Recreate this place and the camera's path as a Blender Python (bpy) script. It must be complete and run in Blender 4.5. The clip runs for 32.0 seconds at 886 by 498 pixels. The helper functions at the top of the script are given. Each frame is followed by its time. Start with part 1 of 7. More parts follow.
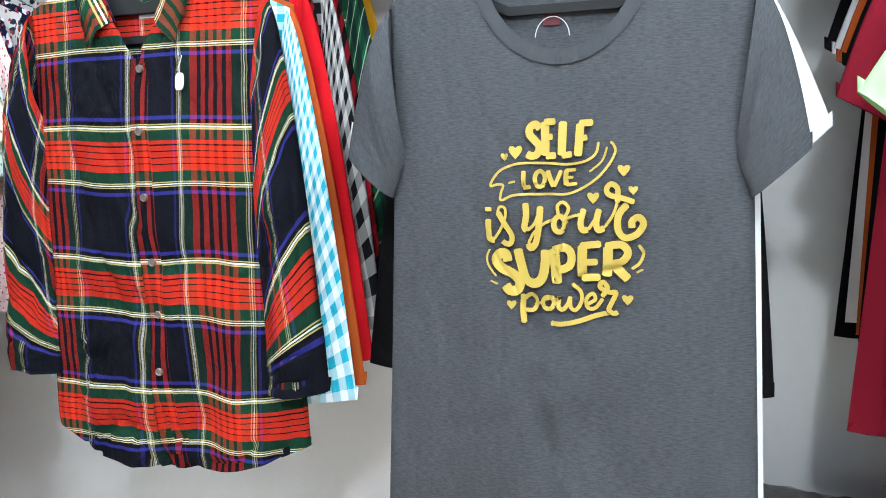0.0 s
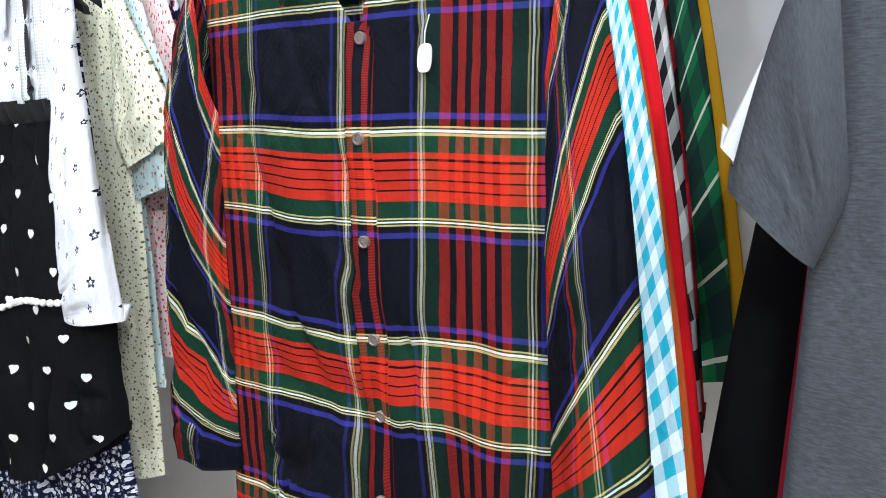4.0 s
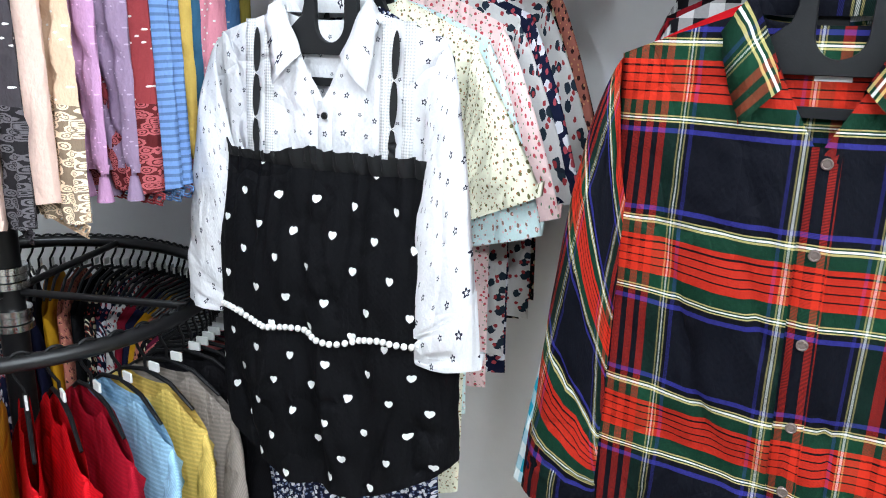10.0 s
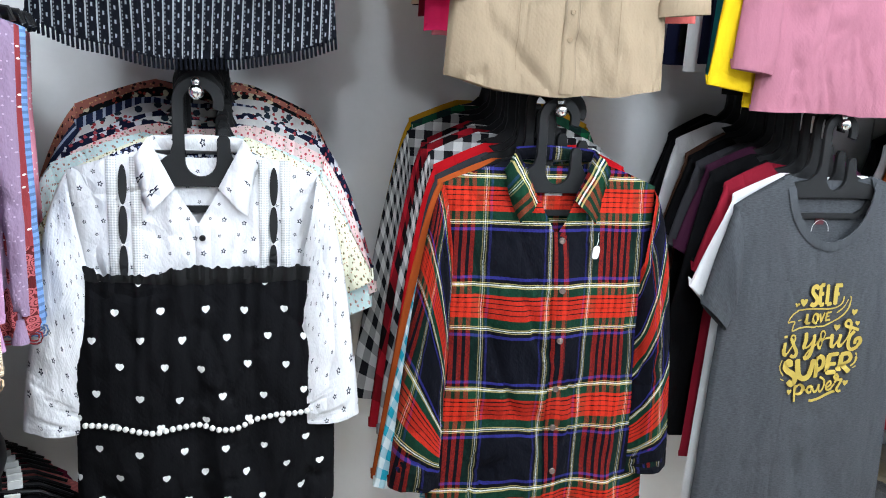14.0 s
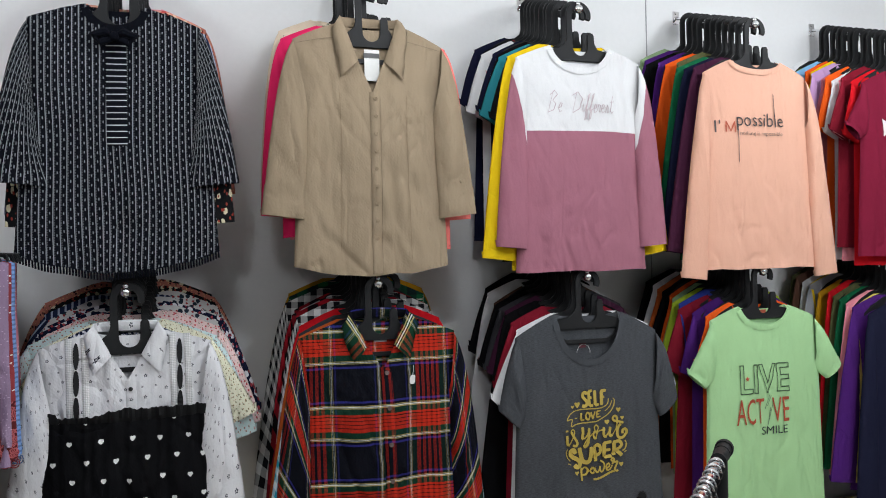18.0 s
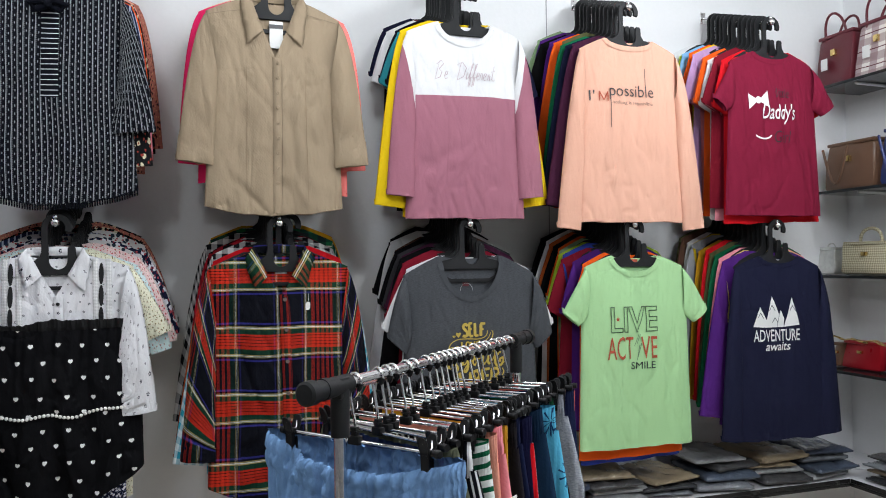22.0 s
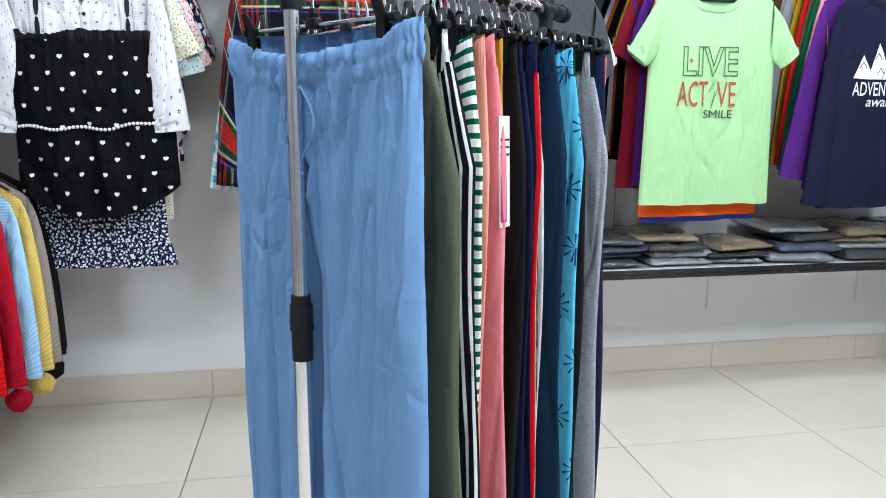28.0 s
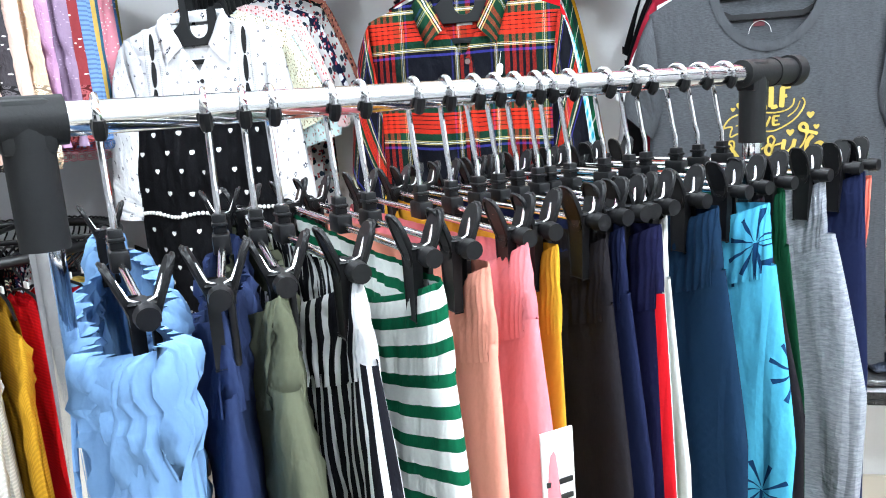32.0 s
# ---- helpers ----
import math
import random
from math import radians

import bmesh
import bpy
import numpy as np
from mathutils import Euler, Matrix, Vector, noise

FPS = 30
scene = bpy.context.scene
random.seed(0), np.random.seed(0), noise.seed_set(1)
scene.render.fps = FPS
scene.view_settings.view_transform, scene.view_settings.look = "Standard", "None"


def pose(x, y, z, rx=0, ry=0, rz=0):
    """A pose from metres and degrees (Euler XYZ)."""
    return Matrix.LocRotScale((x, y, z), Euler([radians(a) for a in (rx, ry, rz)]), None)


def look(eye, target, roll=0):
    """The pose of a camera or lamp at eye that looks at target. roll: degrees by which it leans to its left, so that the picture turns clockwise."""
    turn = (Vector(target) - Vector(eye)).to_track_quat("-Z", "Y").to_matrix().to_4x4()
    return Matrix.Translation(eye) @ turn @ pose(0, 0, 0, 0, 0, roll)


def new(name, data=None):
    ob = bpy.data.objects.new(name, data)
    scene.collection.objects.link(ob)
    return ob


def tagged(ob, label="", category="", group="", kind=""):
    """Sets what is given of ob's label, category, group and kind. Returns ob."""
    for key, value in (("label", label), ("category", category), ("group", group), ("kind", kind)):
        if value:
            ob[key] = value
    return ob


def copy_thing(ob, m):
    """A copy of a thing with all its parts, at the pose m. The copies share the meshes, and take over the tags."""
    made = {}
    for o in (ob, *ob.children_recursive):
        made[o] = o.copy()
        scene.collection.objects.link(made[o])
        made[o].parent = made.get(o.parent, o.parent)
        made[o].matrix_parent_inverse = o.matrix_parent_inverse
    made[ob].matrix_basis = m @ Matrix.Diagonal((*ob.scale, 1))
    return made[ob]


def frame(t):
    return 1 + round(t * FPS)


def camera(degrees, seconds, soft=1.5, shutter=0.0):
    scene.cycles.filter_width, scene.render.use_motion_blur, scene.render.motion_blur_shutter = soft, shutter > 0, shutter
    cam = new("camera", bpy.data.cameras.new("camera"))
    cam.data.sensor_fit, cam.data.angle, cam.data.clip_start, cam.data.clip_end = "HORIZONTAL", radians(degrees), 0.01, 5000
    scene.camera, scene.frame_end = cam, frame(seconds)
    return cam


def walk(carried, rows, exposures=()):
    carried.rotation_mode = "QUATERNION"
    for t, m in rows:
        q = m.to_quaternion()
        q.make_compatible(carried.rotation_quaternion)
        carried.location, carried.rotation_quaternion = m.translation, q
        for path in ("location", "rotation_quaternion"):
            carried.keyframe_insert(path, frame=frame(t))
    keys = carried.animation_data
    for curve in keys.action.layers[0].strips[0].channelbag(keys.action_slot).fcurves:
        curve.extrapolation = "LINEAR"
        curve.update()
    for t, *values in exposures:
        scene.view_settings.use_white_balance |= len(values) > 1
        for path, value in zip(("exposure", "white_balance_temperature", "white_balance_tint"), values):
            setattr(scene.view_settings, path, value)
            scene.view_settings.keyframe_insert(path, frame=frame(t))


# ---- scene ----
cam = camera(60.9, 32.0, soft=1.0)
PATH = [
    (0, (1.366, -1.348, 1.112), (0.761, 0.543, 0.867), -1.0),
    (0.5, (1.369, -1.280, 1.120), (0.557, 0.531, 0.869), -1.7),
    (1, (1.360, -1.237, 1.128), (0.448, 0.526, 0.884), -1.8),
    (1.5, (1.327, -1.209, 1.137), (0.367, 0.526, 0.876), -1.8),
    (2, (1.251, -1.183, 1.150), (0.302, 0.556, 0.877), -1.4),
    (2.5, (1.180, -1.147, 1.147), (0.249, 0.597, 0.850), -0.8),
    (4.5, (0.970, -0.994, 1.187), (-0.009, 0.713, 0.830), -1.7),
    (5, (0.905, -1.004, 1.197), (-0.131, 0.674, 0.863), -1.5),
    (5.5, (0.827, -1.019, 1.208), (-0.236, 0.642, 0.875), -1.4),
    (6, (0.790, -1.027, 1.219), (-0.297, 0.618, 0.887), -1.1),
    (6.5, (0.758, -1.033, 1.232), (-0.338, 0.594, 0.845), -0.7),
    (7, (0.760, -1.053, 1.247), (-0.350, 0.545, 0.785), 0.8),
    (7.5, (0.754, -1.072, 1.284), (-0.340, 0.516, 0.753), 0.7),
    (8, (0.736, -1.102, 1.306), (-0.355, 0.489, 0.778), 0.7),
    (8.5, (0.733, -1.111, 1.325), (-0.317, 0.507, 0.797), 0.9),
    (9, (0.727, -1.148, 1.337), (-0.271, 0.503, 0.812), 0.9),
    (9.5, (0.700, -1.183, 1.344), (-0.281, 0.476, 0.811), 1.0),
    (10, (0.637, -1.250, 1.346), (-0.265, 0.455, 0.817), 1.8),
    (10.5, (0.579, -1.321, 1.349), (-0.169, 0.460, 0.830), 2.4),
    (11, (0.536, -1.362, 1.357), (-0.203, 0.426, 0.850), 2.2),
    (11.5, (0.448, -1.426, 1.375), (-0.050, 0.444, 0.871), 2.3),
    (12, (0.359, -1.502, 1.392), (0.056, 0.411, 0.893), 1.6),
    (12.5, (0.283, -1.520, 1.393), (0.136, 0.415, 0.911), 2.0),
    (13, (0.195, -1.520, 1.409), (0.349, 0.415, 0.930), 2.9),
    (13.5, (0.109, -1.580, 1.448), (0.505, 0.326, 0.990), 2.9),
    (14, (0.050, -1.649, 1.479), (0.594, 0.237, 1.092), 3.0),
    (14.5, (0.045, -1.711, 1.522), (0.566, 0.198, 1.228), 2.2),
    (16.5, (0.108, -2.039, 1.490), (0.686, -0.124, 1.493), -0.7),
    (17, (0.139, -2.101, 1.545), (0.715, -0.186, 1.512), -0.8),
    (17.5, (0.149, -2.209, 1.549), (0.737, -0.298, 1.528), -1.0),
    (18, (0.173, -2.331, 1.551), (0.783, -0.426, 1.560), -1.2),
    (18.5, (0.174, -2.409, 1.539), (0.815, -0.515, 1.568), -1.4),
    (19, (0.182, -2.450, 1.529), (0.852, -0.566, 1.574), -1.6),
    (19.5, (0.235, -2.469, 1.528), (0.922, -0.592, 1.590), -1.7),
    (20, (0.288, -2.521, 1.522), (0.977, -0.645, 1.584), -1.7),
    (20.5, (0.352, -2.608, 1.463), (1.035, -0.730, 1.544), -2.0),
    (21, (0.419, -2.708, 1.439), (1.058, -0.814, 1.519), -2.1),
    (21.5, (0.408, -2.738, 1.395), (1.029, -0.838, 1.467), -1.6),
    (22, (0.399, -2.720, 1.344), (0.999, -0.812, 1.383), -0.7),
    (22.5, (0.418, -2.704, 1.296), (1.011, -0.795, 1.227), 0.2),
    (23, (0.461, -2.698, 1.256), (1.038, -0.787, 1.131), 0.7),
    (23.5, (0.496, -2.691, 1.223), (1.033, -0.773, 1.041), 0.6),
    (24, (0.521, -2.697, 1.175), (0.976, -0.763, 0.940), 0.3),
    (24.5, (0.548, -2.698, 1.134), (0.962, -0.759, 0.869), 0.1),
    (25, (0.569, -2.710, 1.086), (0.937, -0.766, 0.792), 0.2),
    (25.5, (0.584, -2.720, 1.051), (0.908, -0.770, 0.745), 0.2),
    (26, (0.588, -2.724, 1.006), (0.893, -0.774, 0.686), 0.4),
    (26.5, (0.581, -2.737, 0.967), (0.902, -0.790, 0.641), 0.5),
    (28.5, (0.606, -2.577, 1.019), (0.951, -0.643, 0.648), -0.1),
    (29, (0.651, -2.521, 1.086), (0.978, -0.585, 0.704), -1.0),
    (29.5, (0.718, -2.441, 1.123), (0.905, -0.484, 0.753), -2.6),
    (30, (0.746, -2.346, 1.133), (0.796, -0.381, 0.763), -3.8),
    (30.5, (0.782, -2.227, 1.153), (0.770, -0.260, 0.791), -4.2),
    (31, (0.829, -2.131, 1.168), (0.677, -0.167, 0.819), -4.4),
    (31.5, (0.877, -2.079, 1.172), (0.518, -0.144, 0.814), -4.7),
    (32, (0.872, -2.044, 1.177), (0.480, -0.123, 0.778), -3.9),
]
walk(cam, [(t, look(e, a, r)) for t, e, a, r in PATH],
     exposures=[(0, 0.2, 6450, 8), (1, 0.1, 6450, 8), (2.5, 0.08, 6450, 9), (5, -0.1, 6450, 9), (7, -0.18, 6450, 9), (9, -0.08, 6450, 9), (12, -0.02, 6400, 9), (14.5, -0.2, 6450, 9), (17, -1.3, 6900, 11),
                (21.5, -1.25, 6900, 12), (23, -0.5, 6500, 10), (26, -0.24, 6350, 10), (29, -0.25, 6350, 10), (30, -0.22, 6400, 9), (31, 0.1, 6400, 8), (32, 0.35, 6400, 8)])

# ---------------------------------------------------------------- light
world = bpy.data.worlds.new("shop_world")
world.use_nodes = True
scene.world = world
world.node_tree.nodes["Background"].inputs["Color"].default_value = (0.9, 0.95, 1.0, 1)
world.node_tree.nodes["Background"].inputs["Strength"].default_value = 0.05
# assumed lamps, all out of view; the last is added to brighten the east side
LAMPS = {(-0.6, -1.1): 0.85, (0.75, -1.1): 0.8, (2.1, -1.1): 1.0, (-0.1, -2.6): 1.2, (1.6, -2.6): 2.2, (2.65, -2.2): 1.65}
LAMP_WATTS = 37.0
LAMP_DROP = 0.17


def ceiling_lamp(x, y, z, share):
    data = bpy.data.lights.new("ceiling_lamp", "POINT")
    data.shadow_soft_size = 0.11
    data.energy, data.color = LAMP_WATTS * share, (0.86, 0.95, 1.04)
    lamp = new("ceiling_lamp", data)
    lamp.matrix_world = pose(x, y, z)
    return lamp


# ---------------------------------------------------------------- node arithmetic
class Ex:
    """A value inside a material, with the usual arithmetic."""

    def __init__(self, tree, sock):
        self.tree, self.sock = tree, sock

    def op(self, kind, *others):
        n = self.tree.nodes.new("ShaderNodeMath")
        n.operation = kind
        for k, v in enumerate((self, *others)):
            if isinstance(v, Ex):
                self.tree.links.new(v.sock, n.inputs[k])
            else:
                n.inputs[k].default_value = v
        return Ex(self.tree, n.outputs[0])

    def __add__(self, o): return self.op("ADD", o)
    def __sub__(self, o): return self.op("SUBTRACT", o)
    def __mul__(self, o): return self.op("MULTIPLY", o)
    def __truediv__(self, o): return self.op("DIVIDE", o)
    def __lt__(self, o): return self.op("LESS_THAN", o)
    def __gt__(self, o): return self.op("GREATER_THAN", o)
    def fract(self): return self.op("FRACT")
    def floor(self): return self.op("FLOOR")
    def absolute(self): return self.op("ABSOLUTE")
    def power(self, p): return self.op("POWER", p)
    def either(self, o): return self.op("MAXIMUM", o)
    def mod(self, p): return self.op("FLOORED_MODULO", p)


def const(tree, v):
    n = tree.nodes.new("ShaderNodeValue")
    n.outputs[0].default_value = v
    return Ex(tree, n.outputs[0])


def mix(tree, fac, a, b):
    """Colour a where fac is 0, b where it is 1."""
    n = tree.nodes.new("ShaderNodeMix")
    n.data_type = "RGBA"
    for k, v in ((0, fac), (6, a), (7, b)):
        if isinstance(v, Ex):
            tree.links.new(v.sock, n.inputs[k])
        elif isinstance(v, (int, float)):
            n.inputs[k].default_value = v
        elif isinstance(v, tuple):
            n.inputs[k].default_value = (*v[:3], 1)
        else:
            tree.links.new(v, n.inputs[k])
    return n.outputs[2]


def noise_of(tree, vec, scale, detail=3.0, rough=0.55):
    n = tree.nodes.new("ShaderNodeTexNoise")
    n.inputs["Scale"].default_value, n.inputs["Detail"].default_value = scale, detail
    n.inputs["Roughness"].default_value = rough
    if vec is not None:
        tree.links.new(vec, n.inputs["Vector"])
    return Ex(tree, n.outputs["Fac"])


def base_material(name):
    m = bpy.data.materials.new(name)
    m.use_nodes = True
    return m, m.node_tree, m.node_tree.nodes["Principled BSDF"]


def shade(tree, colour, amount, fine=180.0, coarse=7.0):
    """A colour with grain at two scales."""
    co = tree.nodes.new("ShaderNodeTexCoord").outputs["Object"]
    v = (noise_of(tree, co, fine, 2.0) - 0.5) * amount + (noise_of(tree, co, coarse, 4.0) - 0.5) * amount + 1.0
    n = tree.nodes.new("ShaderNodeHueSaturation")
    if isinstance(colour, tuple):
        n.inputs["Color"].default_value = (*colour[:3], 1)
    else:
        tree.links.new(colour, n.inputs["Color"])
    tree.links.new(v.sock, n.inputs["Value"])
    return n.outputs[0], co


def bump(tree, bsdf, height, strength, distance):
    b = tree.nodes.new("ShaderNodeBump")
    b.inputs["Strength"].default_value, b.inputs["Distance"].default_value = strength, distance
    tree.links.new(height.sock, b.inputs["Height"])
    tree.links.new(b.outputs[0], bsdf.inputs["Normal"])


def plain(name, colour, rough=0.5, metal=0.0, grain=0.12, relief=0.0, fine=180.0, coarse=7.0, coat=0.0):
    m, tree, bsdf = base_material(name)
    col, co = shade(tree, colour, grain, fine, coarse)
    tree.links.new(col, bsdf.inputs["Base Color"])
    bsdf.inputs["Metallic"].default_value = metal
    bsdf.inputs["Coat Weight"].default_value = coat
    r = (noise_of(tree, co, 14.0, 4.0) - 0.5) * 0.18 + rough
    tree.links.new(r.sock, bsdf.inputs["Roughness"])
    if relief:
        bump(tree, bsdf, noise_of(tree, co, fine, 3.0), 0.5, relief)
    return m


FABRICS = {}


def uv_of(tree, solid_body=False):
    """Cloth coordinates, or height and breadth of a solid body."""
    n = tree.nodes.new("ShaderNodeSeparateXYZ")
    if solid_body:
        tree.links.new(tree.nodes.new("ShaderNodeTexCoord").outputs["Object"], n.inputs[0])
        return Ex(tree, n.outputs[1]), Ex(tree, n.outputs[2])
    tree.links.new(tree.nodes.new("ShaderNodeUVMap").outputs[0], n.inputs[0])
    return Ex(tree, n.outputs[0]), Ex(tree, n.outputs[1])


def fabric(name, colour, pattern=None, rough=0.85, weave=700.0, grain=0.14, crease=0.006, sheen=0.0, fold=2.4, crumple=2.6, solid_body=False, ruche=None):
    """Cloth: a colour or a pattern(tree, u, v) in metres, a fine weave, soft creases."""
    if name in FABRICS:
        return FABRICS[name]
    m, tree, bsdf = base_material(name)
    u, v = uv_of(tree, solid_body)
    col = pattern(tree, u, v) if pattern else colour
    col, co = shade(tree, col, grain, 420.0, 9.0)
    tree.links.new(col, bsdf.inputs["Base Color"])
    bsdf.inputs["Roughness"].default_value = rough
    bsdf.inputs["Sheen Weight"].default_value = sheen
    bsdf.inputs["Specular IOR Level"].default_value = 0.07
    bsdf.inputs["Sheen Roughness"].default_value = 0.5
    mp = tree.nodes.new("ShaderNodeMapping")
    mp.inputs["Scale"].default_value = (1.0, 1.0, 0.45)
    tree.links.new(co, mp.inputs["Vector"])
    threads = (u * weave).op("SINE") * (v * weave).op("SINE")
    big = noise_of(tree, mp.outputs[0], 9.0, 2.0, 0.5)
    h = noise_of(tree, mp.outputs[0], 24.0, 5.0, 0.62) * 0.6 + big * 1.1 + threads * 0.008
    for turn, size, seed in ((28, 11.0, 3.0), (-38, 13.0, 7.0), (78, 9.0, 11.0)):
        mq = tree.nodes.new("ShaderNodeMapping")
        mq.inputs["Rotation"].default_value = (radians(turn), radians(turn), 0)
        mq.inputs["Location"].default_value = (seed, seed, 0)
        mq.inputs["Scale"].default_value = (1.0, 1.0, 0.2)
        tree.links.new(co, mq.inputs["Vector"])
        line = (noise_of(tree, mq.outputs[0], size, 2.0, 0.45) - 0.5).absolute().op("MINIMUM", 0.06)
        where = ((noise_of(tree, mq.outputs[0], 3.1, 1.0) - 0.44) * 6.0).op("MAXIMUM", 0.0).op("MINIMUM", 1.0)
        h = h + line * where * 3.4
    warp = tree.nodes.new("ShaderNodeVectorMath")
    warp.operation = "ADD"
    stir = tree.nodes.new("ShaderNodeTexNoise")
    stir.inputs["Scale"].default_value = 7.0
    tree.links.new(co, stir.inputs["Vector"]), tree.links.new(co, warp.inputs[0])
    drag = tree.nodes.new("ShaderNodeVectorMath")
    drag.operation = "SCALE"
    drag.inputs["Scale"].default_value = 0.14
    tree.links.new(stir.outputs["Color"], drag.inputs[0]), tree.links.new(drag.outputs[0], warp.inputs[1])
    net = tree.nodes.new("ShaderNodeTexVoronoi")
    net.feature = "DISTANCE_TO_EDGE"
    net.inputs["Scale"].default_value = 10.0
    tree.links.new(warp.outputs[0], net.inputs["Vector"])
    ridge = Ex(tree, net.outputs["Distance"]).op("MINIMUM", 0.14)
    spots = ((noise_of(tree, co, 5.0, 1.0) - 0.45) * 5.0).op("MAXIMUM", 0.0).op("MINIMUM", 1.0)
    h = h + ridge * spots * crumple
    if ruche:  # gathers under an elastic: their spacing, height and reach down the cloth
        pitch, high, reach = ruche
        stray = noise_of(tree, mp.outputs[0], 26.0, 2.0) * 7.0
        wave = (u * (6.283 / pitch) + v * 9.0 + stray).op("SINE")
        wide = (u * (6.283 / pitch * 0.43) - v * 12.0 + stray * 0.8).op("SINE")
        fade = (v * (1.0 / reach) + 1.0).op("MAXIMUM", 0.0).op("MINIMUM", 1.0)
        h = h + (wave * 0.5 + wide) * fade * high
    bump(tree, bsdf, h, 0.8, crease * fold)
    FABRICS[name] = m
    return m


def ramp(tree, fac, stops):
    """Hard-edged bands: stops of (start, colour)."""
    n = tree.nodes.new("ShaderNodeValToRGB")
    n.color_ramp.interpolation = "CONSTANT"
    el = n.color_ramp.elements
    while len(el) > 1:
        el.remove(el[-1])
    el[0].position, el[0].color = stops[0][0], (*stops[0][1], 1)
    for p, c in stops[1:]:
        e = el.new(p)
        e.color = (*c, 1)
    tree.links.new(fac.sock, n.inputs[0])
    return n.outputs[0]


# ---------------------------------------------------------------- cloth patterns
def rgb(r, g, b):
    f = lambda c: ((c / 255 + 0.055) / 1.055) ** 2.4 if c > 10 else c / 3294
    return (f(r), f(g), f(b))


def bands(widths):
    total, at_, out = sum(w for w, c in widths), 0.0, []
    for w, c in widths:
        out.append((at_ / total, c))
        at_ += w
    return out, total / 1000.0


T_RED, T_GRN, T_NAVY, T_BLUE = (0.50, 0.026, 0.011), (0.007, 0.040, 0.020), (0.004, 0.0045, 0.008), (0.026, 0.026, 0.19)
T_WHT, T_YEL, T_BLK = (0.85, 0.85, 0.82), (0.50, 0.42, 0.16), (0.006, 0.004, 0.005)


def tartan(tree, u, v):
    """A large red, green and navy check with yellow and white over-lines."""
    line = [(1.6, T_YEL), (1.4, T_GRN), (2.2, T_WHT), (1.2, T_GRN), (1.6, T_YEL)]
    warp, pu = bands(line + [(4, T_NAVY), (4, T_BLUE), (96, T_NAVY), (4, T_BLUE), (4, T_NAVY)] + line + [(14, T_GRN), (10, T_RED), (6, T_BLK), (8, T_RED), (6, T_BLK), (8, T_RED), (6, T_BLK), (8, T_RED), (6, T_BLK), (8, T_RED), (14, T_GRN)])
    weft, pv = bands(line + [(6, T_NAVY), (5, T_BLUE), (83, T_NAVY), (5, T_BLUE), (6, T_NAVY)] + line + [(15, T_GRN), (9, T_RED), (2, T_BLK), (7, T_RED), (2, T_BLK), (7, T_RED), (2, T_BLK), (7, T_RED), (2, T_BLK), (5, T_RED), (15, T_GRN)])
    u = u - ((u + v * 0.026) > 0.019) * (u < 0.29) * 0.082  # the right front is cut from another part of the check
    a = ramp(tree, ((u + 0.134 + 20 * pu) / pu).fract(), warp)
    b = ramp(tree, ((v + 0.314 + 20 * pv) / pv).fract(), weft)
    twill = (((u + v) * 700.0).fract() > 0.5)
    soft = twill * 0.36 + 0.54
    return mix(tree, soft, a, b)


def gingham(c, ground=(0.75, 0.75, 0.73), p=0.022):
    def pat(tree, u, v):
        a, b = ((u + 9) / p).fract() > 0.5, ((v + 9) / p).fract() > 0.5
        return mix(tree, (a + b) * 0.5, ground, c)
    return pat


def bigcheck(c1, c2, c3, p=0.06):
    def pat(tree, u, v):
        a, b = ((u + 9) / p).fract() > 0.5, ((v + 9) / p).fract() > 0.5
        return mix(tree, (((v + 9) / p).fract() - 0.25).absolute() < 0.03, mix(tree, b * 0.6, mix(tree, a * 0.7, c1, c2), c2), c3)
    return pat


def stripes(c, d, p=0.02, duty=0.5, across=False):
    def pat(tree, u, v):
        return mix(tree, (((v if across else u) + 9.0) / p).fract() < duty, c, d)
    return pat


def cells(u, v, pu, pv):
    """Staggered cells: coordinates from each one's centre, in metres, and the cell's numbers."""
    row = ((v + 9.0) / pv).floor()
    shift = row.mod(2.0) * 0.5
    a = (u + 9.0) / pu + shift
    return (a.fract() - 0.5) * pu, (((v + 9.0) / pv).fract() - 0.5) * pv, a.floor(), row


def hearts(ground, ink, pu=0.064, pv=0.045, r=0.0052):
    def pat(tree, u, v):
        x, y, i, j = cells(u, v, pu, pv)
        turn = ((i * 12.7 + j * 7.3).op("SINE") * 43.7).fract() - 0.5
        x = (x + turn * 0.012) / r
        y = (y + turn * 0.010) / r
        q = x * x + y * y - 1.0
        return mix(tree, (q * q * q - x * x * y * y * y) < 0.0, ground, ink)
    return pat


def stars(ground, ink, pu=0.03, pv=0.026, r=0.0046):
    def pat(tree, u, v):
        x, y, i, j = cells(u, v, pu, pv)
        h = ((i * 12.9 + j * 78.2).op("SINE") * 437.5).fract()
        k = ((i * 39.3 + j * 11.1).op("SINE") * 717.5).fract()
        x, y = x + (h - 0.5) * 0.012, y + (k - 0.5) * 0.010
        rad = (x * x + y * y).op("SQRT")
        ang = (y.op("ARCTAN2", x) / (2 * math.pi) * 5.0 + h).fract() - 0.5
        edge = (ang.absolute() * 1.1 + 0.45) * (h * 0.5 + 0.55) * r
        ring = (rad < edge) * (rad > edge * 0.42)
        return mix(tree, ring, ground, ink)
    return pat


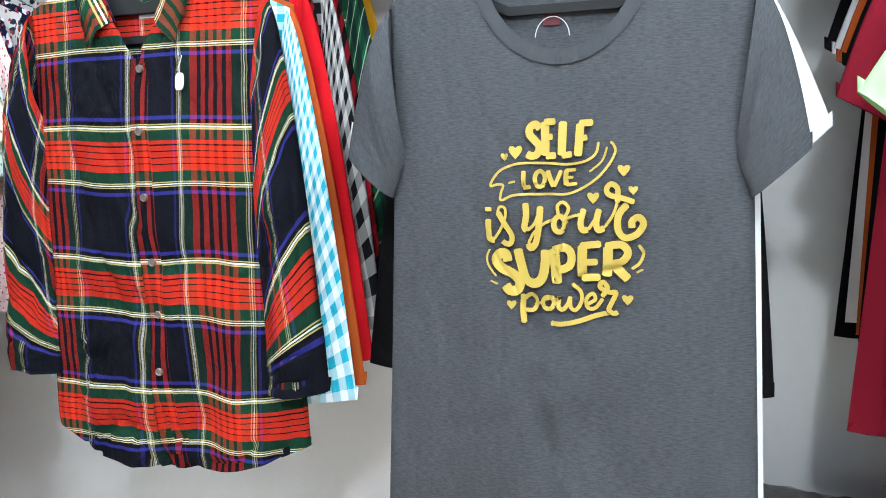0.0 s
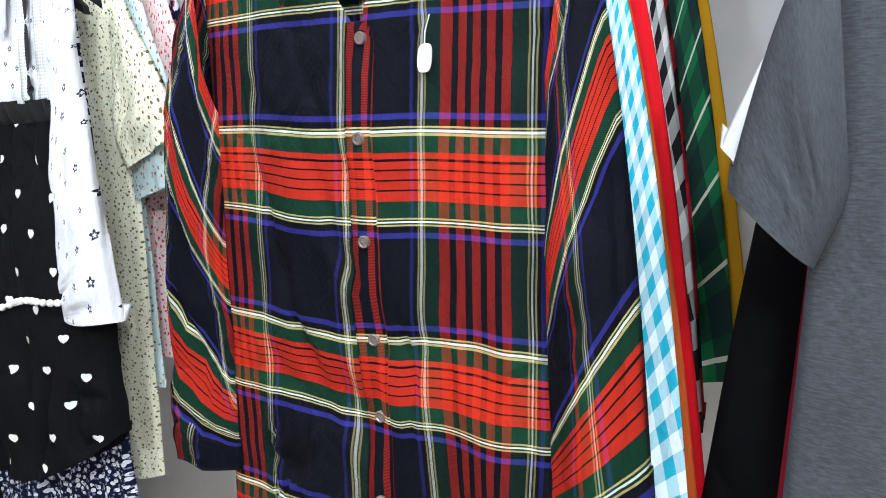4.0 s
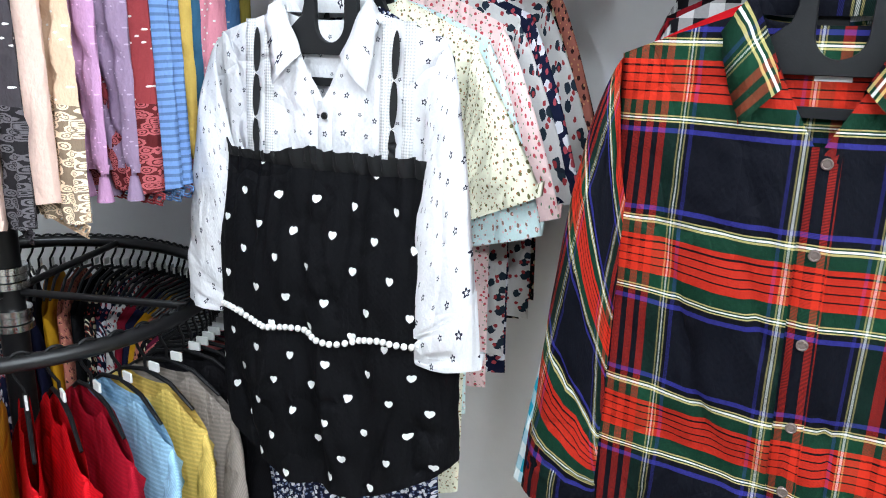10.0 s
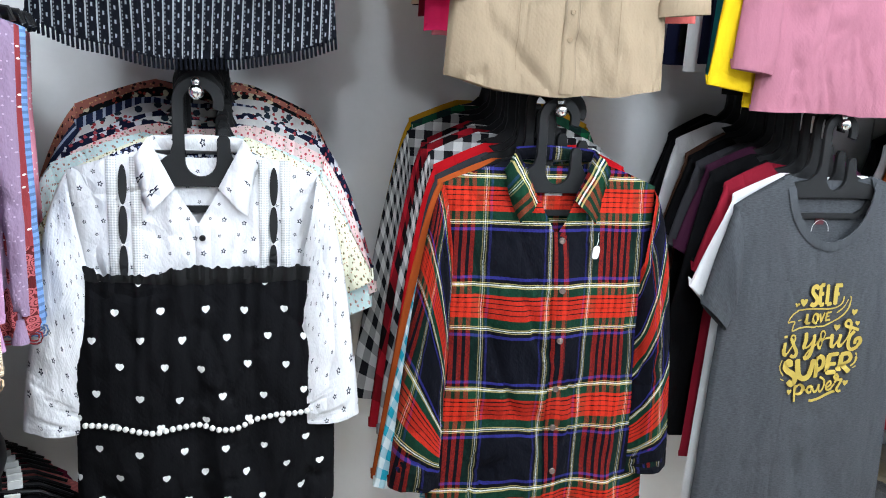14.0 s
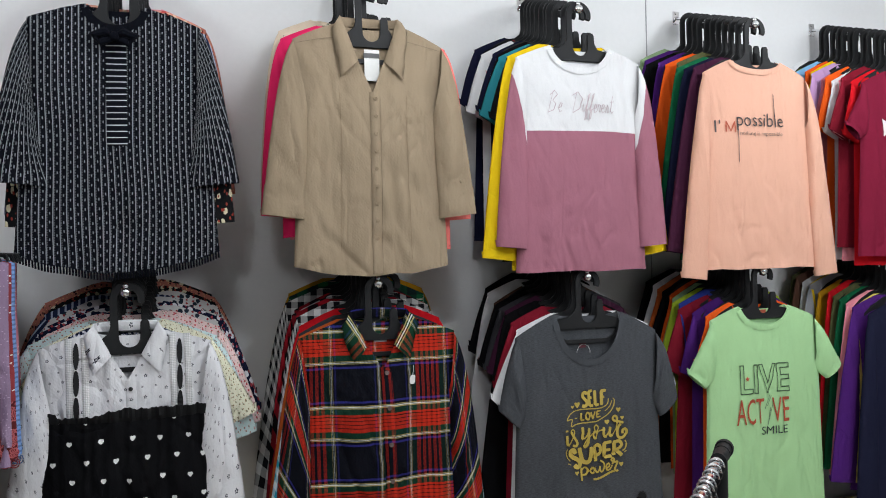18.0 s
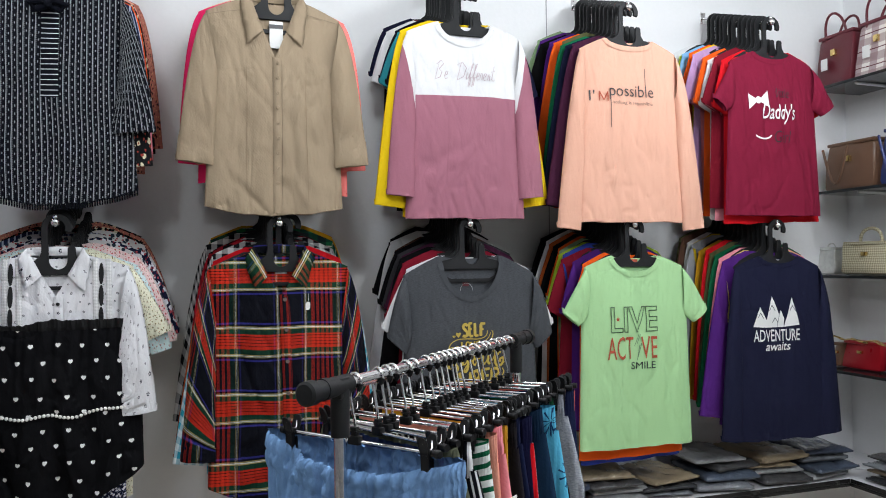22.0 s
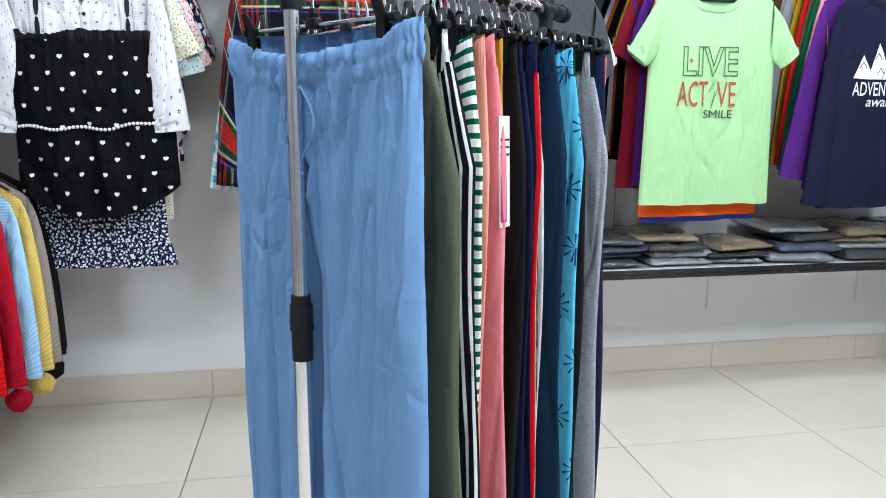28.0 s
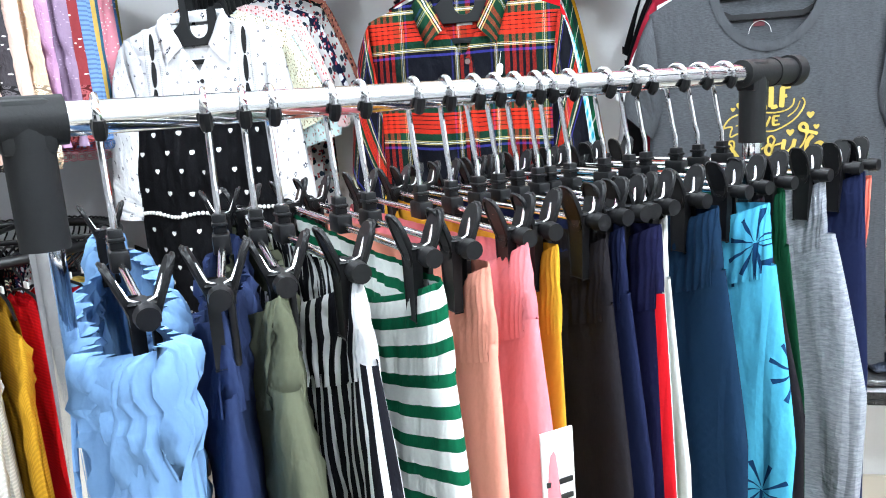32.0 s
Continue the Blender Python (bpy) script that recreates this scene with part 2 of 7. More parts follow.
def sprigs(ground, inks, scale=34.0, size=0.30):
    """Small scattered flowers and leaves."""
    def pat(tree, u, v):
        c = tree.nodes.new("ShaderNodeCombineXYZ")
        tree.links.new(u.sock, c.inputs[0]), tree.links.new(v.sock, c.inputs[1])
        col = ground
        for k, ink in enumerate(inks):
            w = tree.nodes.new("ShaderNodeTexVoronoi")
            w.voronoi_dimensions = "2D"
            w.inputs["Scale"].default_value = scale * (1 + 0.37 * k)
            w.inputs["Randomness"].default_value = 0.95
            n = noise_of(tree, c.outputs[0], 160.0, 2.0)
            tree.links.new(c.outputs[0], w.inputs["Vector"])
            col = mix(tree, (Ex(tree, w.outputs["Distance"]) + (n - 0.5) * 0.35) < size / (1 + 0.5 * k), col, ink)
        return col
    return pat


def dash_stripes(ground, line, dot, p=0.0145):
    """Fine pale lines with dotted dashes between them."""
    def pat(tree, u, v):
        x = ((u + 9.0) / p).fract()
        ln = (x - 0.2).absolute() < 0.07
        ln2 = ((x - 0.38).absolute() < 0.06) * (((v + 9.0) / 0.006).fract() < 0.55)
        d = ((x - 0.75).absolute() < 0.08) * (((v + 9.0) / 0.021 + ((u + 9.0) / p).floor() * 0.5).fract() < 0.28)
        return mix(tree, d * 0.7, mix(tree, ln.either(ln2 * 0.5) * 0.7, ground, line), dot)
    return pat


def camo(tree, u, v):
    c = tree.nodes.new("ShaderNodeCombineXYZ")
    tree.links.new(u.sock, c.inputs[0]), tree.links.new(v.sock, c.inputs[1])
    a, b = noise_of(tree, c.outputs[0], 18.0, 2.0), noise_of(tree, c.outputs[0], 27.0, 2.0)
    return mix(tree, b > 0.56, mix(tree, a > 0.52, (0.10, 0.12, 0.05), (0.03, 0.04, 0.02)), (0.22, 0.19, 0.11))


def palms(tree, u, v):
    """Small dark palm tufts on sky blue."""
    x, y, i, j = cells(u, v, 0.062, 0.095)
    h = ((i * 12.9 + j * 78.2).op("SINE") * 437.5).fract()
    x = x + (h - 0.5) * 0.02
    rad = (x * x + y * y).op("SQRT")
    ang = ((y.op("ARCTAN2", x) / (2 * math.pi) * 9.0 + h).fract() - 0.5).absolute()
    tuft = (rad < 0.024) * (ang < 0.12)
    trunk = (x.absolute() < 0.0016) * (y < 0.0) * (y > -0.03)
    return mix(tree, tuft.either(trunk), (0.09, 0.45, 0.66), (0.01, 0.05, 0.14))


def heather(c, d):
    """Marled jersey: short level streaks of two yarns."""
    def pat(tree, u, v):
        cc = tree.nodes.new("ShaderNodeCombineXYZ")
        tree.links.new((u * 0.16).sock, cc.inputs[0]), tree.links.new(v.sock, cc.inputs[1])
        n = noise_of(tree, cc.outputs[0], 620.0, 3.0, 0.7)
        return mix(tree, (n - 0.35) * 2.6, c, d)
    return pat


def halves(top, low, at_v):
    def pat(tree, u, v):
        return mix(tree, v < at_v, top, low)
    return pat


def sequins(ground, ink):
    def pat(tree, u, v):
        x, y, i, j = cells(u, v, 0.006, 0.0055)
        h = ((i * 12.9 + j * 78.2).op("SINE") * 437.5).fract()
        return mix(tree, ((x * x + y * y).op("SQRT") < 0.0011) * (h > 0.72), ground, ink)
    return pat


def lace_end(ground, thread, gap, at_v=-0.36):
    """Plain sequinned cloth that ends in a lace of looping cords, with the shade of its openings painted in."""
    def pat(tree, u, v):
        c = tree.nodes.new("ShaderNodeCombineXYZ")
        tree.links.new(u.sock, c.inputs[0]), tree.links.new(v.sock, c.inputs[1])
        w = tree.nodes.new("ShaderNodeTexVoronoi")
        w.voronoi_dimensions = "2D"
        w.inputs["Scale"].default_value, w.inputs["Randomness"].default_value = 104.0, 0.85
        tree.links.new(c.outputs[0], w.inputs["Vector"])
        d = Ex(tree, w.outputs["Distance"]) + (noise_of(tree, c.outputs[0], 190.0, 2.0) - 0.5) * 0.35
        cord = ((d - 0.42).absolute() < 0.10).either((d - 0.16).absolute() < 0.07)
        edge = (noise_of(tree, c.outputs[0], 30.0, 1.0) - 0.5) * 0.06
        x, y, i, j = cells(u, v, 0.009, 0.008)
        h = ((i * 12.9 + j * 78.2).op("SINE") * 437.5).fract()
        spark = ((x * x + y * y).op("SQRT") < 0.0015) * (h > 0.55)
        return mix(tree, (v + edge) < at_v, mix(tree, spark, ground, (0.85, 0.82, 0.78)), mix(tree, cord, gap, thread))
    return pat


# ---------------------------------------------------------------- mesh helpers
def mesh_of(name, verts, faces, mat=None, uvs=None, smooth=True):
    me = bpy.data.meshes.new(name)
    me.from_pydata(verts, [], faces)
    if uvs is not None:
        lay = me.uv_layers.new(name="UVMap")
        idx = np.zeros(len(me.loops), dtype=np.int32)
        me.loops.foreach_get("vertex_index", idx)
        lay.data.foreach_set("uv", np.asarray(uvs, dtype=np.float32)[idx].ravel())
    if smooth:
        me.polygons.foreach_set("use_smooth", [True] * len(me.polygons))
    if mat:
        me.materials.append(mat)
    me.update()
    return me


def piece(name, me, parent=None, m=None, label=""):
    ob = new(name, me)
    if parent:
        ob.parent = parent
    if m is not None:
        ob.matrix_basis = m
    return tagged(ob, label) if label else ob


def part(name, bm, material, parent, label="", smooth=True):
    me = bpy.data.meshes.new(name)
    bm.to_mesh(me)
    bm.free()
    me.materials.append(material)
    if smooth:
        me.polygons.foreach_set("use_smooth", [True] * len(me.polygons))
        me.set_sharp_from_angle(angle=radians(38))
    return piece(name, me, parent, None, label)


def thing(name, m, label, category, group=""):
    ob = new(name)
    ob.empty_display_size = 0.05
    ob.matrix_basis = m
    return tagged(ob, label, category, group)


def box(bm, x0, y0, z0, x1, y1, z1, bevel=0.0, m=None):
    r = bmesh.ops.create_cube(bm, size=1.0)
    vs = r["verts"]
    for v in vs:
        v.co = Vector(((x0 + x1) / 2 + v.co.x * (x1 - x0), (y0 + y1) / 2 + v.co.y * (y1 - y0), (z0 + z1) / 2 + v.co.z * (z1 - z0)))
    if bevel:
        es = list({e for v in vs for e in v.link_edges})
        g = bmesh.ops.bevel(bm, geom=es, offset=bevel, segments=2, affect="EDGES", profile=0.5)
        vs = list({v for f in g["faces"] for v in f.verts} | {v for v in vs if v.is_valid})
    if m is not None:
        bmesh.ops.transform(bm, matrix=m, verts=vs)
    return vs


def rod(bm, a, b, r, n=14, r2=None):
    a, b = Vector(a), Vector(b)
    d = b - a
    m = Matrix.Translation((a + b) / 2) @ d.to_track_quat("Z", "Y").to_matrix().to_4x4()
    return bmesh.ops.create_cone(bm, cap_ends=True, segments=n, radius1=r, radius2=r if r2 is None else r2, depth=d.length, matrix=m)["verts"]


def sphere(bm, c, r, n=14, squash=1.0):
    return bmesh.ops.create_uvsphere(bm, u_segments=n, v_segments=max(6, n // 2), radius=r, matrix=Matrix.Translation(c) @ Matrix.Diagonal((1, 1, squash, 1)))["verts"]


def tube(bm, pts, r, n=8, closed=False):
    """A round bar swept along points."""
    pts = [Vector(p) for p in pts]
    rings, up = [], Vector((0.13, 0.31, 0.94)).normalized()
    for k, p in enumerate(pts):
        a = pts[(k - 1) % len(pts)] if closed or k else pts[0]
        b = pts[(k + 1) % len(pts)] if closed or k < len(pts) - 1 else pts[-1]
        d = (b - a).normalized()
        x = d.cross(up).normalized()
        y = x.cross(d)
        rr = r[k] if isinstance(r, (list, tuple)) else r
        rings.append([bm.verts.new(p + (x * math.cos(t) + y * math.sin(t)) * rr) for t in (2 * math.pi * j / n for j in range(n))])
    for k in range(len(rings) - (0 if closed else 1)):
        A, B = rings[k], rings[(k + 1) % len(rings)]
        for j in range(n):
            bm.faces.new((A[j], A[(j + 1) % n], B[(j + 1) % n], B[j]))
    if not closed:
        bm.faces.new(rings[0][::-1]), bm.faces.new(rings[-1])


def flat_strip(bm, pts, w, t, y=0.0):
    """A flat bar of width w and thickness t swept along points (x, z) in a level plane of y."""
    rows = []
    for k, (x, z) in enumerate(pts):
        a, b = pts[max(0, k - 1)], pts[min(len(pts) - 1, k + 1)]
        d = Vector((b[0] - a[0], b[1] - a[1])).normalized()
        nx, nz = -d.y, d.x
        ww = w[k] if isinstance(w, (list, tuple)) else w
        rows.append([bm.verts.new((x + s * nx * ww / 2, y + q * t / 2, z + s * nz * ww / 2)) for s, q in ((-1, -1), (1, -1), (1, 1), (-1, 1))])
    for A, B in zip(rows, rows[1:]):
        for j in range(4):
            bm.faces.new((A[j], B[j], B[(j + 1) % 4], A[(j + 1) % 4]))
    bm.faces.new(rows[0]), bm.faces.new(rows[-1][::-1])


# ---------------------------------------------------------------- shared materials
M_WALL = plain("wall_paint", (0.83, 0.835, 0.84), 0.62, grain=0.05, relief=0.0012, fine=60.0, coarse=1.3)
# dark grey for the unseen walls, so that shading on the clothes deepens
M_WALLD = plain("dark_unseen_wall", (0.24, 0.24, 0.25), 0.6, grain=0.06, relief=0.0012, fine=60.0, coarse=1.3)
M_CEIL = plain("ceiling_paint", (0.86, 0.86, 0.86), 0.7, grain=0.04, relief=0.0008, fine=60.0, coarse=1.0)
M_TILE = plain("vitrified_tile", (0.68, 0.63, 0.54), 0.22, grain=0.08, fine=9.0, coarse=1.6)
M_SKIRT = plain("skirting_tile", (0.66, 0.60, 0.50), 0.3, grain=0.08, fine=9.0, coarse=1.6)
M_GROUT = plain("tile_joint", (0.33, 0.29, 0.24), 0.9)
M_BLACK = plain("black_plastic", (0.009, 0.009, 0.010), 0.38, grain=0.3, relief=0.0003)
M_MATT = plain("matt_black_plastic", (0.0125, 0.013, 0.014), 0.55, grain=0.2, relief=0.0003, fine=400.0)
M_CHROME = plain("chrome", (0.82, 0.82, 0.83), 0.13, metal=1.0, grain=0.06)
M_STEEL = plain("bright_steel", (0.66, 0.66, 0.66), 0.25, metal=1.0, grain=0.08)
for m_ in (M_BLACK, M_MATT):
    m_.node_tree.nodes["Principled BSDF"].inputs["Specular IOR Level"].default_value = 0.22
M_IRON = plain("black_painted_steel", (0.010, 0.010, 0.011), 0.36, grain=0.2)
M_SHELFTOP = plain("white_laminate", (0.62, 0.62, 0.64), 0.3, grain=0.06)
M_EDGE = plain("black_granite_edge", (0.015, 0.015, 0.016), 0.25, grain=0.3)
M_HOLDER_GLOW = bpy.data.materials.new("lamp_holder_glow")
M_HOLDER_GLOW.use_nodes = True
M_HOLDER_GLOW.node_tree.nodes["Principled BSDF"].inputs["Emission Color"].default_value = (1, 0.98, 0.95, 1)
M_HOLDER_GLOW.node_tree.nodes["Principled BSDF"].inputs["Emission Strength"].default_value = 3.0
M_PAPER = plain("white_card", (0.78, 0.78, 0.76), 0.6, grain=0.05)

# ---------------------------------------------------------------- the room
X0, X1, Y0, Y1, H = -1.75, 3.19, -4.6, 0.0, 2.6


def slab(name, x0, y0, z0, x1, y1, z1, mat, label, category="wall"):
    bm = bmesh.new()
    box(bm, x0, y0, z0, x1, y1, z1)
    me = bpy.data.meshes.new(name)
    bm.to_mesh(me)
    bm.free()
    me.materials.append(mat)
    return tagged(new(name, me), label, category, kind="structure")


floor = slab("floor", X0 - 0.15, Y0 - 0.15, -0.12, X1 + 0.15, Y1 + 0.15, -0.006, M_GROUT, "cream glossy vitrified floor tiles with thin joints", "floor")
slab("wall_north", X0 - 0.15, Y1, -0.006, X1 + 0.15, Y1 + 0.15, H, M_WALL, "white painted shop wall behind the hanging clothes")
slab("wall_east", X1, Y0, -0.006, X1 + 0.15, Y1, H, M_WALL, "white painted side wall with bag shelves")
# west and south walls are unseen and darkened to throw less light back
slab("wall_west", X0 - 0.15, Y0, -0.006, X0, Y1, H, M_WALLD, "plain unseen side wall, kept dark to cut bounced light")
slab("wall_south", X0 - 0.15, Y0 - 0.15, -0.006, X1 + 0.15, Y0, H, M_WALLD, "plain unseen wall across the shop, kept dark to cut bounced light")
slab("ceiling", X0 - 0.15, Y0 - 0.15, H, X1 + 0.15, Y1 + 0.15, H + 0.12, M_CEIL, "flat white painted ceiling", "ceiling")


def cornice(name, a, b, label):
    """A thin stepped strip under the ceiling."""
    bm = bmesh.new()
    (ax, ay), (bx, by) = a, b
    if ay == by:
        box(bm, ax, ay - 0.022, H - 0.03, bx, ay, H, 0.003)
        box(bm, ax, ay - 0.012, H - 0.055, bx, ay, H - 0.036, 0.002)
    else:
        box(bm, ax - 0.022, ay, H - 0.03, ax, by, H, 0.003)
        box(bm, ax - 0.012, ay, H - 0.055, ax, by, H - 0.036, 0.002)
    me = bpy.data.meshes.new(name)
    bm.to_mesh(me)
    bm.free()
    me.materials.append(M_CEIL)
    return tagged(new(name, me), label, "trim", kind="structure")


cornice("trim", (X0, Y1), (X1 - 0.023, Y1), "thin white cornice strip under the ceiling")
cornice("trim", (X1, Y0), (X1, Y1), "thin white cornice strip under the ceiling")
bm = bmesh.new()
box(bm, 1.6955, -0.0025, 0.56, 1.6985, 0.002, H - 0.056)
me = bpy.data.meshes.new("trim")
bm.to_mesh(me)
bm.free()
me.materials.append(plain("joint_shadow", (0.35, 0.35, 0.36), 0.8))
tagged(new("trim", me), "thin upright joint between two wall boards", "trim", kind="structure")

# bulb fixtures of assumed form for the unseen lamps, with a glowing holder
for (x, y), share in LAMPS.items():
    lamp_body = thing("ceiling_light", pose(x, y, H), "assumed round white bulb light on a ceiling plate, out of view", "ceiling light", "ceiling lights")
    bm = bmesh.new()
    rod(bm, (0, 0, -0.018), (0, 0, 0.0), 0.085, 32)
    part("plate", bm, M_CEIL, lamp_body)
    bm = bmesh.new()
    rod(bm, (0, 0, -0.050), (0, 0, -0.019), 0.022, 20)
    part("holder", bm, M_HOLDER_GLOW, lamp_body, "glowing white lamp holder")
    ceiling_lamp(x, y, H - LAMP_DROP, share)

# ---------------------------------------------------------------- stone shelf round the corner
SH = 0.478
bm = bmesh.new()
box(bm, 1.28, -0.345, SH - 0.018, X1, -0.002, SH, 0.002)
box(bm, 2.82, -3.2, SH - 0.018, X1, -0.3455, SH, 0.002)
shelf = thing("stone_shelf", pose(0, 0, 0), "pale laminate shelf with a black edge along two walls", "shelf")
part("top", bm, M_SHELFTOP, shelf, smooth=False)
bm = bmesh.new()
box(bm, 1.28, -0.3475, SH - 0.032, 2.8175, -0.3300, SH - 0.0185, 0.002)
box(bm, 2.8178, -3.2, SH - 0.032, 2.8400, -0.3300, SH - 0.0185, 0.002)
box(bm, 1.28, -0.3495, SH - 0.0165, 2.8155, -0.3457, SH - 0.001, 0.001)
box(bm, 2.8160, -3.2, SH - 0.0165, 2.8195, -0.3495, SH - 0.001, 0.001)
part("edge", bm, M_EDGE, shelf, "polished black edging", smooth=False)
for x in (1.45, 2.1, 2.75):
    bm = bmesh.new()
    box(bm, x - 0.012, -0.28, SH - 0.045, x + 0.012, -0.001, SH - 0.0335)
    box(bm, x - 0.012, -0.016, SH - 0.24, x + 0.012, -0.001, SH - 0.046)
    part("bracket", bm, M_WALL, shelf, smooth=False)

# ---------------------------------------------------------------- cloth builders
def wave(x, z, seed, amp):
    """Upright folds that come and go, slow billows and short slanting creases."""
    n = noise.noise(Vector((x * 6.5 + seed * 3.1, z * 0.9 + seed, seed * 1.7)))
    f = noise.noise(Vector((x * 19.0 + seed + 3.0 * n, z * 1.9, seed * 0.7)))
    g = noise.noise(Vector((x * 11.0 + z * 9.0, z * 13.0 - x * 5.0 + seed * 2.0, 3.3 + seed)))
    h = 1.0 - abs(noise.noise(Vector((x * 14.0 + seed * 5.0, z * 3.1 + seed, 8.1)))) * 2.0
    k = noise.noise(Vector((x * 27.0 + z * 16.0 + 4.0 * n, z * 6.0 - x * 9.0 + seed * 1.3, seed * 2.9)))
    y = amp * (1.5 * n + 0.95 * f + 0.45 * g - 0.55 * h + 0.35 * k)
    for lean, fx, fz, w in ((5.0, 13.0, 3.6, 0.07), (-11.0, 12.0, 6.0, 0.06)):
        v = noise.noise(Vector((x * fx + z * lean + 0.7 * f, z * fz + seed * 2.3 + fx, seed * 1.1 + lean)))
        there = max(0.0, noise.noise(Vector((x * 4 + seed, z * 4 + lean, 2.0))) + 0.1)
        y += amp * 0.75 * math.exp(-(v / w) ** 2) * min(1.0, there * 4)
    return y


class Cut:
    """The cut of an upper garment, hung from a hook at the origin; metres."""

    def __init__(self, sh=0.205, chest=0.215, hem=0.22, length=0.66, top=-0.095, drop=0.05, nw=0.085, nf=0.06, nb=0.012, depth=0.020,
                 sleeve=0.17, spread=0.5, arm=0.088, cuff=0.075, seed=1.0, amp=0.010, tail=0.0, nx=76, nz=64, vneck=False, skew=0.0, flare=0.0, gather=0.0, back=0.012, tilt=None, fade=0.0, fwd=(0.0, 0.0)):
        self.sh, self.chest, self.hem, self.length, self.top, self.drop = sh, chest, hem, length, top, drop
        self.nw, self.nf, self.nb, self.depth, self.sleeve, self.spread = nw, nf, nb, depth, sleeve, spread
        self.arm, self.cuff, self.seed, self.amp, self.tail, self.nx = arm, cuff, seed, amp, tail, nx
        self.nz, self.vneck, self.skew, self.flare, self.gather, self.back = nz, vneck, skew, flare, gather, back
        self.tilt = spread if tilt is None else tilt
        self.fade, self.fwd = fade, fwd

    def half(self, z):
        """Half width at depth z under the shoulder point."""
        t = min(1.0, max(0.0, (self.top - z) / self.length))
        if t < 0.28:
            k = t / 0.28
            return self.sh + (self.chest - self.sh) * k * k
        k = (t - 0.28) / 0.72
        return self.chest + (self.hem - self.chest) * k + self.flare * math.sin(k * math.pi)

    def top_z(self, x, front):
        a = abs(x)
        if a > self.nw:
            return self.top - self.drop * ((a - self.nw) / (self.sh - self.nw)) ** 1.15
        d = self.nf if front else self.nb
        if front and self.vneck:
            return self.top - d * (1 - a / self.nw)
        return self.top - d * math.sqrt(max(0.0, 1 - (a / self.nw) ** 2))

    def hem_z(self, s):
        return self.top - self.length - self.tail * (1 - s * s) + 0.006 * noise.noise(Vector((s * 3, self.seed, 0)))

    def front_y(self, x, z):
        """The cloth's front at x, z."""
        h = max(0.05, self.half(z))
        s = max(-1.0, min(1.0, (x - self.skew * (self.top - z)) / h))
        t = min(1.0, max(0.0, (self.top - z) / self.length))
        edge = math.sqrt(max(0.0, 1 - s * s))
        y = -self.depth * (0.35 + 0.65 * min(1.0, t * 3)) * edge ** 0.6
        y += wave(x, z, self.seed, self.amp * (0.25 + 0.75 * t)) * edge
        if self.gather:
            y += self.gather * math.sin(x * 190 + 3 * noise.noise(Vector((x * 30, z * 4, self.seed)))) * edge * max(0.0, 1 - self.fade * t)
        return y

    def sheet(self, front):
        vs, uv, fs = [], [], []
        nx, nz = self.nx, self.nz
        ss = sorted([math.sin(math.pi / 2 * (2 * i / nx - 1)) * 0.35 + 0.65 * (2 * i / nx - 1) for i in range(nx + 1)])
        for i, s in enumerate(ss):
            xt = s * self.sh
            zt, zb = self.top_z(xt, front), self.hem_z(s)
            for j in range(nz + 1):
                k = j / nz
                z = zt + (zb - zt) * k
                x = s * self.half(z) + self.skew * (self.top - z)
                if front:
                    y = self.front_y(x, z)
                else:
                    y = self.back * math.sqrt(max(0.0, 1 - s * s)) * (0.4 + 0.6 * k) + 0.4 * wave(x + 4, z, self.seed, self.amp * k) * (1 - s * s)
                if abs(s) > 0.999:
                    y = wave(s * 2, z, self.seed, self.amp * 0.4 * k)
                drift = 0.8 * self.amp * k
                vs.append((x, y, z)), uv.append((x + drift * noise.noise(Vector((x * 9, z * 4, self.seed))), z + drift * 1.3 * noise.noise(Vector((x * 8, z * 5, self.seed + 9)))))
        for i in range(nx):
            for j in range(nz):
                a = i * (nz + 1) + j
                q = (a, a + 1, a + nz + 2, a + nz + 1)
                fs.append(q if front else q[::-1])
        return vs, uv, fs

    def body(self, name, mat):
        va, ua, fa = self.sheet(True)
        vb, ub, fb = self.sheet(False)
        o = len(va)
        fs = fa + [tuple(k + o for k in f) for f in fb]
        vs, uv = va + vb, ua + ub
        nz = self.nz
        # turned-in hem on both sheets
        for base, sgn, rev in ((0, 1, False), (o, -1, True)):
            idx = [base + i * (nz + 1) + nz for i in range(self.nx + 1)]
            inner = []
            crisp = []
            for k in idx:
                vs.append(vs[k]), uv.append(uv[k])
                crisp.append(len(vs) - 1)
            idx = crisp
            for k in idx:
                x, y, z = vs[k]
                vs.append((x * 0.995, y + sgn * 0.003, z + 0.012)), uv.append(uv[k])
                inner.append(len(vs) - 1)
            for k in range(self.nx):
                q = (idx[k], inner[k], inner[k + 1], idx[k + 1])
                fs.append(q[::-1] if rev else q)
        return mesh_of(name, vs, fs, mat, uv)

    def arm_mesh(self, name, side, mat, uv_shift=0.0, t0=0.0, puff=0.0):
        """A sleeve as a flattened tube from the armhole to the cuff."""
        n, m = 20, 28
        tip = Vector((self.sh * 0.985, 0, self.top - self.drop - 0.003))
        pit = Vector((self.half(self.top - 0.20) - 0.022, 0, self.top - self.drop - 2 * self.arm))
        ang = self.spread
        d1 = Vector((math.sin(ang), 0, -math.cos(ang)))
        across = Vector((math.cos(self.tilt), 0, math.sin(self.tilt))) * self.cuff
        end = (tip * 0.6 + pit * 0.4) + d1 * self.sleeve
        out1, in1 = end + across, end - across
        bend = tip + Vector((0.045, 0, -0.055)) * min(1.0, self.sleeve / 0.2)
        vs, uv, fs = [], [], []
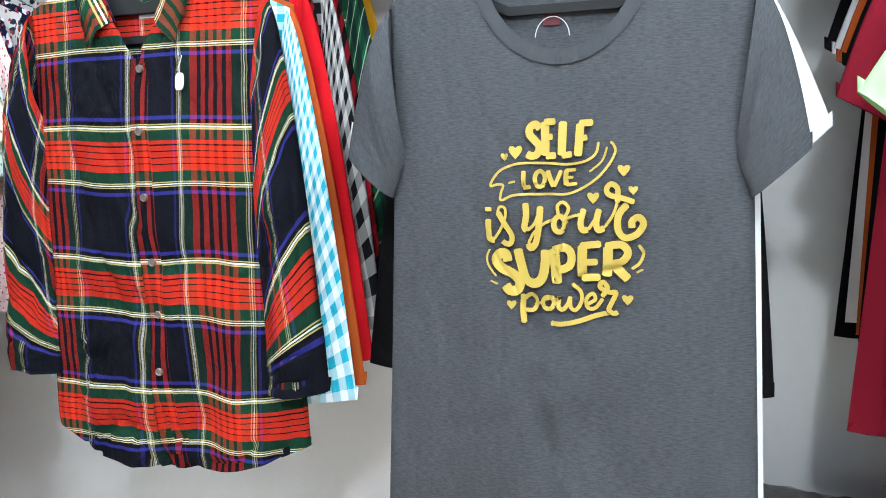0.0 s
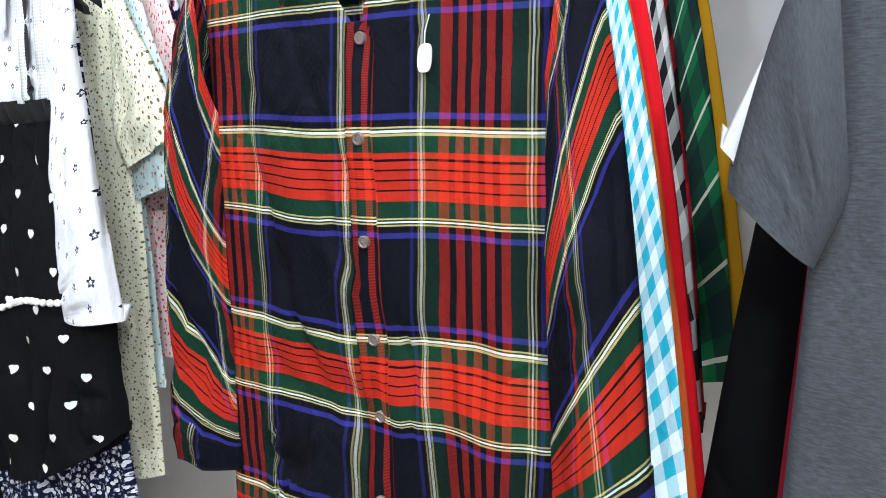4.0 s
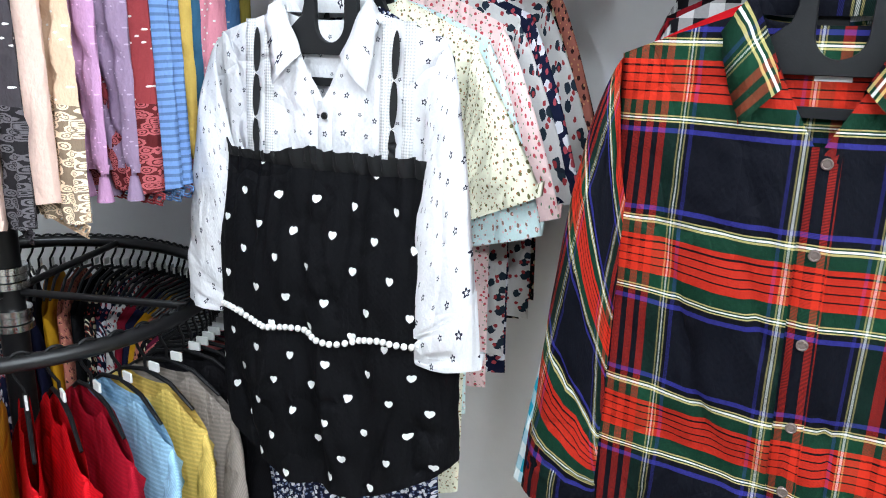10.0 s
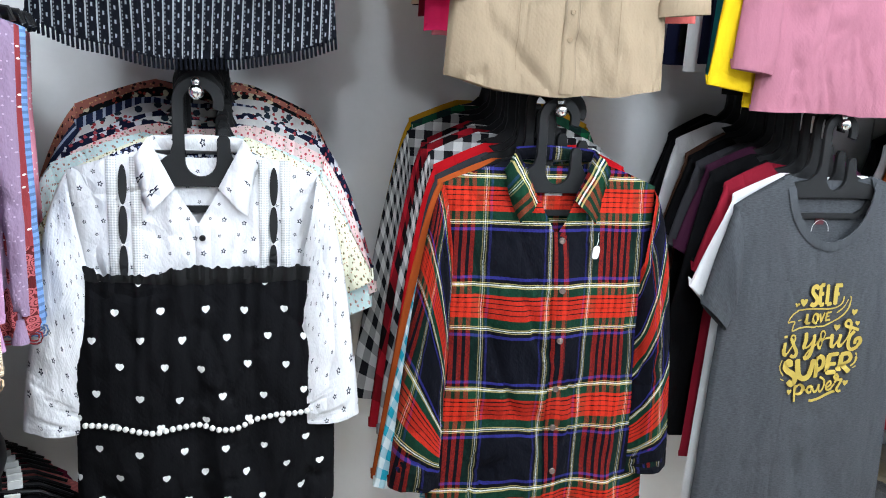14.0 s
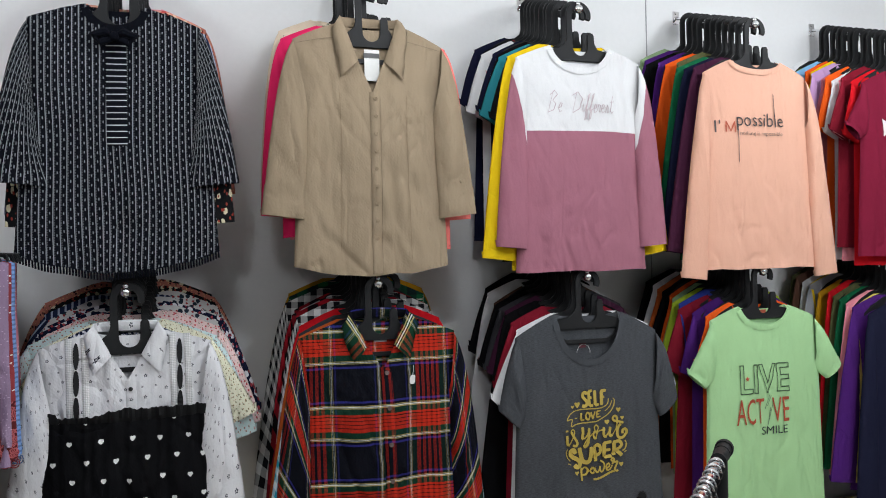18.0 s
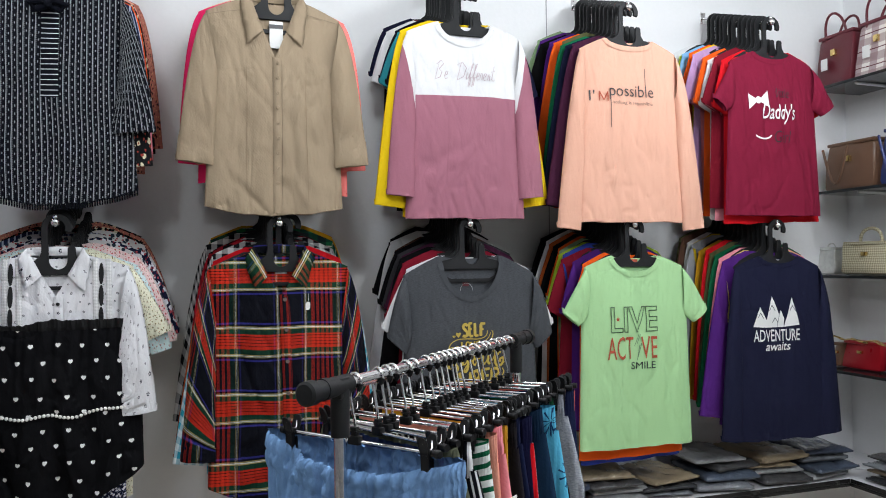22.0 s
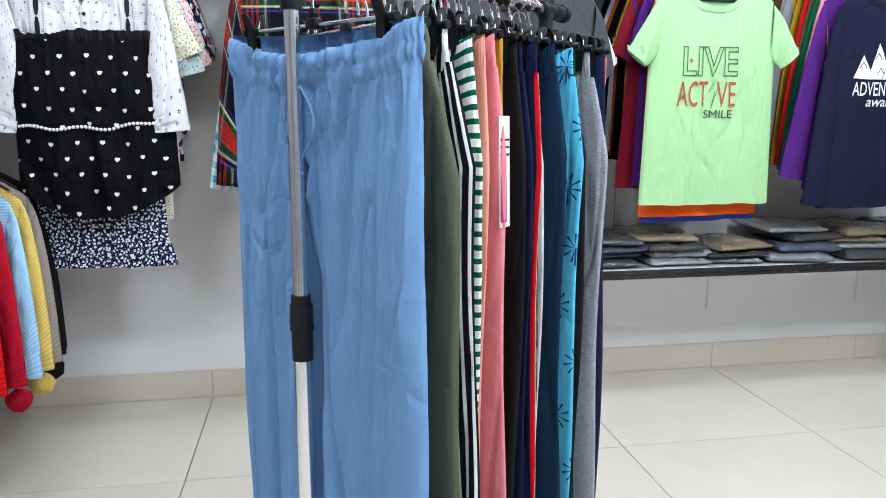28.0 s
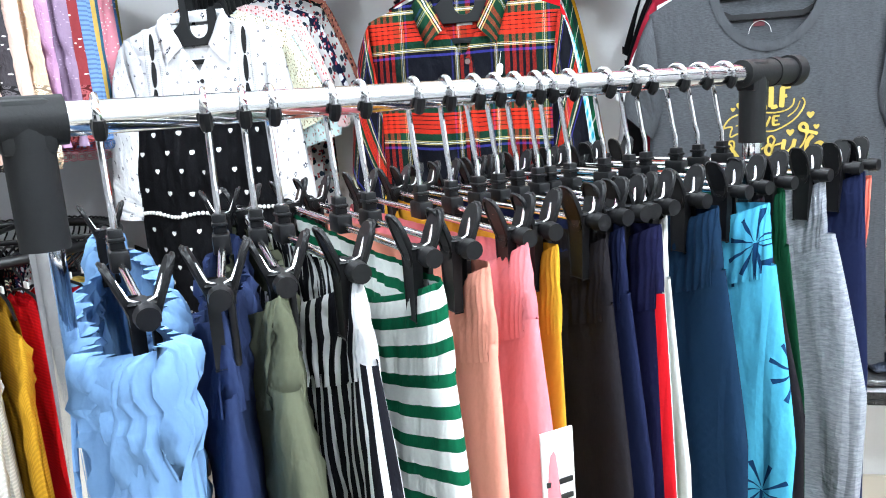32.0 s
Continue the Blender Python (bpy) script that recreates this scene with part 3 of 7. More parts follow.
        for j in range(m + 1):
            t = t0 + (1 - t0) * j / m
            po = tip * (1 - t) ** 2 + bend * 2 * t * (1 - t) + out1 * t * t
            pi_ = pit * (1 - t) + in1 * t
            c, h = (po + pi_) / 2, (po - pi_) / 2
            dep = self.depth * (0.9 - 0.15 * t) + puff
            h = h * (1 + puff / max(0.01, h.length))
            for i in range(n):
                a = 2 * math.pi * i / n
                p = c + h * math.cos(a)
                w = wave(p.x * 1.6 + side * 5, p.z * 1.9, self.seed + 2, self.amp * 0.8)
                y = -dep * math.sin(a) * (1.0 if math.sin(a) > 0 else 0.55) + w * 0.9 * abs(math.sin(a)) - 0.003 - 0.012 * min(1.0, t * 2.5) - self.fwd[0 if side < 0 else 1] * min(1.0, t * 1.4)
                vs.append((side * p.x, y, p.z))
                uv.append((side * (0.30 + h.length * math.cos(a) + uv_shift), self.top - 0.06 - t * self.sleeve))
        last = m * n
        for i in range(n):
            vs.append(vs[last + i]), uv.append(uv[last + i])
        for i in range(n):
            x, y, z = vs[last + i]
            vs.append((x, y * 0.6, z + 0.018)), uv.append(uv[last + i])
        for j in [q for q in range(m + 2) if q != m]:
            for i in range(n):
                a, b = j * n + i, j * n + (i + 1) % n
                q = (a, b, b + n, a + n)
                fs.append(q[::-1] if side > 0 else q)
        return mesh_of(name, vs, fs, mat, uv)

    def band(self, name, mat, w=0.016):
        """The ribbed neckband, front and back."""
        bm = bmesh.new()
        pts = []
        N = 30
        for k in range(N):
            a = 2 * math.pi * k / N
            x = self.nw * math.cos(a)
            front = math.sin(a) < 0
            z = self.top_z(x * 0.999, front)
            y = self.front_y(x, z) - 0.001 if front else 0.006
            pts.append((x, y, z))
        rows = []
        for k, (x, y, z) in enumerate(pts):
            a = 2 * math.pi * k / N
            d = Vector((math.cos(a), 0, math.sin(a) * 1.0 if math.sin(a) < 0 else -0.25)).normalized()
            o = Vector((x, y, z))
            s = -0.0016 if math.sin(a) < 0.02 else 0.0
            rows.append([bm.verts.new(o - d * 0.001 + Vector((0, s + 0.002, 0.001))), bm.verts.new(o - d * 0.001 + Vector((0, s - 0.0012, 0.001))), bm.verts.new(o + d * w * 0.5 + Vector((0, s - 0.0017, 0))), bm.verts.new(o + d * w + Vector((0, s - 0.0005, 0)))])
        for k in range(N):
            A, B = rows[k], rows[(k + 1) % N]
            for j in range(3):
                bm.faces.new((A[j], B[j], B[j + 1], A[j + 1]))
        return bm


def placket(cut, name, mat, x0, z0, z1, w, parent, label=""):
    """A sewn strip of cloth that follows the front."""
    vs, uv, fs, n = [], [], [], 26
    for j in range(n + 1):
        z = z0 + (z1 - z0) * j / n
        for dx, dy in ((-w / 2, 0.0005), (-w / 2 + 0.001, -0.0022), (0, -0.0028), (w / 2 - 0.001, -0.0022), (w / 2, 0.0005)):
            x = x0 + dx + cut.skew * (cut.top - z)
            vs.append((x, cut.front_y(x, z) + dy, z)), uv.append((x, z))
    for j in range(n):
        for i in range(4):
            a = j * 5 + i
            fs.append((a, a + 5, a + 6, a + 1))
    return piece(name, mesh_of(name, vs, fs, mat, uv), parent, None, label)


def button(cut, mat, x, z, parent, r=0.0055, dy=-0.0032):
    bm = bmesh.new()
    y = cut.front_y(x, z) + dy
    rod(bm, (x, y + 0.001, z), (x, y - 0.0012, z), r, 14)
    rod(bm, (x, y - 0.0012, z), (x, y - 0.002, z), r * 0.95, 14, r * 0.7)
    tube(bm, [(x + r * 0.8 * math.cos(a), y - 0.002, z + r * 0.8 * math.sin(a)) for a in (2 * math.pi * q / 14 for q in range(14))], r * 0.2, 6, True)
    for dx in (-0.28, 0.28):
        rod(bm, (x + dx * r, y - 0.0019, z), (x + dx * r, y - 0.0023, z), r * 0.14, 6)
    return part("button", bm, mat, parent)


def collar(cut, mat, parent, fall=0.052, point=0.078, stand=0.020, close=0.45, splay=1.0, crumple=0.004, cut_v=None):
    """A turned-down shirt collar: stand, fold and two leaves that spread to points."""
    vs, uv, fs, n = [], [], [], 40
    for k in range(n + 1):
        p = 2 * k / n - 1
        a, side = abs(p), (1 if p >= 0 else -1)
        if a < 0.5:
            q = a / 0.5
            x, zb = cut.nw * math.sin(q * math.pi / 2), cut.top + 0.004
            y = 0.018 * math.cos(q * math.pi / 2)
            out = Vector((0.35 + 0.35 * q, 0, -1.0))
            lf = fall * (0.75 + 0.2 * q)
        else:
            q = (a - 0.5) / 0.5
            x, zb = cut.nw * (1 - (1 - close) * q), cut.top + 0.004 - cut.nf * 0.62 * q
            y = cut.front_y(x, zb) * 0.8 * min(1.0, q * 3) - 0.002
            out = Vector((0.70 + 0.35 * q * splay - 0.7 * (1 - splay) * q, 0, -1.0 + 0.25 * q * splay))
            lf = fall * 0.95 + (point - fall * 0.95) * q
        out.normalize()
        st = stand * (1 - 0.5 * a)
        x *= side
        ex, ez = x + side * out.x * lf, zb + st + out.z * lf
        flat = min(1.0, max(0.0, (a - 0.3) / 0.2))
        fy = cut.front_y(ex, ez) - 0.006
        ey = (y + 0.012) * (1 - flat) + min(fy, y - 0.004) * flat
        my = (y + 0.012) * (1 - flat) + min(cut.front_y(x + side * out.x * lf * 0.4, ez) - 0.012, y - 0.009) * flat
        rows = [(x * 0.97, y + 0.003, zb - 0.006), (x, y, zb + st * 0.6), (x * 1.02, y + 0.004 * (1 - flat) - 0.004 * flat, zb + st),
                (x + side * out.x * lf * 0.4, my, zb + st + out.z * lf * 0.4), (ex, ey, ez), (ex - side * out.x * 0.004, ey + 0.003, ez + 0.004)]
        fine = []
        for r0, r1 in zip(rows, rows[1:]):
            fine += [tuple(p + (q - p) * f for p, q in zip(r0, r1)) for f in (0.0, 0.5)]
        fine.append(rows[-1])
        for j, (rx, ry, rz) in enumerate(fine):
            lie = max(0.0, min(1.0, (j - 4) / 4)) * flat
            wob = crumple * (noise.noise(Vector((rx * 34, rz * 34, cut.seed))) + 0.6 * noise.noise(Vector((rx * 75, rz * 75, cut.seed + 4))))
            vs.append((rx + 0.5 * wob * lie, ry - abs(wob) * lie, rz + 0.6 * wob * lie))
            uv.append((side * a * 0.155 - 0.02 + 0.004 * wob, (cut_v if cut_v is not None else 0.0) + j * lf / 10))
    w = 11
    for k in range(n):
        for j in range(w - 1):
            a = k * w + j
            fs.append((a, a + w, a + w + 1, a + 1))
    return piece("collar", mesh_of("collar", vs, fs, mat, uv), parent)


def swing_tag(cut, x, z, parent, w=0.018, h=0.031):
    bm = bmesh.new()
    y = cut.front_y(x, z) - 0.006
    rim = []
    for k in range(24):
        a = 2 * math.pi * k / 24
        c, s = math.cos(a), math.sin(a)
        px, pz = math.copysign(abs(c) ** 0.6, c) * w / 2, math.copysign(abs(s) ** 0.7, s) * h / 2
        rim.append([bm.verts.new((x + px + 0.1 * pz, y + dy, z + pz)) for dy in (-0.0009, 0.0009)])
    for A, B in zip(rim, rim[1:] + rim[:1]):
        bm.faces.new((A[0], A[1], B[1], B[0]))
    bm.faces.new([r[0] for r in rim])
    bm.faces.new([r[1] for r in rim[::-1]])
    tg = part("swing_tag", bm, M_PAPER, parent, "small blank white swing tag on a thread", smooth=False)
    bm = bmesh.new()
    tube(bm, [(x, y, z + h * 0.4), (x + 0.002, y - 0.002, z + h * 0.9), (x + 0.004, y + 0.003, z + h * 1.5)], 0.0006, 5)
    part("thread", bm, M_PAPER, tg)


def upper(name, cut, mats, m, label, category, group="", sleeves=True, neck=True):
    """A shirt, top or tee: body, two sleeves and a neckband."""
    body_mat, sleeve_mat, band_mat = (list(mats) + [mats[0]] * 3)[:3]
    th = thing(name, m, label, category, group)
    piece("body", cut.body("body", body_mat), th)
    if sleeves:
        piece("sleeve", cut.arm_mesh("sleeve", -1, sleeve_mat), th)
        piece("sleeve", cut.arm_mesh("sleeve", 1, sleeve_mat), th)
    if neck:
        part("neckband", cut.band("neckband", band_mat), band_mat, th)
    return th


def outline_plate(bm, pts, t, y=0.0):
    """A flat moulded plate of thickness t cut to a closed outline of (x, z), with its rim slightly rounded."""
    rings = []
    for dy, inset in ((-t / 2, 0.0009), (-t / 2 + 0.0012, 0.0), (t / 2 - 0.0012, 0.0), (t / 2, 0.0009)):
        ring = []
        for k, (x, z) in enumerate(pts):
            a, b = pts[k - 1], pts[(k + 1) % len(pts)]
            d = Vector((b[0] - a[0], b[1] - a[1]))
            d = d.normalized() if d.length else Vector((1, 0))
            ring.append(bm.verts.new((x - d.y * inset, y + dy, z + d.x * inset)))
        rings.append(ring)
    n = len(pts)
    for A, B in zip(rings, rings[1:]):
        for k in range(n):
            bm.faces.new((A[k], A[(k + 1) % n], B[(k + 1) % n], B[k]))
    ends = [bm.faces.new(rings[0][::-1]), bm.faces.new(rings[-1])]
    for f in ends:
        f.normal_update()
    bmesh.ops.triangulate(bm, faces=ends)


def hanger_outline():
    """Wide open hook running down one side into a neck with a U-shaped hole, and two sloping shoulders."""
    line = [(0.003 + 0.0305 * math.cos(radians(a)), -0.0135 + 0.0305 * math.sin(radians(a))) for a in range(-22, 181, 14)] + [(-0.0272, -0.045), (-0.0266, -0.078)]
    outer, inner = [], []
    for k, (x, z) in enumerate(line):
        a, b = line[max(0, k - 1)], line[min(len(line) - 1, k + 1)]
        d = Vector((b[0] - a[0], b[1] - a[1])).normalized()
        w = 0.0075 if k == 0 else 0.0088
        outer.append((x + d.y * w, z - d.x * w)), inner.append((x - d.y * w, z + d.x * w))
    hole = [(0.0065 + 0.0235 * math.cos(radians(a)), -0.104 + 0.025 * math.sin(radians(a))) for a in range(0, -181, -15)]
    left = [(-0.040, -0.094), (-0.058, -0.109), (-0.092, -0.116), (-0.136, -0.139), (-0.165, -0.163), (-0.166, -0.174), (-0.134, -0.158), (-0.090, -0.146), (-0.052, -0.145)]
    right = [(0.058, -0.145), (0.092, -0.146), (0.136, -0.158), (0.166, -0.174), (0.165, -0.163), (0.136, -0.139), (0.094, -0.116), (0.061, -0.109), (0.052, -0.092), (0.0505, -0.070), (0.046, -0.063), (0.035, -0.063), (0.0305, -0.070)]
    return outer + left + right + hole + inner[::-1]


def plastic_hanger():
    """A flat black moulded shop hanger."""
    th = thing("hanger", pose(0, 0, 0), "flat black plastic clothes hanger on a chrome wall hook", "hanger", "hangers on the wall hooks")
    bm = bmesh.new()
    outline_plate(bm, hanger_outline(), 0.009)
    part("body", bm, M_MATT, th)
    bm = bmesh.new()
    flat_strip(bm, [(-0.100, -0.149), (-0.088, -0.170), (-0.066, -0.181), (0.066, -0.181), (0.088, -0.170), (0.100, -0.149)], 0.011, 0.006)
    part("trouser_bar", bm, M_MATT, th)
    return th


HANGERS = []


def hang_hanger(m):
    if not HANGERS:
        HANGERS.append(plastic_hanger())
        HANGERS[0].matrix_basis = m
        return HANGERS[0]
    return copy_thing(HANGERS[0], m)


SLOPE = 0.36


def wall_hook(x, z, length=0.40):
    """A chrome arm that slopes down out of the wall, with a plate and a ball end."""
    up = length * SLOPE
    th = thing("wall_hook", pose(x, 0, z + up), "sloping chrome display arm with a ball end, screwed to the wall", "wall hook", "wall hooks")
    bm = bmesh.new()
    box(bm, -0.013, -0.004, -0.024, 0.013, 0.0, 0.024, 0.0015)
    rod(bm, (0, -0.004, 0.018), (0, -0.0065, 0.018), 0.005, 10)
    rod(bm, (0, -0.004, -0.018), (0, -0.0065, -0.018), 0.005, 10)
    part("plate", bm, M_CHROME, th, smooth=False)
    bm = bmesh.new()
    rod(bm, (0, -0.003, 0), (0, -length, -up), 0.0055, 14)
    part("rod", bm, M_CHROME, th)
    bm = bmesh.new()
    sphere(bm, (0, -length - 0.008, 0.002 - up), 0.0125, 16)
    sphere(bm, (0, -length - 0.004, 0.017 - up), 0.0075, 12)
    part("ball", bm, M_CHROME, th)
    return th


def pose_on(x, y, z, rz=0.0, ry=0.0):
    return pose(x, y, z, 0, ry, rz)

# ---------------------------------------------------------------- printing on cloth
def ink(name, colour, rough=0.7):
    return plain(name, colour, rough, grain=0.1, fine=300.0)


def follow(me, cut, lift=0.0030):
    """Lay a flat mesh drawn in x, z onto the cloth's front."""
    bm = bmesh.new()
    bm.from_mesh(me)
    for k in range(4):
        es = [e for e in bm.edges if e.calc_length() > 0.006]
        if not es:
            break
        bmesh.ops.subdivide_edges(bm, edges=es, cuts=1)
    bmesh.ops.triangulate(bm, faces=bm.faces)
    for v in bm.verts:
        v.co.y = cut.front_y(v.co.x, v.co.z) - lift
    bm.to_mesh(me)
    bm.free()


def lettering(cut, text, x0, z0, x1, z1, mat, parent, shear=0.0, bold=0.0, label="", name="lettering", outline=False):
    """Words set to fill the box x0..x1, z0..z1 of the cloth."""
    cu = bpy.data.curves.new("lettering", "FONT")
    cu.body, cu.size, cu.shear, cu.offset, cu.resolution_u = text, 1.0, shear, bold, 3
    if outline:
        cu.fill_mode, cu.dimensions, cu.bevel_depth, cu.bevel_resolution = "NONE", "2D", 0.013, 0
    tmp = bpy.data.objects.new("lettering", cu)
    me = bpy.data.meshes.new_from_object(tmp)
    bpy.data.objects.remove(tmp)
    bpy.data.curves.remove(cu)
    co = np.array([v.co[:] for v in me.vertices])
    lo, hi = co.min(0), co.max(0)
    for v in me.vertices:
        v.co = (x0 + (v.co.x - lo[0]) / (hi[0] - lo[0]) * (x1 - x0), 0.0, z0 + (v.co.y - lo[1]) / (hi[1] - lo[1]) * (z1 - z0))
    follow(me, cut)
    me.materials.clear()
    me.materials.append(mat)
    return piece(name, me, parent, None, label)


def brush(cut, strokes, w, mat, parent, name, label=""):
    """Brush strokes of width w along points (x, z), laid on the cloth."""
    vs, fs = [], []
    for pts in strokes:
        base = len(vs)
        for k, (x, z) in enumerate(pts):
            a, b = pts[max(0, k - 1)], pts[min(len(pts) - 1, k + 1)]
            d = Vector((b[0] - a[0], b[1] - a[1]))
            d = d.normalized() if d.length else Vector((1, 0))
            taper = w / 2 * (1.0 if 0 < k < len(pts) - 1 else 0.55)
            vs += [(x - d.y * taper, 0, z + d.x * taper), (x + d.y * taper, 0, z - d.x * taper)]
        for k in range(len(pts) - 1):
            a = base + 2 * k
            fs.append((a, a + 1, a + 3, a + 2))
    me = mesh_of(name, vs, fs, mat, smooth=True)
    follow(me, cut)
    return piece(name, me, parent, None, label)


def flow(pts, n=7):
    """A smooth line through points."""
    out = []
    for k in range(len(pts) - 1):
        p0, p1, p2, p3 = (Vector(pts[max(0, min(len(pts) - 1, k + d))]) for d in (-1, 0, 1, 2))
        for q in range(n):
            t = q / n
            out.append(tuple(0.5 * (2 * p1 + (p2 - p0) * t + (2 * p0 - 5 * p1 + 4 * p2 - p3) * t * t + (3 * p1 - p0 - 3 * p2 + p3) * t ** 3)))
    return out + [tuple(pts[-1])]


def blot(cut, shapes, mat, parent, name, label=""):
    """Filled flat shapes, each a list of (x, z)."""
    vs, fs = [], []
    for pts in shapes:
        o = len(vs)
        vs += [(x, 0, z) for x, z in pts]
        fs.append(tuple(range(o, o + len(pts))))
    me = mesh_of(name, vs, fs, mat, smooth=False)
    follow(me, cut)
    return piece(name, me, parent, None, label)


def heart_shape(x, z, r):
    return [(x + r * 0.9 * math.sin(t) ** 3, z + r * (0.8 * math.cos(t) - 0.32 * math.cos(2 * t) - 0.12 * math.cos(3 * t))) for t in (2 * math.pi * k / 16 for k in range(16))]


def arc(x, z, rx, rz, a0, a1, n=14):
    return [(x + rx * math.cos(radians(a0 + (a1 - a0) * k / n)), z + rz * math.sin(radians(a0 + (a1 - a0) * k / n))) for k in range(n + 1)]


def arc3(x, y, z, rx, rz, n=16):
    return [(x + rx * math.cos(math.pi * k / n), y, z + rz * math.sin(math.pi * k / n)) for k in range(n + 1)]


# ---------------------------------------------------------------- wall hooks and what hangs foremost on them
PITCH, LOW, HIGH = 0.61, 1.47, 2.235
for k in range(5):
    wall_hook(k * PITCH, LOW)
    wall_hook(k * PITCH - 0.01, HIGH)

FRONT_Y = -0.398


def foremost(col, high, tilt=0.0):
    """Hanger and pose for the foremost garment of a hook."""
    x, z = (col * PITCH - 0.01, HIGH) if high else (col * PITCH, LOW)
    m = pose_on(x, FRONT_Y, z, tilt)
    hang_hanger(m)
    return m


# white shirt with a black printed lower half
m = foremost(0, False)
F_STAR = fabric("white_star_print", None, stars((0.71, 0.71, 0.73), (0.03, 0.03, 0.05)), crease=0.005)
F_HEART = fabric("black_heart_print", None, hearts((0.0045, 0.0045, 0.0055), (0.78, 0.78, 0.76)), crease=0.004)
cut = Cut(sh=0.190, chest=0.180, hem=0.185, length=0.52, top=-0.088, drop=0.034, nw=0.07, nf=0.115, vneck=True, depth=0.026, sleeve=0.345, spread=0.095, arm=0.086, cuff=0.054, seed=3.2, amp=0.013, skew=0.02, gather=0.0012, fwd=(0.0, 0.018))
shirt = upper("printed_tunic", cut, [F_STAR], m, "white star-print shirt over a black heart-print tunic with beads", "tunic", neck=False)
collar(cut, F_STAR, shirt, point=0.064, fall=0.044, splay=0.75, crumple=0.009)
for side in (-1, 1):
    piece("cuff", cut.arm_mesh("cuff", side, F_STAR, 0.03, 0.84, 0.002), shirt)
placket(cut, "placket", F_STAR, 0.006, -0.205, -0.30, 0.024, shirt)
for z in (-0.225, -0.285):
    button(cut, M_IRON, 0.008, z, shirt, 0.005)
M_SLIT = plain("black_gauze", (0.008, 0.008, 0.009), 0.9)
M_LACE = fabric("white_lace", None, gingham((0.5, 0.5, 0.5), (0.82, 0.82, 0.82), 0.004))
for x in (-0.108, 0.118):
    for dx in (-0.017, 0.017):
        placket(cut, "lace_band", M_LACE, x + dx, -0.10, -0.292, 0.016, shirt, "white openwork lace band")
    z0 = -0.112
    for n in range(3):
        blot(cut, [[(x + 0.0065 * math.cos(t), z0 - 0.03 + 0.031 * math.sin(t)) for t in (2 * math.pi * q / 18 for q in range(18))]], M_SLIT, shirt, "cutout", "narrow black cut-out laced across").location.y -= 0.0015
        brush(cut, [[(x - 0.01, z0 - 0.061 - 0.006), (x + 0.01, z0 - 0.061 + 0.006)], [(x - 0.01, z0 - 0.061 + 0.006), (x + 0.01, z0 - 0.061 - 0.006)]], 0.002, M_PAPER, shirt, "lacing").location.y -= 0.003
        z0 -= 0.061
cutb = Cut(sh=0.186, chest=0.203, hem=0.208, length=0.40, top=-0.285, drop=0.004, nw=0.178, nf=0.012, nb=0.0, depth=0.040, seed=5.1, amp=0.018, tail=0.085, skew=0.004, gather=0.0046, back=0.028, nx=90, fade=1.5)
lower = piece("tunic_skirt", cutb.body("tunic_skirt", F_HEART), shirt, pose(0.018, -0.016, 0), "black cotton lower half printed with white hearts")
bm = bmesh.new()
rows = []
for k in range(121):
    s = -1 + 2 * k / 120
    x = s * 0.186
    y = cutb.front_y(x, -0.287)
    w = 0.005 * math.sin(k * 0.8 + 2 * noise.noise(Vector((k * 0.11, 3, 1)))) + 0.003 * math.sin(k * 1.7)
    up = 0.008 * noise.noise(Vector((k * 0.10, 1, 5))) + 0.004 * noise.noise(Vector((k * 0.35, 2, 5))) - 0.012 * max(0.0, min(1.0, (-s - 0.25) * 4)) * (s > -0.9)
    rows.append([bm.verts.new((x, y + 0.004, -0.300)), bm.verts.new((x, y - 0.004 + w * 0.4, -0.288)), bm.verts.new((x, y - 0.007 + w, -0.268 + up))])
for A, B in zip(rows, rows[1:]):
    for j in range(2):
        bm.faces.new((A[j], B[j], B[j + 1], A[j + 1]))
part("ruffle", bm, plain("black_cotton", (0.005, 0.005, 0.006), 0.95), lower, "gathered black ruffle")
bm = bmesh.new()
for k in range(40):
    s = -1 + 2 * k / 39
    z = -0.525 + 0.004 * math.sin(k * 0.5) + 0.030 * max(0.0, s - 0.2) + 0.012 * max(0.0, -s - 0.6)
    x = s * 0.196 + 0.009
    sphere(bm, (x, cutb.front_y(x, z) - 0.004, z), 0.0048, 8)
part("bead_trim", bm, plain("pearl_bead", (0.82, 0.81, 0.78), 0.3), lower, "row of white pearl beads")

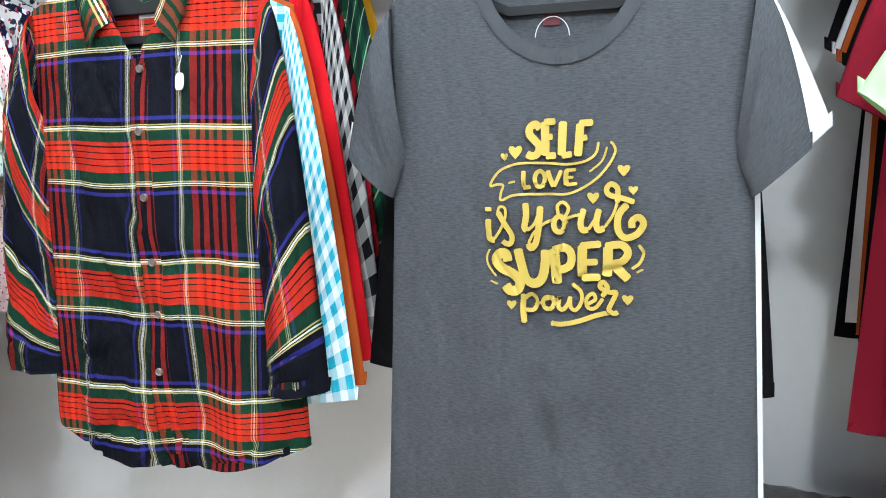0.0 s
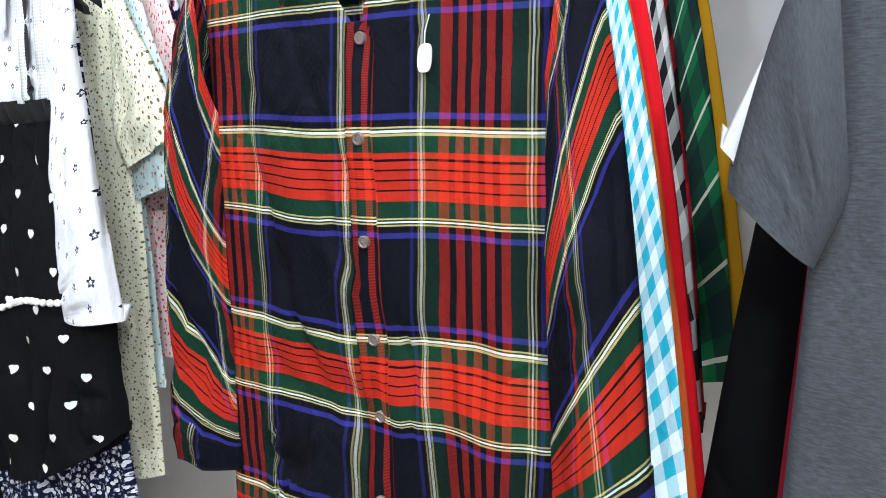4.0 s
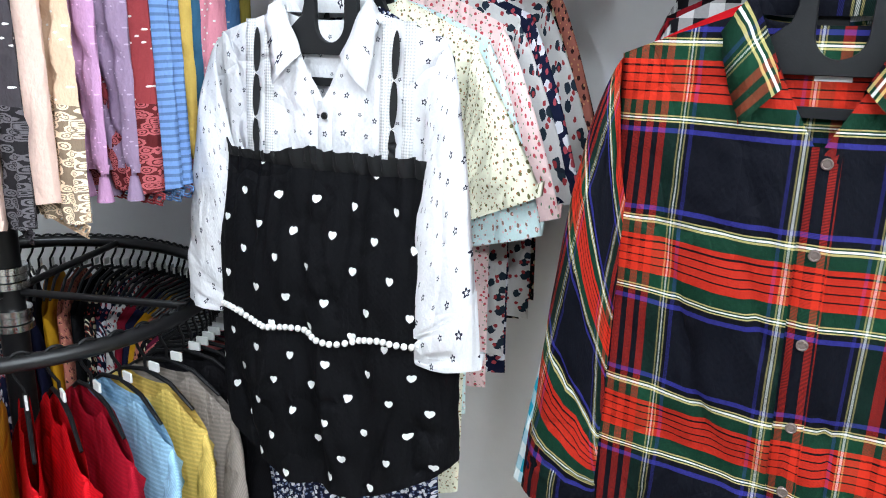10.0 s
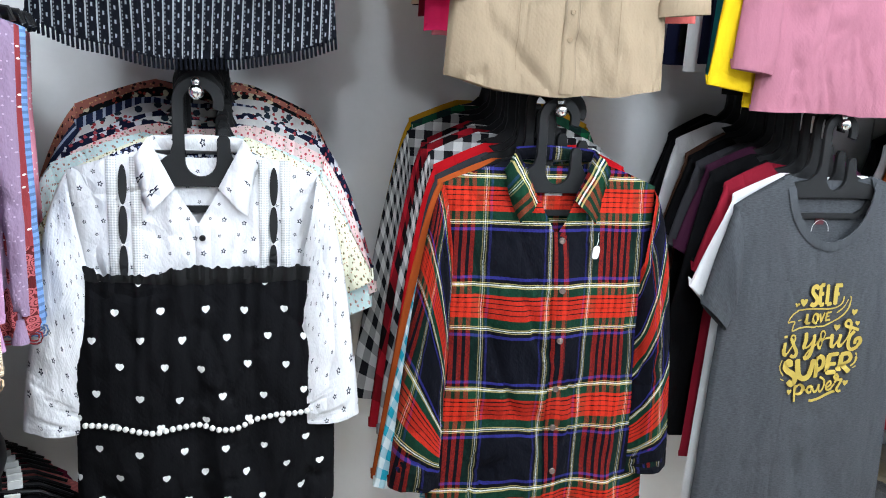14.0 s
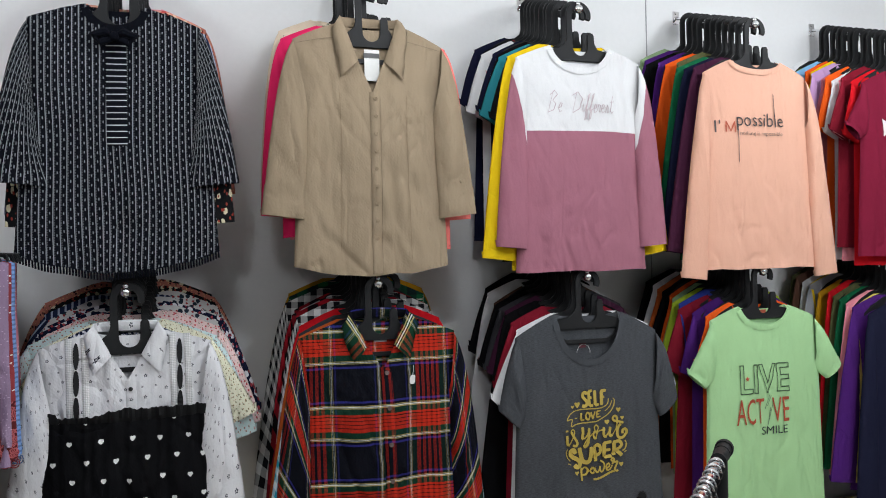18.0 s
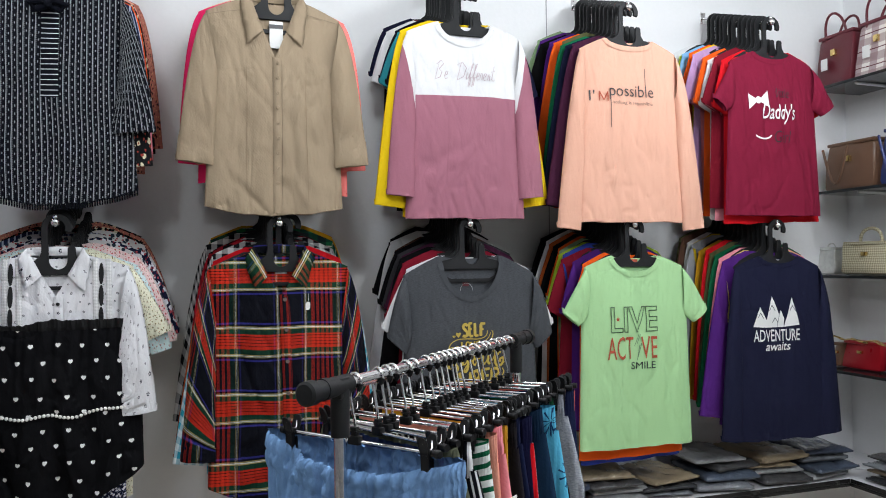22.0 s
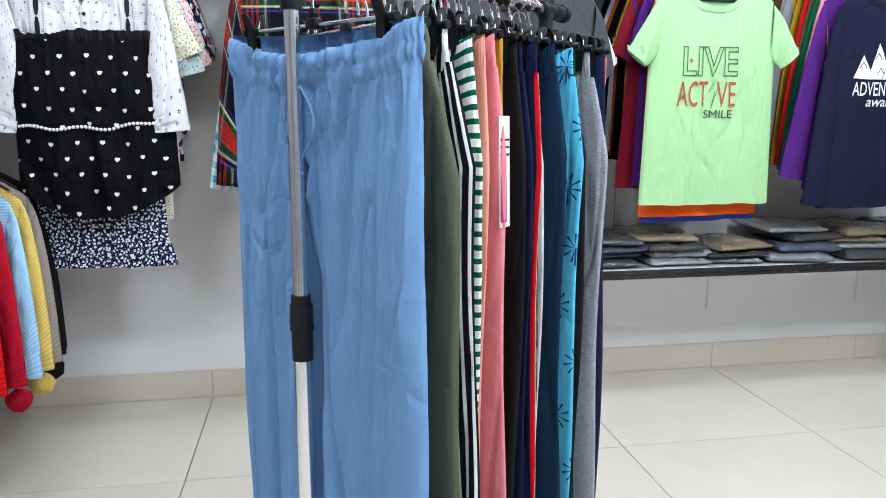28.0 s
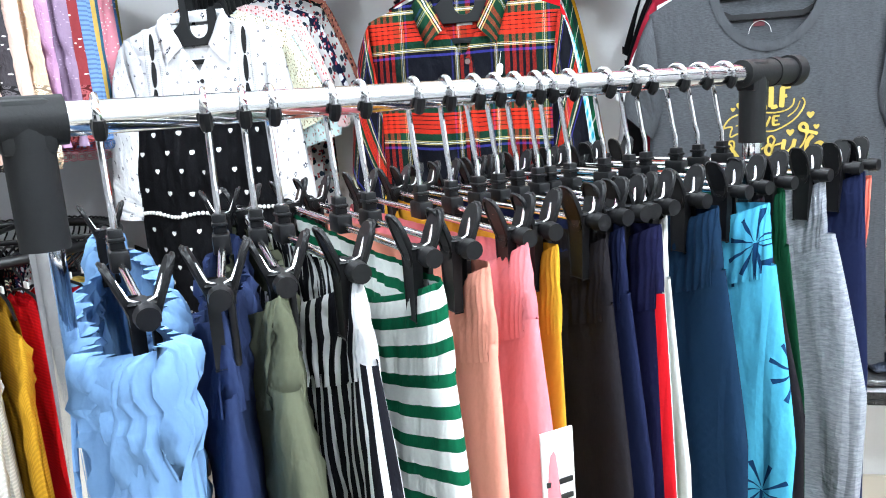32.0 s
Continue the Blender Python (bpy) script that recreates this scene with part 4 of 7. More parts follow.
# two longer printed pieces close behind it
for n, (nm, cl, xo, yo, lab) in enumerate((("navy_floral", Cut(sh=0.17, chest=0.18, hem=0.192, length=0.815, top=-0.09, drop=0.05, nw=0.07, nf=0.05, depth=0.020, seed=41.0, amp=0.013, gather=0.004, tail=0.02, nx=48, back=0.012), -0.012, 0.030, "navy floral gathered dress"),
                                           ("cream_sprig", Cut(sh=0.19, chest=0.19, hem=0.185, length=0.72, top=-0.088, drop=0.055, nw=0.07, nf=0.06, depth=0.014, sleeve=0.15, spread=0.42, arm=0.092, cuff=0.058, seed=43.0, amp=0.012, tail=0.02), 0.006, 0.056, "cream sprigged short-sleeved tunic"))):
    mm = pose(xo, FRONT_Y + yo, LOW + yo * SLOPE, 0, 0, 3 if n else -2)
    hang_hanger(pose(0.0, FRONT_Y + yo + 0.004, LOW + yo * SLOPE))
    pt = sprigs(rgb(24, 28, 52), [rgb(226, 226, 232), rgb(120, 130, 160)], 95, 0.30) if n == 0 else sprigs(rgb(232, 230, 206), [rgb(112, 106, 70), rgb(176, 122, 84)], 112, 0.165)
    th = upper(nm + "_dress" if n == 0 else "sprigged_tunic", cl, [fabric(nm + ("_small" if n == 0 else ""), None, pt, crease=0.004)], mm, lab + " hung behind a printed shirt", "dress" if n == 0 else "tunic", sleeves=n == 1, neck=False)
    if n == 0:
        hem = Cut(sh=0.186, chest=0.200, hem=0.215, length=0.085, top=-0.845, drop=0.002, nw=0.18, nf=0.0, nb=0.0, depth=0.024, seed=47.0, amp=0.012, gather=0.005, nx=64, nz=8, back=0.014)
        piece("hem_frill", hem.body("hem_frill", FABRICS["navy_floral_small"]), th, None, "gathered frill along the hem")

# tartan shirt
m = foremost(1, False)
F_TARTAN = fabric("tartan", None, tartan, rough=0.75, crease=0.005)
cut = Cut(sh=0.207, chest=0.204, hem=0.228, length=0.69, top=-0.085, drop=0.045, nw=0.075, nf=0.135, vneck=True, depth=0.030, sleeve=0.49, spread=0.085, arm=0.086, cuff=0.047, seed=7.7, amp=0.016, tail=0.05, skew=0.026)
shirt = upper("tartan_shirt", cut, [F_TARTAN], m, "long-sleeved red, green and navy tartan button shirt on a black hanger", "shirt", neck=False)
collar(cut, F_TARTAN, shirt, point=0.060, splay=0.75, crumple=0.010, cut_v=-0.225)
for side in (-1, 1):
    piece("cuff", cut.arm_mesh("cuff", side, F_TARTAN, 0.05, 0.90, 0.002), shirt)
F_TARTAN_STRIP = fabric("tartan_strip", None, lambda tree, u, v: tartan(tree, ((((u + v * 0.026) - 0.004).absolute() - 0.009).absolute() < 0.0035) * -0.105 - 0.074, v), rough=0.75, crease=0.005)
placket(cut, "placket", F_TARTAN_STRIP, 0.006, -0.212, -0.80, 0.030, shirt)
M_BTN = plain("smoky_shell_button", (0.24, 0.19, 0.17), 0.22, metal=0.35)
for z in (-0.227, -0.316, -0.410, -0.505, -0.583, -0.667):
    button(cut, M_BTN, 0.009 - 0.026 * (z + 0.085), z, shirt, 0.0060)
swing_tag(cut, 0.080, -0.248, shirt, 0.0135, 0.024)
bm = bmesh.new()
box(bm, -0.012, 0.004, -0.150, 0.022, 0.0055, -0.138)
part("size_label", bm, M_PAPER, shirt, "small white woven label", smooth=False)

# grey printed tee
m = foremost(2, False)
F_GREY = fabric("grey_marl", None, heather((0.046, 0.050, 0.056), (0.086, 0.092, 0.101)), crease=0.0035, crumple=0.7)
cut = Cut(sh=0.225, chest=0.222, hem=0.246, length=0.80, top=-0.100, drop=0.062, nw=0.10, nf=0.135, depth=0.028, sleeve=0.145, spread=0.27, arm=0.100, cuff=0.042, seed=11.3, amp=0.009, tilt=0.75)
tee = upper("tee", cut, [F_GREY], m, "dark grey marl tee with a yellow lettered print", "tee", "printed tees on the hooks")
M_GOLD, M_RIM = ink("yellow_print", (0.46, 0.34, 0.06)), ink("brown_print_edge", (0.045, 0.030, 0.012))
# hand-drawn letters, in units of 0.6 mm about the middle of the print; each stroke has its width
OVAL = lambda x, y, rx, ry: [(x + rx * math.cos(t), y + ry * math.sin(t)) for t in (0.5 + 2 * math.pi * q / 9 for q in range(10))]
SLOGAN = {
    "SELF": [(16, [(-34, -197), (-44, -206), (-56, -200), (-57, -186), (-46, -174), (-36, -162), (-39, -147), (-52, -142), (-63, -147)]),
             (17, [(-24, -211), (-23, -175), (-22, -142)]), (14, [(-26, -210), (-2, -211)]), (13, [(-23, -180), (-7, -180)]), (14, [(-22, -141), (0, -143)]),
             (17, [(14, -211), (13, -175), (12, -142)]), (13, [(12, -141), (34, -145)]),
             (17, [(51, -206), (49, -172), (47, -140)]), (14, [(48, -206), (78, -207)]), (12, [(49, -174), (66, -178)])],
    "LOVE": [(10, [(-70, -112), (-71, -94), (-70, -78)]), (9, [(-72, -77), (-54, -79)]), (9, OVAL(-34, -95, 11, 16)),
             (10, [(-17, -112), (-11, -94), (-4, -79)]), (8, [(-4, -79), (5, -98), (11, -112)]), (10, [(22, -112), (21, -95), (22, -82)]), (7, [(20, -112), (43, -113)]), (6, [(21, -97), (37, -98)]), (7, [(21, -82), (45, -85)])],
    "is": [(14, [(-150, -37), (-150, -28)]), (13, [(-150, -12), (-150, 12), (-147, 30), (-136, 32)]), (6, [(-140, 34), (-124, 12), (-112, -14), (-112, -34), (-124, -37), (-129, -25)]), (12, [(-128, -27), (-113, -2), (-97, 22), (-99, 38), (-110, 40), (-118, 34)])],
    "your": [(14, [(-66, -46), (-64, -20), (-68, 4), (-62, 11)]), (7, [(-62, 11), (-46, -2), (-34, -28)]), (14, [(-32, -40), (-35, 0), (-42, 36), (-54, 48), (-59, 38)]), (6, [(-59, 38), (-45, 14), (-20, -6), (4, -14)]),
             (11, OVAL(8, -2, 12, 16)), (7, [(18, -14), (27, -34), (16, -47), (4, -40), (6, -20)]), (6, [(20, -12), (36, -18), (52, -22)]),
             (13, [(60, -34), (54, -6), (58, 9), (70, 8)]), (7, [(70, 8), (84, -12), (92, -30)]), (13, [(93, -34), (87, -6), (92, 9), (104, 4)]), (6, [(104, 4), (122, -22), (131, -48)]),
             (11, [(131, -46), (131, -74), (118, -84), (108, -74), (114, -62), (140, -56), (166, -48)]), (14, [(152, -44), (134, -22), (133, 8), (148, 24), (172, 16), (185, -4), (176, -18), (162, -10), (162, 4)])],
    "SUPER": [(21, [(-107, 78), (-112, 62), (-126, 62), (-133, 76), (-120, 92), (-96, 104), (-80, 120), (-86, 138), (-102, 139), (-112, 128)]),
              (20, [(-84, 50), (-77, 80), (-66, 113), (-46, 122), (-29, 110), (-22, 80), (-21, 50)]), (21, [(-4, 48), (1, 86), (4, 122)]), (17, [(-6, 52), (20, 46), (34, 60), (30, 84), (4, 94)]),
              (20, [(58, 40), (57, 76), (58, 108)]), (15, [(52, 42), (98, 37)]), (14, [(58, 76), (91, 74)]), (15, [(56, 108), (97, 106)]),
              (20, [(112, 42), (112, 74), (110, 104)]), (16, [(106, 42), (140, 38), (154, 54), (142, 72), (116, 78)]), (19, [(122, 78), (140, 94), (156, 108)])],
    "power": [(12, [(-72, 146), (-73, 178), (-70, 208)]), (9, [(-72, 158), (-54, 146), (-40, 158), (-48, 178), (-70, 180)]), (9, OVAL(-15, 162, 12, 13)), (5, [(-38, 166), (-18, 154), (4, 154)]),
              (9, [(8, 148), (6, 168), (16, 176), (28, 162), (32, 148)]), (8, [(32, 148), (33, 170), (44, 176), (56, 158), (54, 136), (34, 122)]), (8, [(68, 164), (86, 152), (80, 140), (67, 152), (70, 170), (86, 170), (102, 150)]),
              (10, [(100, 146), (112, 128), (102, 115), (96, 126), (116, 136), (130, 136), (122, 156), (115, 172), (126, 180), (134, 176)])],
}
PRINT_X, PRINT_Z = 0.000563, 0.000596


def on_print(x, y):
    return (-0.0023 + x * PRINT_X, -0.4445 - y * PRINT_Z)


for word, strokes in SLOGAN.items():
    for w, pts in strokes:
        brush(cut, [flow([on_print(*p) for p in pts])], w * 0.000615 + 0.0020, M_RIM, tee, "letter_edge", "thin brown edge of the lettering").location.y -= 0.0010
    for n, (w, pts) in enumerate(strokes):
        line = flow([on_print(*p) for p in pts])
        ob = brush(cut, [line], w * 0.00058, M_GOLD, tee, "letter_stroke", "yellow brush lettering")
        ob.location.y -= 0.0016 + 0.0005 * (n % 4)
SWASHES = {
    5: [[(90, -168), (84, -145), (62, -130), (25, -124), (-20, -127), (-80, -127), (-120, -115), (-140, -95), (-145, -81), (-130, -84), (-117, -82), (-122, -66), (-121, -51), (-90, -62), (-20, -64), (30, -65), (80, -90), (110, -120), (124, -146), (122, -160), (115, -168)]],
    4.2: [[(108, -158), (97, -130), (70, -108)], [(-105, -87), (-90, -90)], [(-148, 52), (-155, 70), (-150, 90), (-134, 110)], [(-147, 120), (-130, 127)], [(172, 94), (186, 87)]],
    6: [[(176, 38), (186, 55), (178, 75), (162, 87)]],
    10: [[(-10, 205), (15, 207), (50, 200), (90, 186), (128, 177)]],
}
for w, lines in SWASHES.items():
    for line in lines:
        brush(cut, [flow([on_print(*p) for p in line])], w * 0.000615, M_GOLD, tee, "printed_swash")
for hx, hy, hr in ((-89, -152, 14), (-114, -142, 8), (143, -112, 12), (163, -72, 9), (79, -57, 12), (-99, 169, 10), (154, 150, 11)):
    blot(cut, [heart_shape(*on_print(hx, hy), hr * 0.0007)], M_GOLD, tee, "printed_heart")
bm = bmesh.new()
box(bm, -0.024, 0.0035, -0.200, -0.003, 0.005, -0.176)
part("size_label", bm, plain("wine_label", (0.10, 0.012, 0.02), 0.7), tee, "small wine red woven label", smooth=False)
bm = bmesh.new()
tube(bm, arc3(-0.012, 0.001, -0.214, 0.021, 0.024), 0.0005, 6)
part("tag_loop", bm, M_PAPER, tee, "thin white tag loop in the neck")

# green tee
m = foremost(3, False)
F_LIME = fabric("mint_green_jersey", (0.37, 0.62, 0.315), crease=0.003, grain=0.06, crumple=0.7)
cut = Cut(sh=0.195, chest=0.208, hem=0.222, length=0.665, top=-0.105, drop=0.040, nw=0.088, nf=0.060, depth=0.024, sleeve=0.125, spread=0.56, arm=0.085, cuff=0.038, seed=14.1, amp=0.007, tilt=0.7)
tee = upper("tee", cut, [F_LIME], m, "pale mint green tee printed with words in grey and red", "tee", "printed tees on the hooks")
M_OUT, M_REDI, M_INK = ink("grey_green_print", (0.10, 0.17, 0.10)), ink("rust_red_print", (0.42, 0.07, 0.03)), ink("black_print", (0.02, 0.03, 0.03))
lettering(cut, "LIVE", -0.108, -0.372, 0.075, -0.282, M_OUT, tee, 0, 0.012, "outlined grey lettering", outline=True)
lettering(cut, "ACT", -0.122, -0.464, -0.022, -0.386, M_REDI, tee, 0, 0.0, "rust red lettering")
lettering(cut, "VE", 0.010, -0.464, 0.072, -0.388, M_REDI, tee, 0, 0.0, "rust red lettering")
brush(cut, [[(0.002, -0.378), (-0.018, -0.42), (0.004, -0.418), (-0.008, -0.47)], [(0.008, -0.38), (-0.008, -0.412), (0.012, -0.41), (-0.008, -0.47)]], 0.0026, M_OUT, tee, "printed_bolt")
lettering(cut, "SMILE", -0.032, -0.499, 0.063, -0.474, M_INK, tee, 0.0, 0.0, "small black lettering")
blot(cut, [[(-0.082 + r * math.cos(a), -0.325 + r * math.sin(a)) for r, a in ((0.009 if q % 2 == 0 else 0.004, math.pi / 2 + q * math.pi / 5) for q in range(10))]], M_REDI, tee, "printed_star")
bm = bmesh.new()
box(bm, -0.017, 0.0035, -0.142, 0.017, 0.005, -0.118)
part("size_label", bm, M_REDI, tee, "small red woven label", smooth=False)

# navy long-sleeved tee
m = foremost(4, False)
F_NAVY = fabric("navy_jersey", (0.012, 0.0135, 0.034), crease=0.003)
cut = Cut(sh=0.190, chest=0.200, hem=0.222, length=0.68, top=-0.112, drop=0.042, nw=0.082, nf=0.030, depth=0.024, sleeve=0.56, spread=0.075, arm=0.085, cuff=0.046, seed=17.9, amp=0.006, skew=0.02)
tee = upper("tee", cut, [F_NAVY], m, "navy long-sleeved tee with white mountains and lettering", "tee", "printed tees on the hooks")
M_WHI = ink("white_print", (0.78, 0.78, 0.76))
blot(cut, [[(-0.130, -0.372), (-0.098, -0.300), (-0.070, -0.355), (-0.085, -0.376)], [(-0.083, -0.376), (-0.042, -0.262), (-0.014, -0.330), (-0.03, -0.376)], [(-0.028, -0.376), (-0.006, -0.312), (0.010, -0.345), (0.005, -0.376)], [(0.007, -0.376), (0.048, -0.266), (0.074, -0.370)]], M_WHI, tee, "printed_mountain")
for x, z in ((-0.098, -0.332), (-0.045, -0.305), (0.047, -0.308), (-0.035, -0.350)):
    brush(cut, [[(x - 0.013, z - 0.009), (x, z + 0.010), (x + 0.012, z - 0.010)]], 0.004, F_NAVY, tee, "printed_ridge").location.y -= 0.001
lettering(cut, "ADVENTURE", -0.128, -0.428, 0.075, -0.384, M_WHI, tee, 0.0, 0.01, "white lettering")
lettering(cut, "awaits", -0.078, -0.462, 0.034, -0.432, M_WHI, tee, 0.25, 0.01, "white lettering")
bm = bmesh.new()
box(bm, -0.014, 0.0035, -0.148, 0.014, 0.005, -0.126)
part("size_label", bm, M_PAPER, tee, "small white woven label", smooth=False)

# striped navy kurti
m = foremost(0, True)
F_DASH = fabric("navy_dash_stripe", None, dash_stripes((0.0035, 0.0042, 0.0075), (0.38, 0.40, 0.43), (0.32, 0.34, 0.37)), crease=0.004)
F_DASHX = fabric("navy_cross_stripe", None, stripes((0.0035, 0.0042, 0.0075), (0.62, 0.64, 0.66), 0.0145, 0.15, True))
cut = Cut(sh=0.190, chest=0.195, hem=0.225, length=0.585, top=-0.085, drop=0.04, nw=0.06, nf=0.05, depth=0.028, sleeve=0.30, spread=0.10, arm=0.105, cuff=0.062, seed=21.0, amp=0.012, tail=0.045, gather=0.001)
kurti = upper("striped_kurti", cut, [F_DASH, F_DASH, F_DASH], m, "navy kurti with fine white dashed stripes and a tied neck", "kurti")
placket(cut, "placket", F_DASHX, 0.0, -0.155, -0.42, 0.046, kurti, "cross-striped front placket")
bm = bmesh.new()
for s in (-1, 1):
    tube(bm, [(0.0, -0.038, -0.165), (s * 0.02, -0.048, -0.158), (s * 0.045, -0.044, -0.168), (s * 0.03, -0.043, -0.182), (0.0, -0.040, -0.170)], [0.005, 0.011, 0.012, 0.010, 0.006], 8)
sphere(bm, (0, -0.046, -0.168), 0.011, 10)
part("neck_bow", bm, F_DASH, kurti, "small tied bow")
bm = bmesh.new()
for k in range(70):
    s = -1 + 2 * k / 69
    x = s * 0.222
    z = cut.hem_z(s) - 0.006
    y = cut.front_y(x * 0.99, z + 0.01)
    tube(bm, [(x, y, z + 0.008), (x + 0.001, y - 0.003, z - 0.010)], 0.0022, 5)
part("fringe", bm, F_DASH, kurti, "short tasselled fringe along the hem")

# beige shirt
m = foremost(1, True)
F_BEIGE = fabric("khaki_cotton", (0.31, 0.238, 0.162), crease=0.0038, grain=0.08, crumple=0.7)
cut = Cut(sh=0.200, chest=0.185, hem=0.205, length=0.63, top=-0.085, drop=0.050, nw=0.075, nf=0.185, vneck=True, depth=0.028, sleeve=0.375, spread=0.125, arm=0.098, cuff=0.052, seed=25.3, amp=0.014, tail=0.025)
shirt = upper("khaki_shirt", cut, [F_BEIGE], m, "khaki cotton button shirt with three-quarter sleeves", "shirt", neck=False)
collar(cut, F_BEIGE, shirt, point=0.068, fall=0.046, splay=0.8, crumple=0.006)
for side in (-1, 1):
    cf = piece("cuff", cut.arm_mesh("cuff", side, F_BEIGE, 0.0, 0.90, 0.0022), shirt)
    bm = bmesh.new()
    rod(bm, (side * 0.232, -0.046, -0.496), (side * 0.232, -0.050, -0.496), 0.005, 12)
    part("cuff_button", bm, F_BEIGE, cf)
    yx = [(side * (0.085 + 0.105 * q / 8), -0.125 - 0.02 * q / 8) for q in range(9)]
    brush(cut, [yx], 0.0014, plain("khaki_seam_thread", (0.20, 0.15, 0.10), 0.9), shirt, "yoke_seam")
placket(cut, "placket", F_BEIGE, 0.004, -0.268, -0.735, 0.026, shirt)
for dx in (-0.0105, 0.0145):
    brush(cut, [[(0.004 + dx, -0.275 - 0.435 * q / 12) for q in range(13)]], 0.0013, plain("khaki_seam_thread", (0.20, 0.15, 0.10), 0.9), shirt, "placket_seam").location.y -= 0.0012
for z in (-0.285, -0.33, -0.375, -0.42, -0.465, -0.51, -0.555, -0.60, -0.645):
    button(cut, F_BEIGE, 0.006, z, shirt, 0.005)
for sx in (-0.085, 0.092):
    brush(cut, [[(sx, -0.27), (sx * 0.97, -0.40), (sx, -0.55), (sx * 1.03, -0.70)]], 0.0016, plain("khaki_seam", (0.22, 0.16, 0.10), 0.9), shirt, "dart_seam")
bm = bmesh.new()
box(bm, -0.014, -0.004, -0.232, 0.026, -0.0025, -0.15)
part("price_card", bm, M_PAPER, shirt, "white printed price card", smooth=False)
bm = bmesh.new()
box(bm, -0.016, -0.0052, -0.172, 0.026, -0.0042, -0.160)
part("price_bar", bm, M_IRON, shirt, smooth=False)

# white and mauve tee
m = foremost(2, True)
F_WM = fabric("white_over_mauve", None, halves((0.70, 0.70, 0.71), (0.34, 0.135, 0.18), -0.350), crease=0.003, crumple=0.7)
cut = Cut(sh=0.195, chest=0.190, hem=0.205, length=0.64, top=-0.105, drop=0.040, nw=0.088, nf=0.065, depth=0.024, sleeve=0.46, spread=0.09, arm=0.088, cuff=0.046, seed=29.9, amp=0.008)
tee = upper("tee", cut, [F_WM, fabric("white_cap_mauve_sleeve", None, halves((0.70, 0.70, 0.71), (0.34, 0.135, 0.18), -0.268), crease=0.003, crumple=0.7), F_WM], m, "long-sleeved tee, white yoke over mauve", "tee", "printed tees on the hooks")
M_ROSE = ink("rose_grey_print", (0.48, 0.39, 0.41))
LOOP_E = [(0.0, 0.2), (0.25, 0.25), (0.3, 0.42), (0.15, 0.45), (0.05, 0.2), (0.15, 0.0), (0.35, 0.08)]
LOOP_F = [(0.0, 0.1), (0.3, 0.8), (0.35, 1.0), (0.22, 0.9), (0.12, 0.1), (0.05, -0.4), (0.2, -0.3), (0.22, 0.15), (0.4, 0.2)]
SCRIPT = {"B": [[(0.15, 0.0), (0.35, 1.0)], [(0.1, 0.8), (0.5, 1.05), (0.75, 0.85), (0.4, 0.55), (0.7, 0.4), (0.6, 0.1), (0.1, -0.05)]], "e": [LOOP_E], "f": [LOOP_F],
          "D": [[(0.2, 0.0), (0.4, 1.0)], [(0.0, 0.85), (0.5, 1.05), (0.95, 0.7), (0.8, 0.2), (0.15, -0.05)]], "i": [[(0.0, 0.1), (0.12, 0.42), (0.1, 0.02), (0.25, 0.1)], [(0.16, 0.62), (0.19, 0.68)]],
          "r": [[(0.0, 0.1), (0.1, 0.45), (0.25, 0.4), (0.22, 0.05), (0.35, 0.1)]], "n": [[(0.0, 0.4), (0.05, 0.0), (0.2, 0.42), (0.28, 0.3), (0.28, 0.0), (0.4, 0.1)]], "t": [[(0.22, 0.9), (0.1, 0.1), (0.25, 0.0), (0.4, 0.1)], [(0.0, 0.55), (0.4, 0.62)]]}
for word, x0, step, size in (("Be", -0.112, (0.034, 0.02), 0.058), ("Different", -0.040, (0.034, 0.009, 0.013, 0.013, 0.013, 0.011, 0.013, 0.014, 0.012), 0.056)):
    strokes, at_x = [], x0
    for ch, adv in zip(word, step):
        strokes += [[(at_x + (px + 0.25 * pz) * size * 0.62, -0.296 + pz * size) for px, pz in st] for st in SCRIPT[ch]]
        at_x += adv
    brush(cut, strokes, 0.0027, M_ROSE, tee, "lettering", "thin script lettering")

# peach tee
m = foremost(3, True)
F_PEACH = fabric("peach_jersey", (0.72, 0.40, 0.295), crease=0.0035, grain=0.06, crumple=0.7)
cut = Cut(sh=0.190, chest=0.198, hem=0.222, length=0.645, top=-0.110, drop=0.045, nw=0.090, nf=0.030, depth=0.024, sleeve=0.555, spread=0.115, arm=0.088, cuff=0.045, seed=33.3, amp=0.007, skew=0.01)
tee = upper("tee", cut, [F_PEACH], m, "long-sleeved peach tee with thin dark lettering", "tee", "printed tees on the hooks")
M_DARK = ink("dark_grey_print", (0.05, 0.04, 0.04))
lettering(cut, "possible", -0.088, -0.330, 0.086, -0.276, M_DARK, tee, 0, -0.004, "dark grey lettering")
lettering(cut, "I'", -0.166, -0.338, -0.145, -0.300, M_DARK, tee, 0, -0.004, "dark grey lettering")
brush(cut, [[(-0.128, -0.337), (-0.128, -0.320), (-0.127, -0.303)], [(-0.127, -0.304), (-0.119, -0.320), (-0.1115, -0.334)], [(-0.1115, -0.334), (-0.104, -0.320), (-0.096, -0.304)], [(-0.096, -0.303), (-0.095, -0.320), (-0.095, -0.337)]], 0.0052, M_REDI, tee, "lettering", "red letter M")
lettering(cut, "nothing is impossible", -0.078, -0.348, 0.081, -0.333, M_DARK, tee, 0, -0.008, "tiny dark lettering")
for bar in ([(-0.084, -0.428), (-0.084, -0.302)], [(0.055, -0.318), (0.055, -0.214)]):
    brush(cut, [bar], 0.0042, M_DARK, tee, "printed_bar")

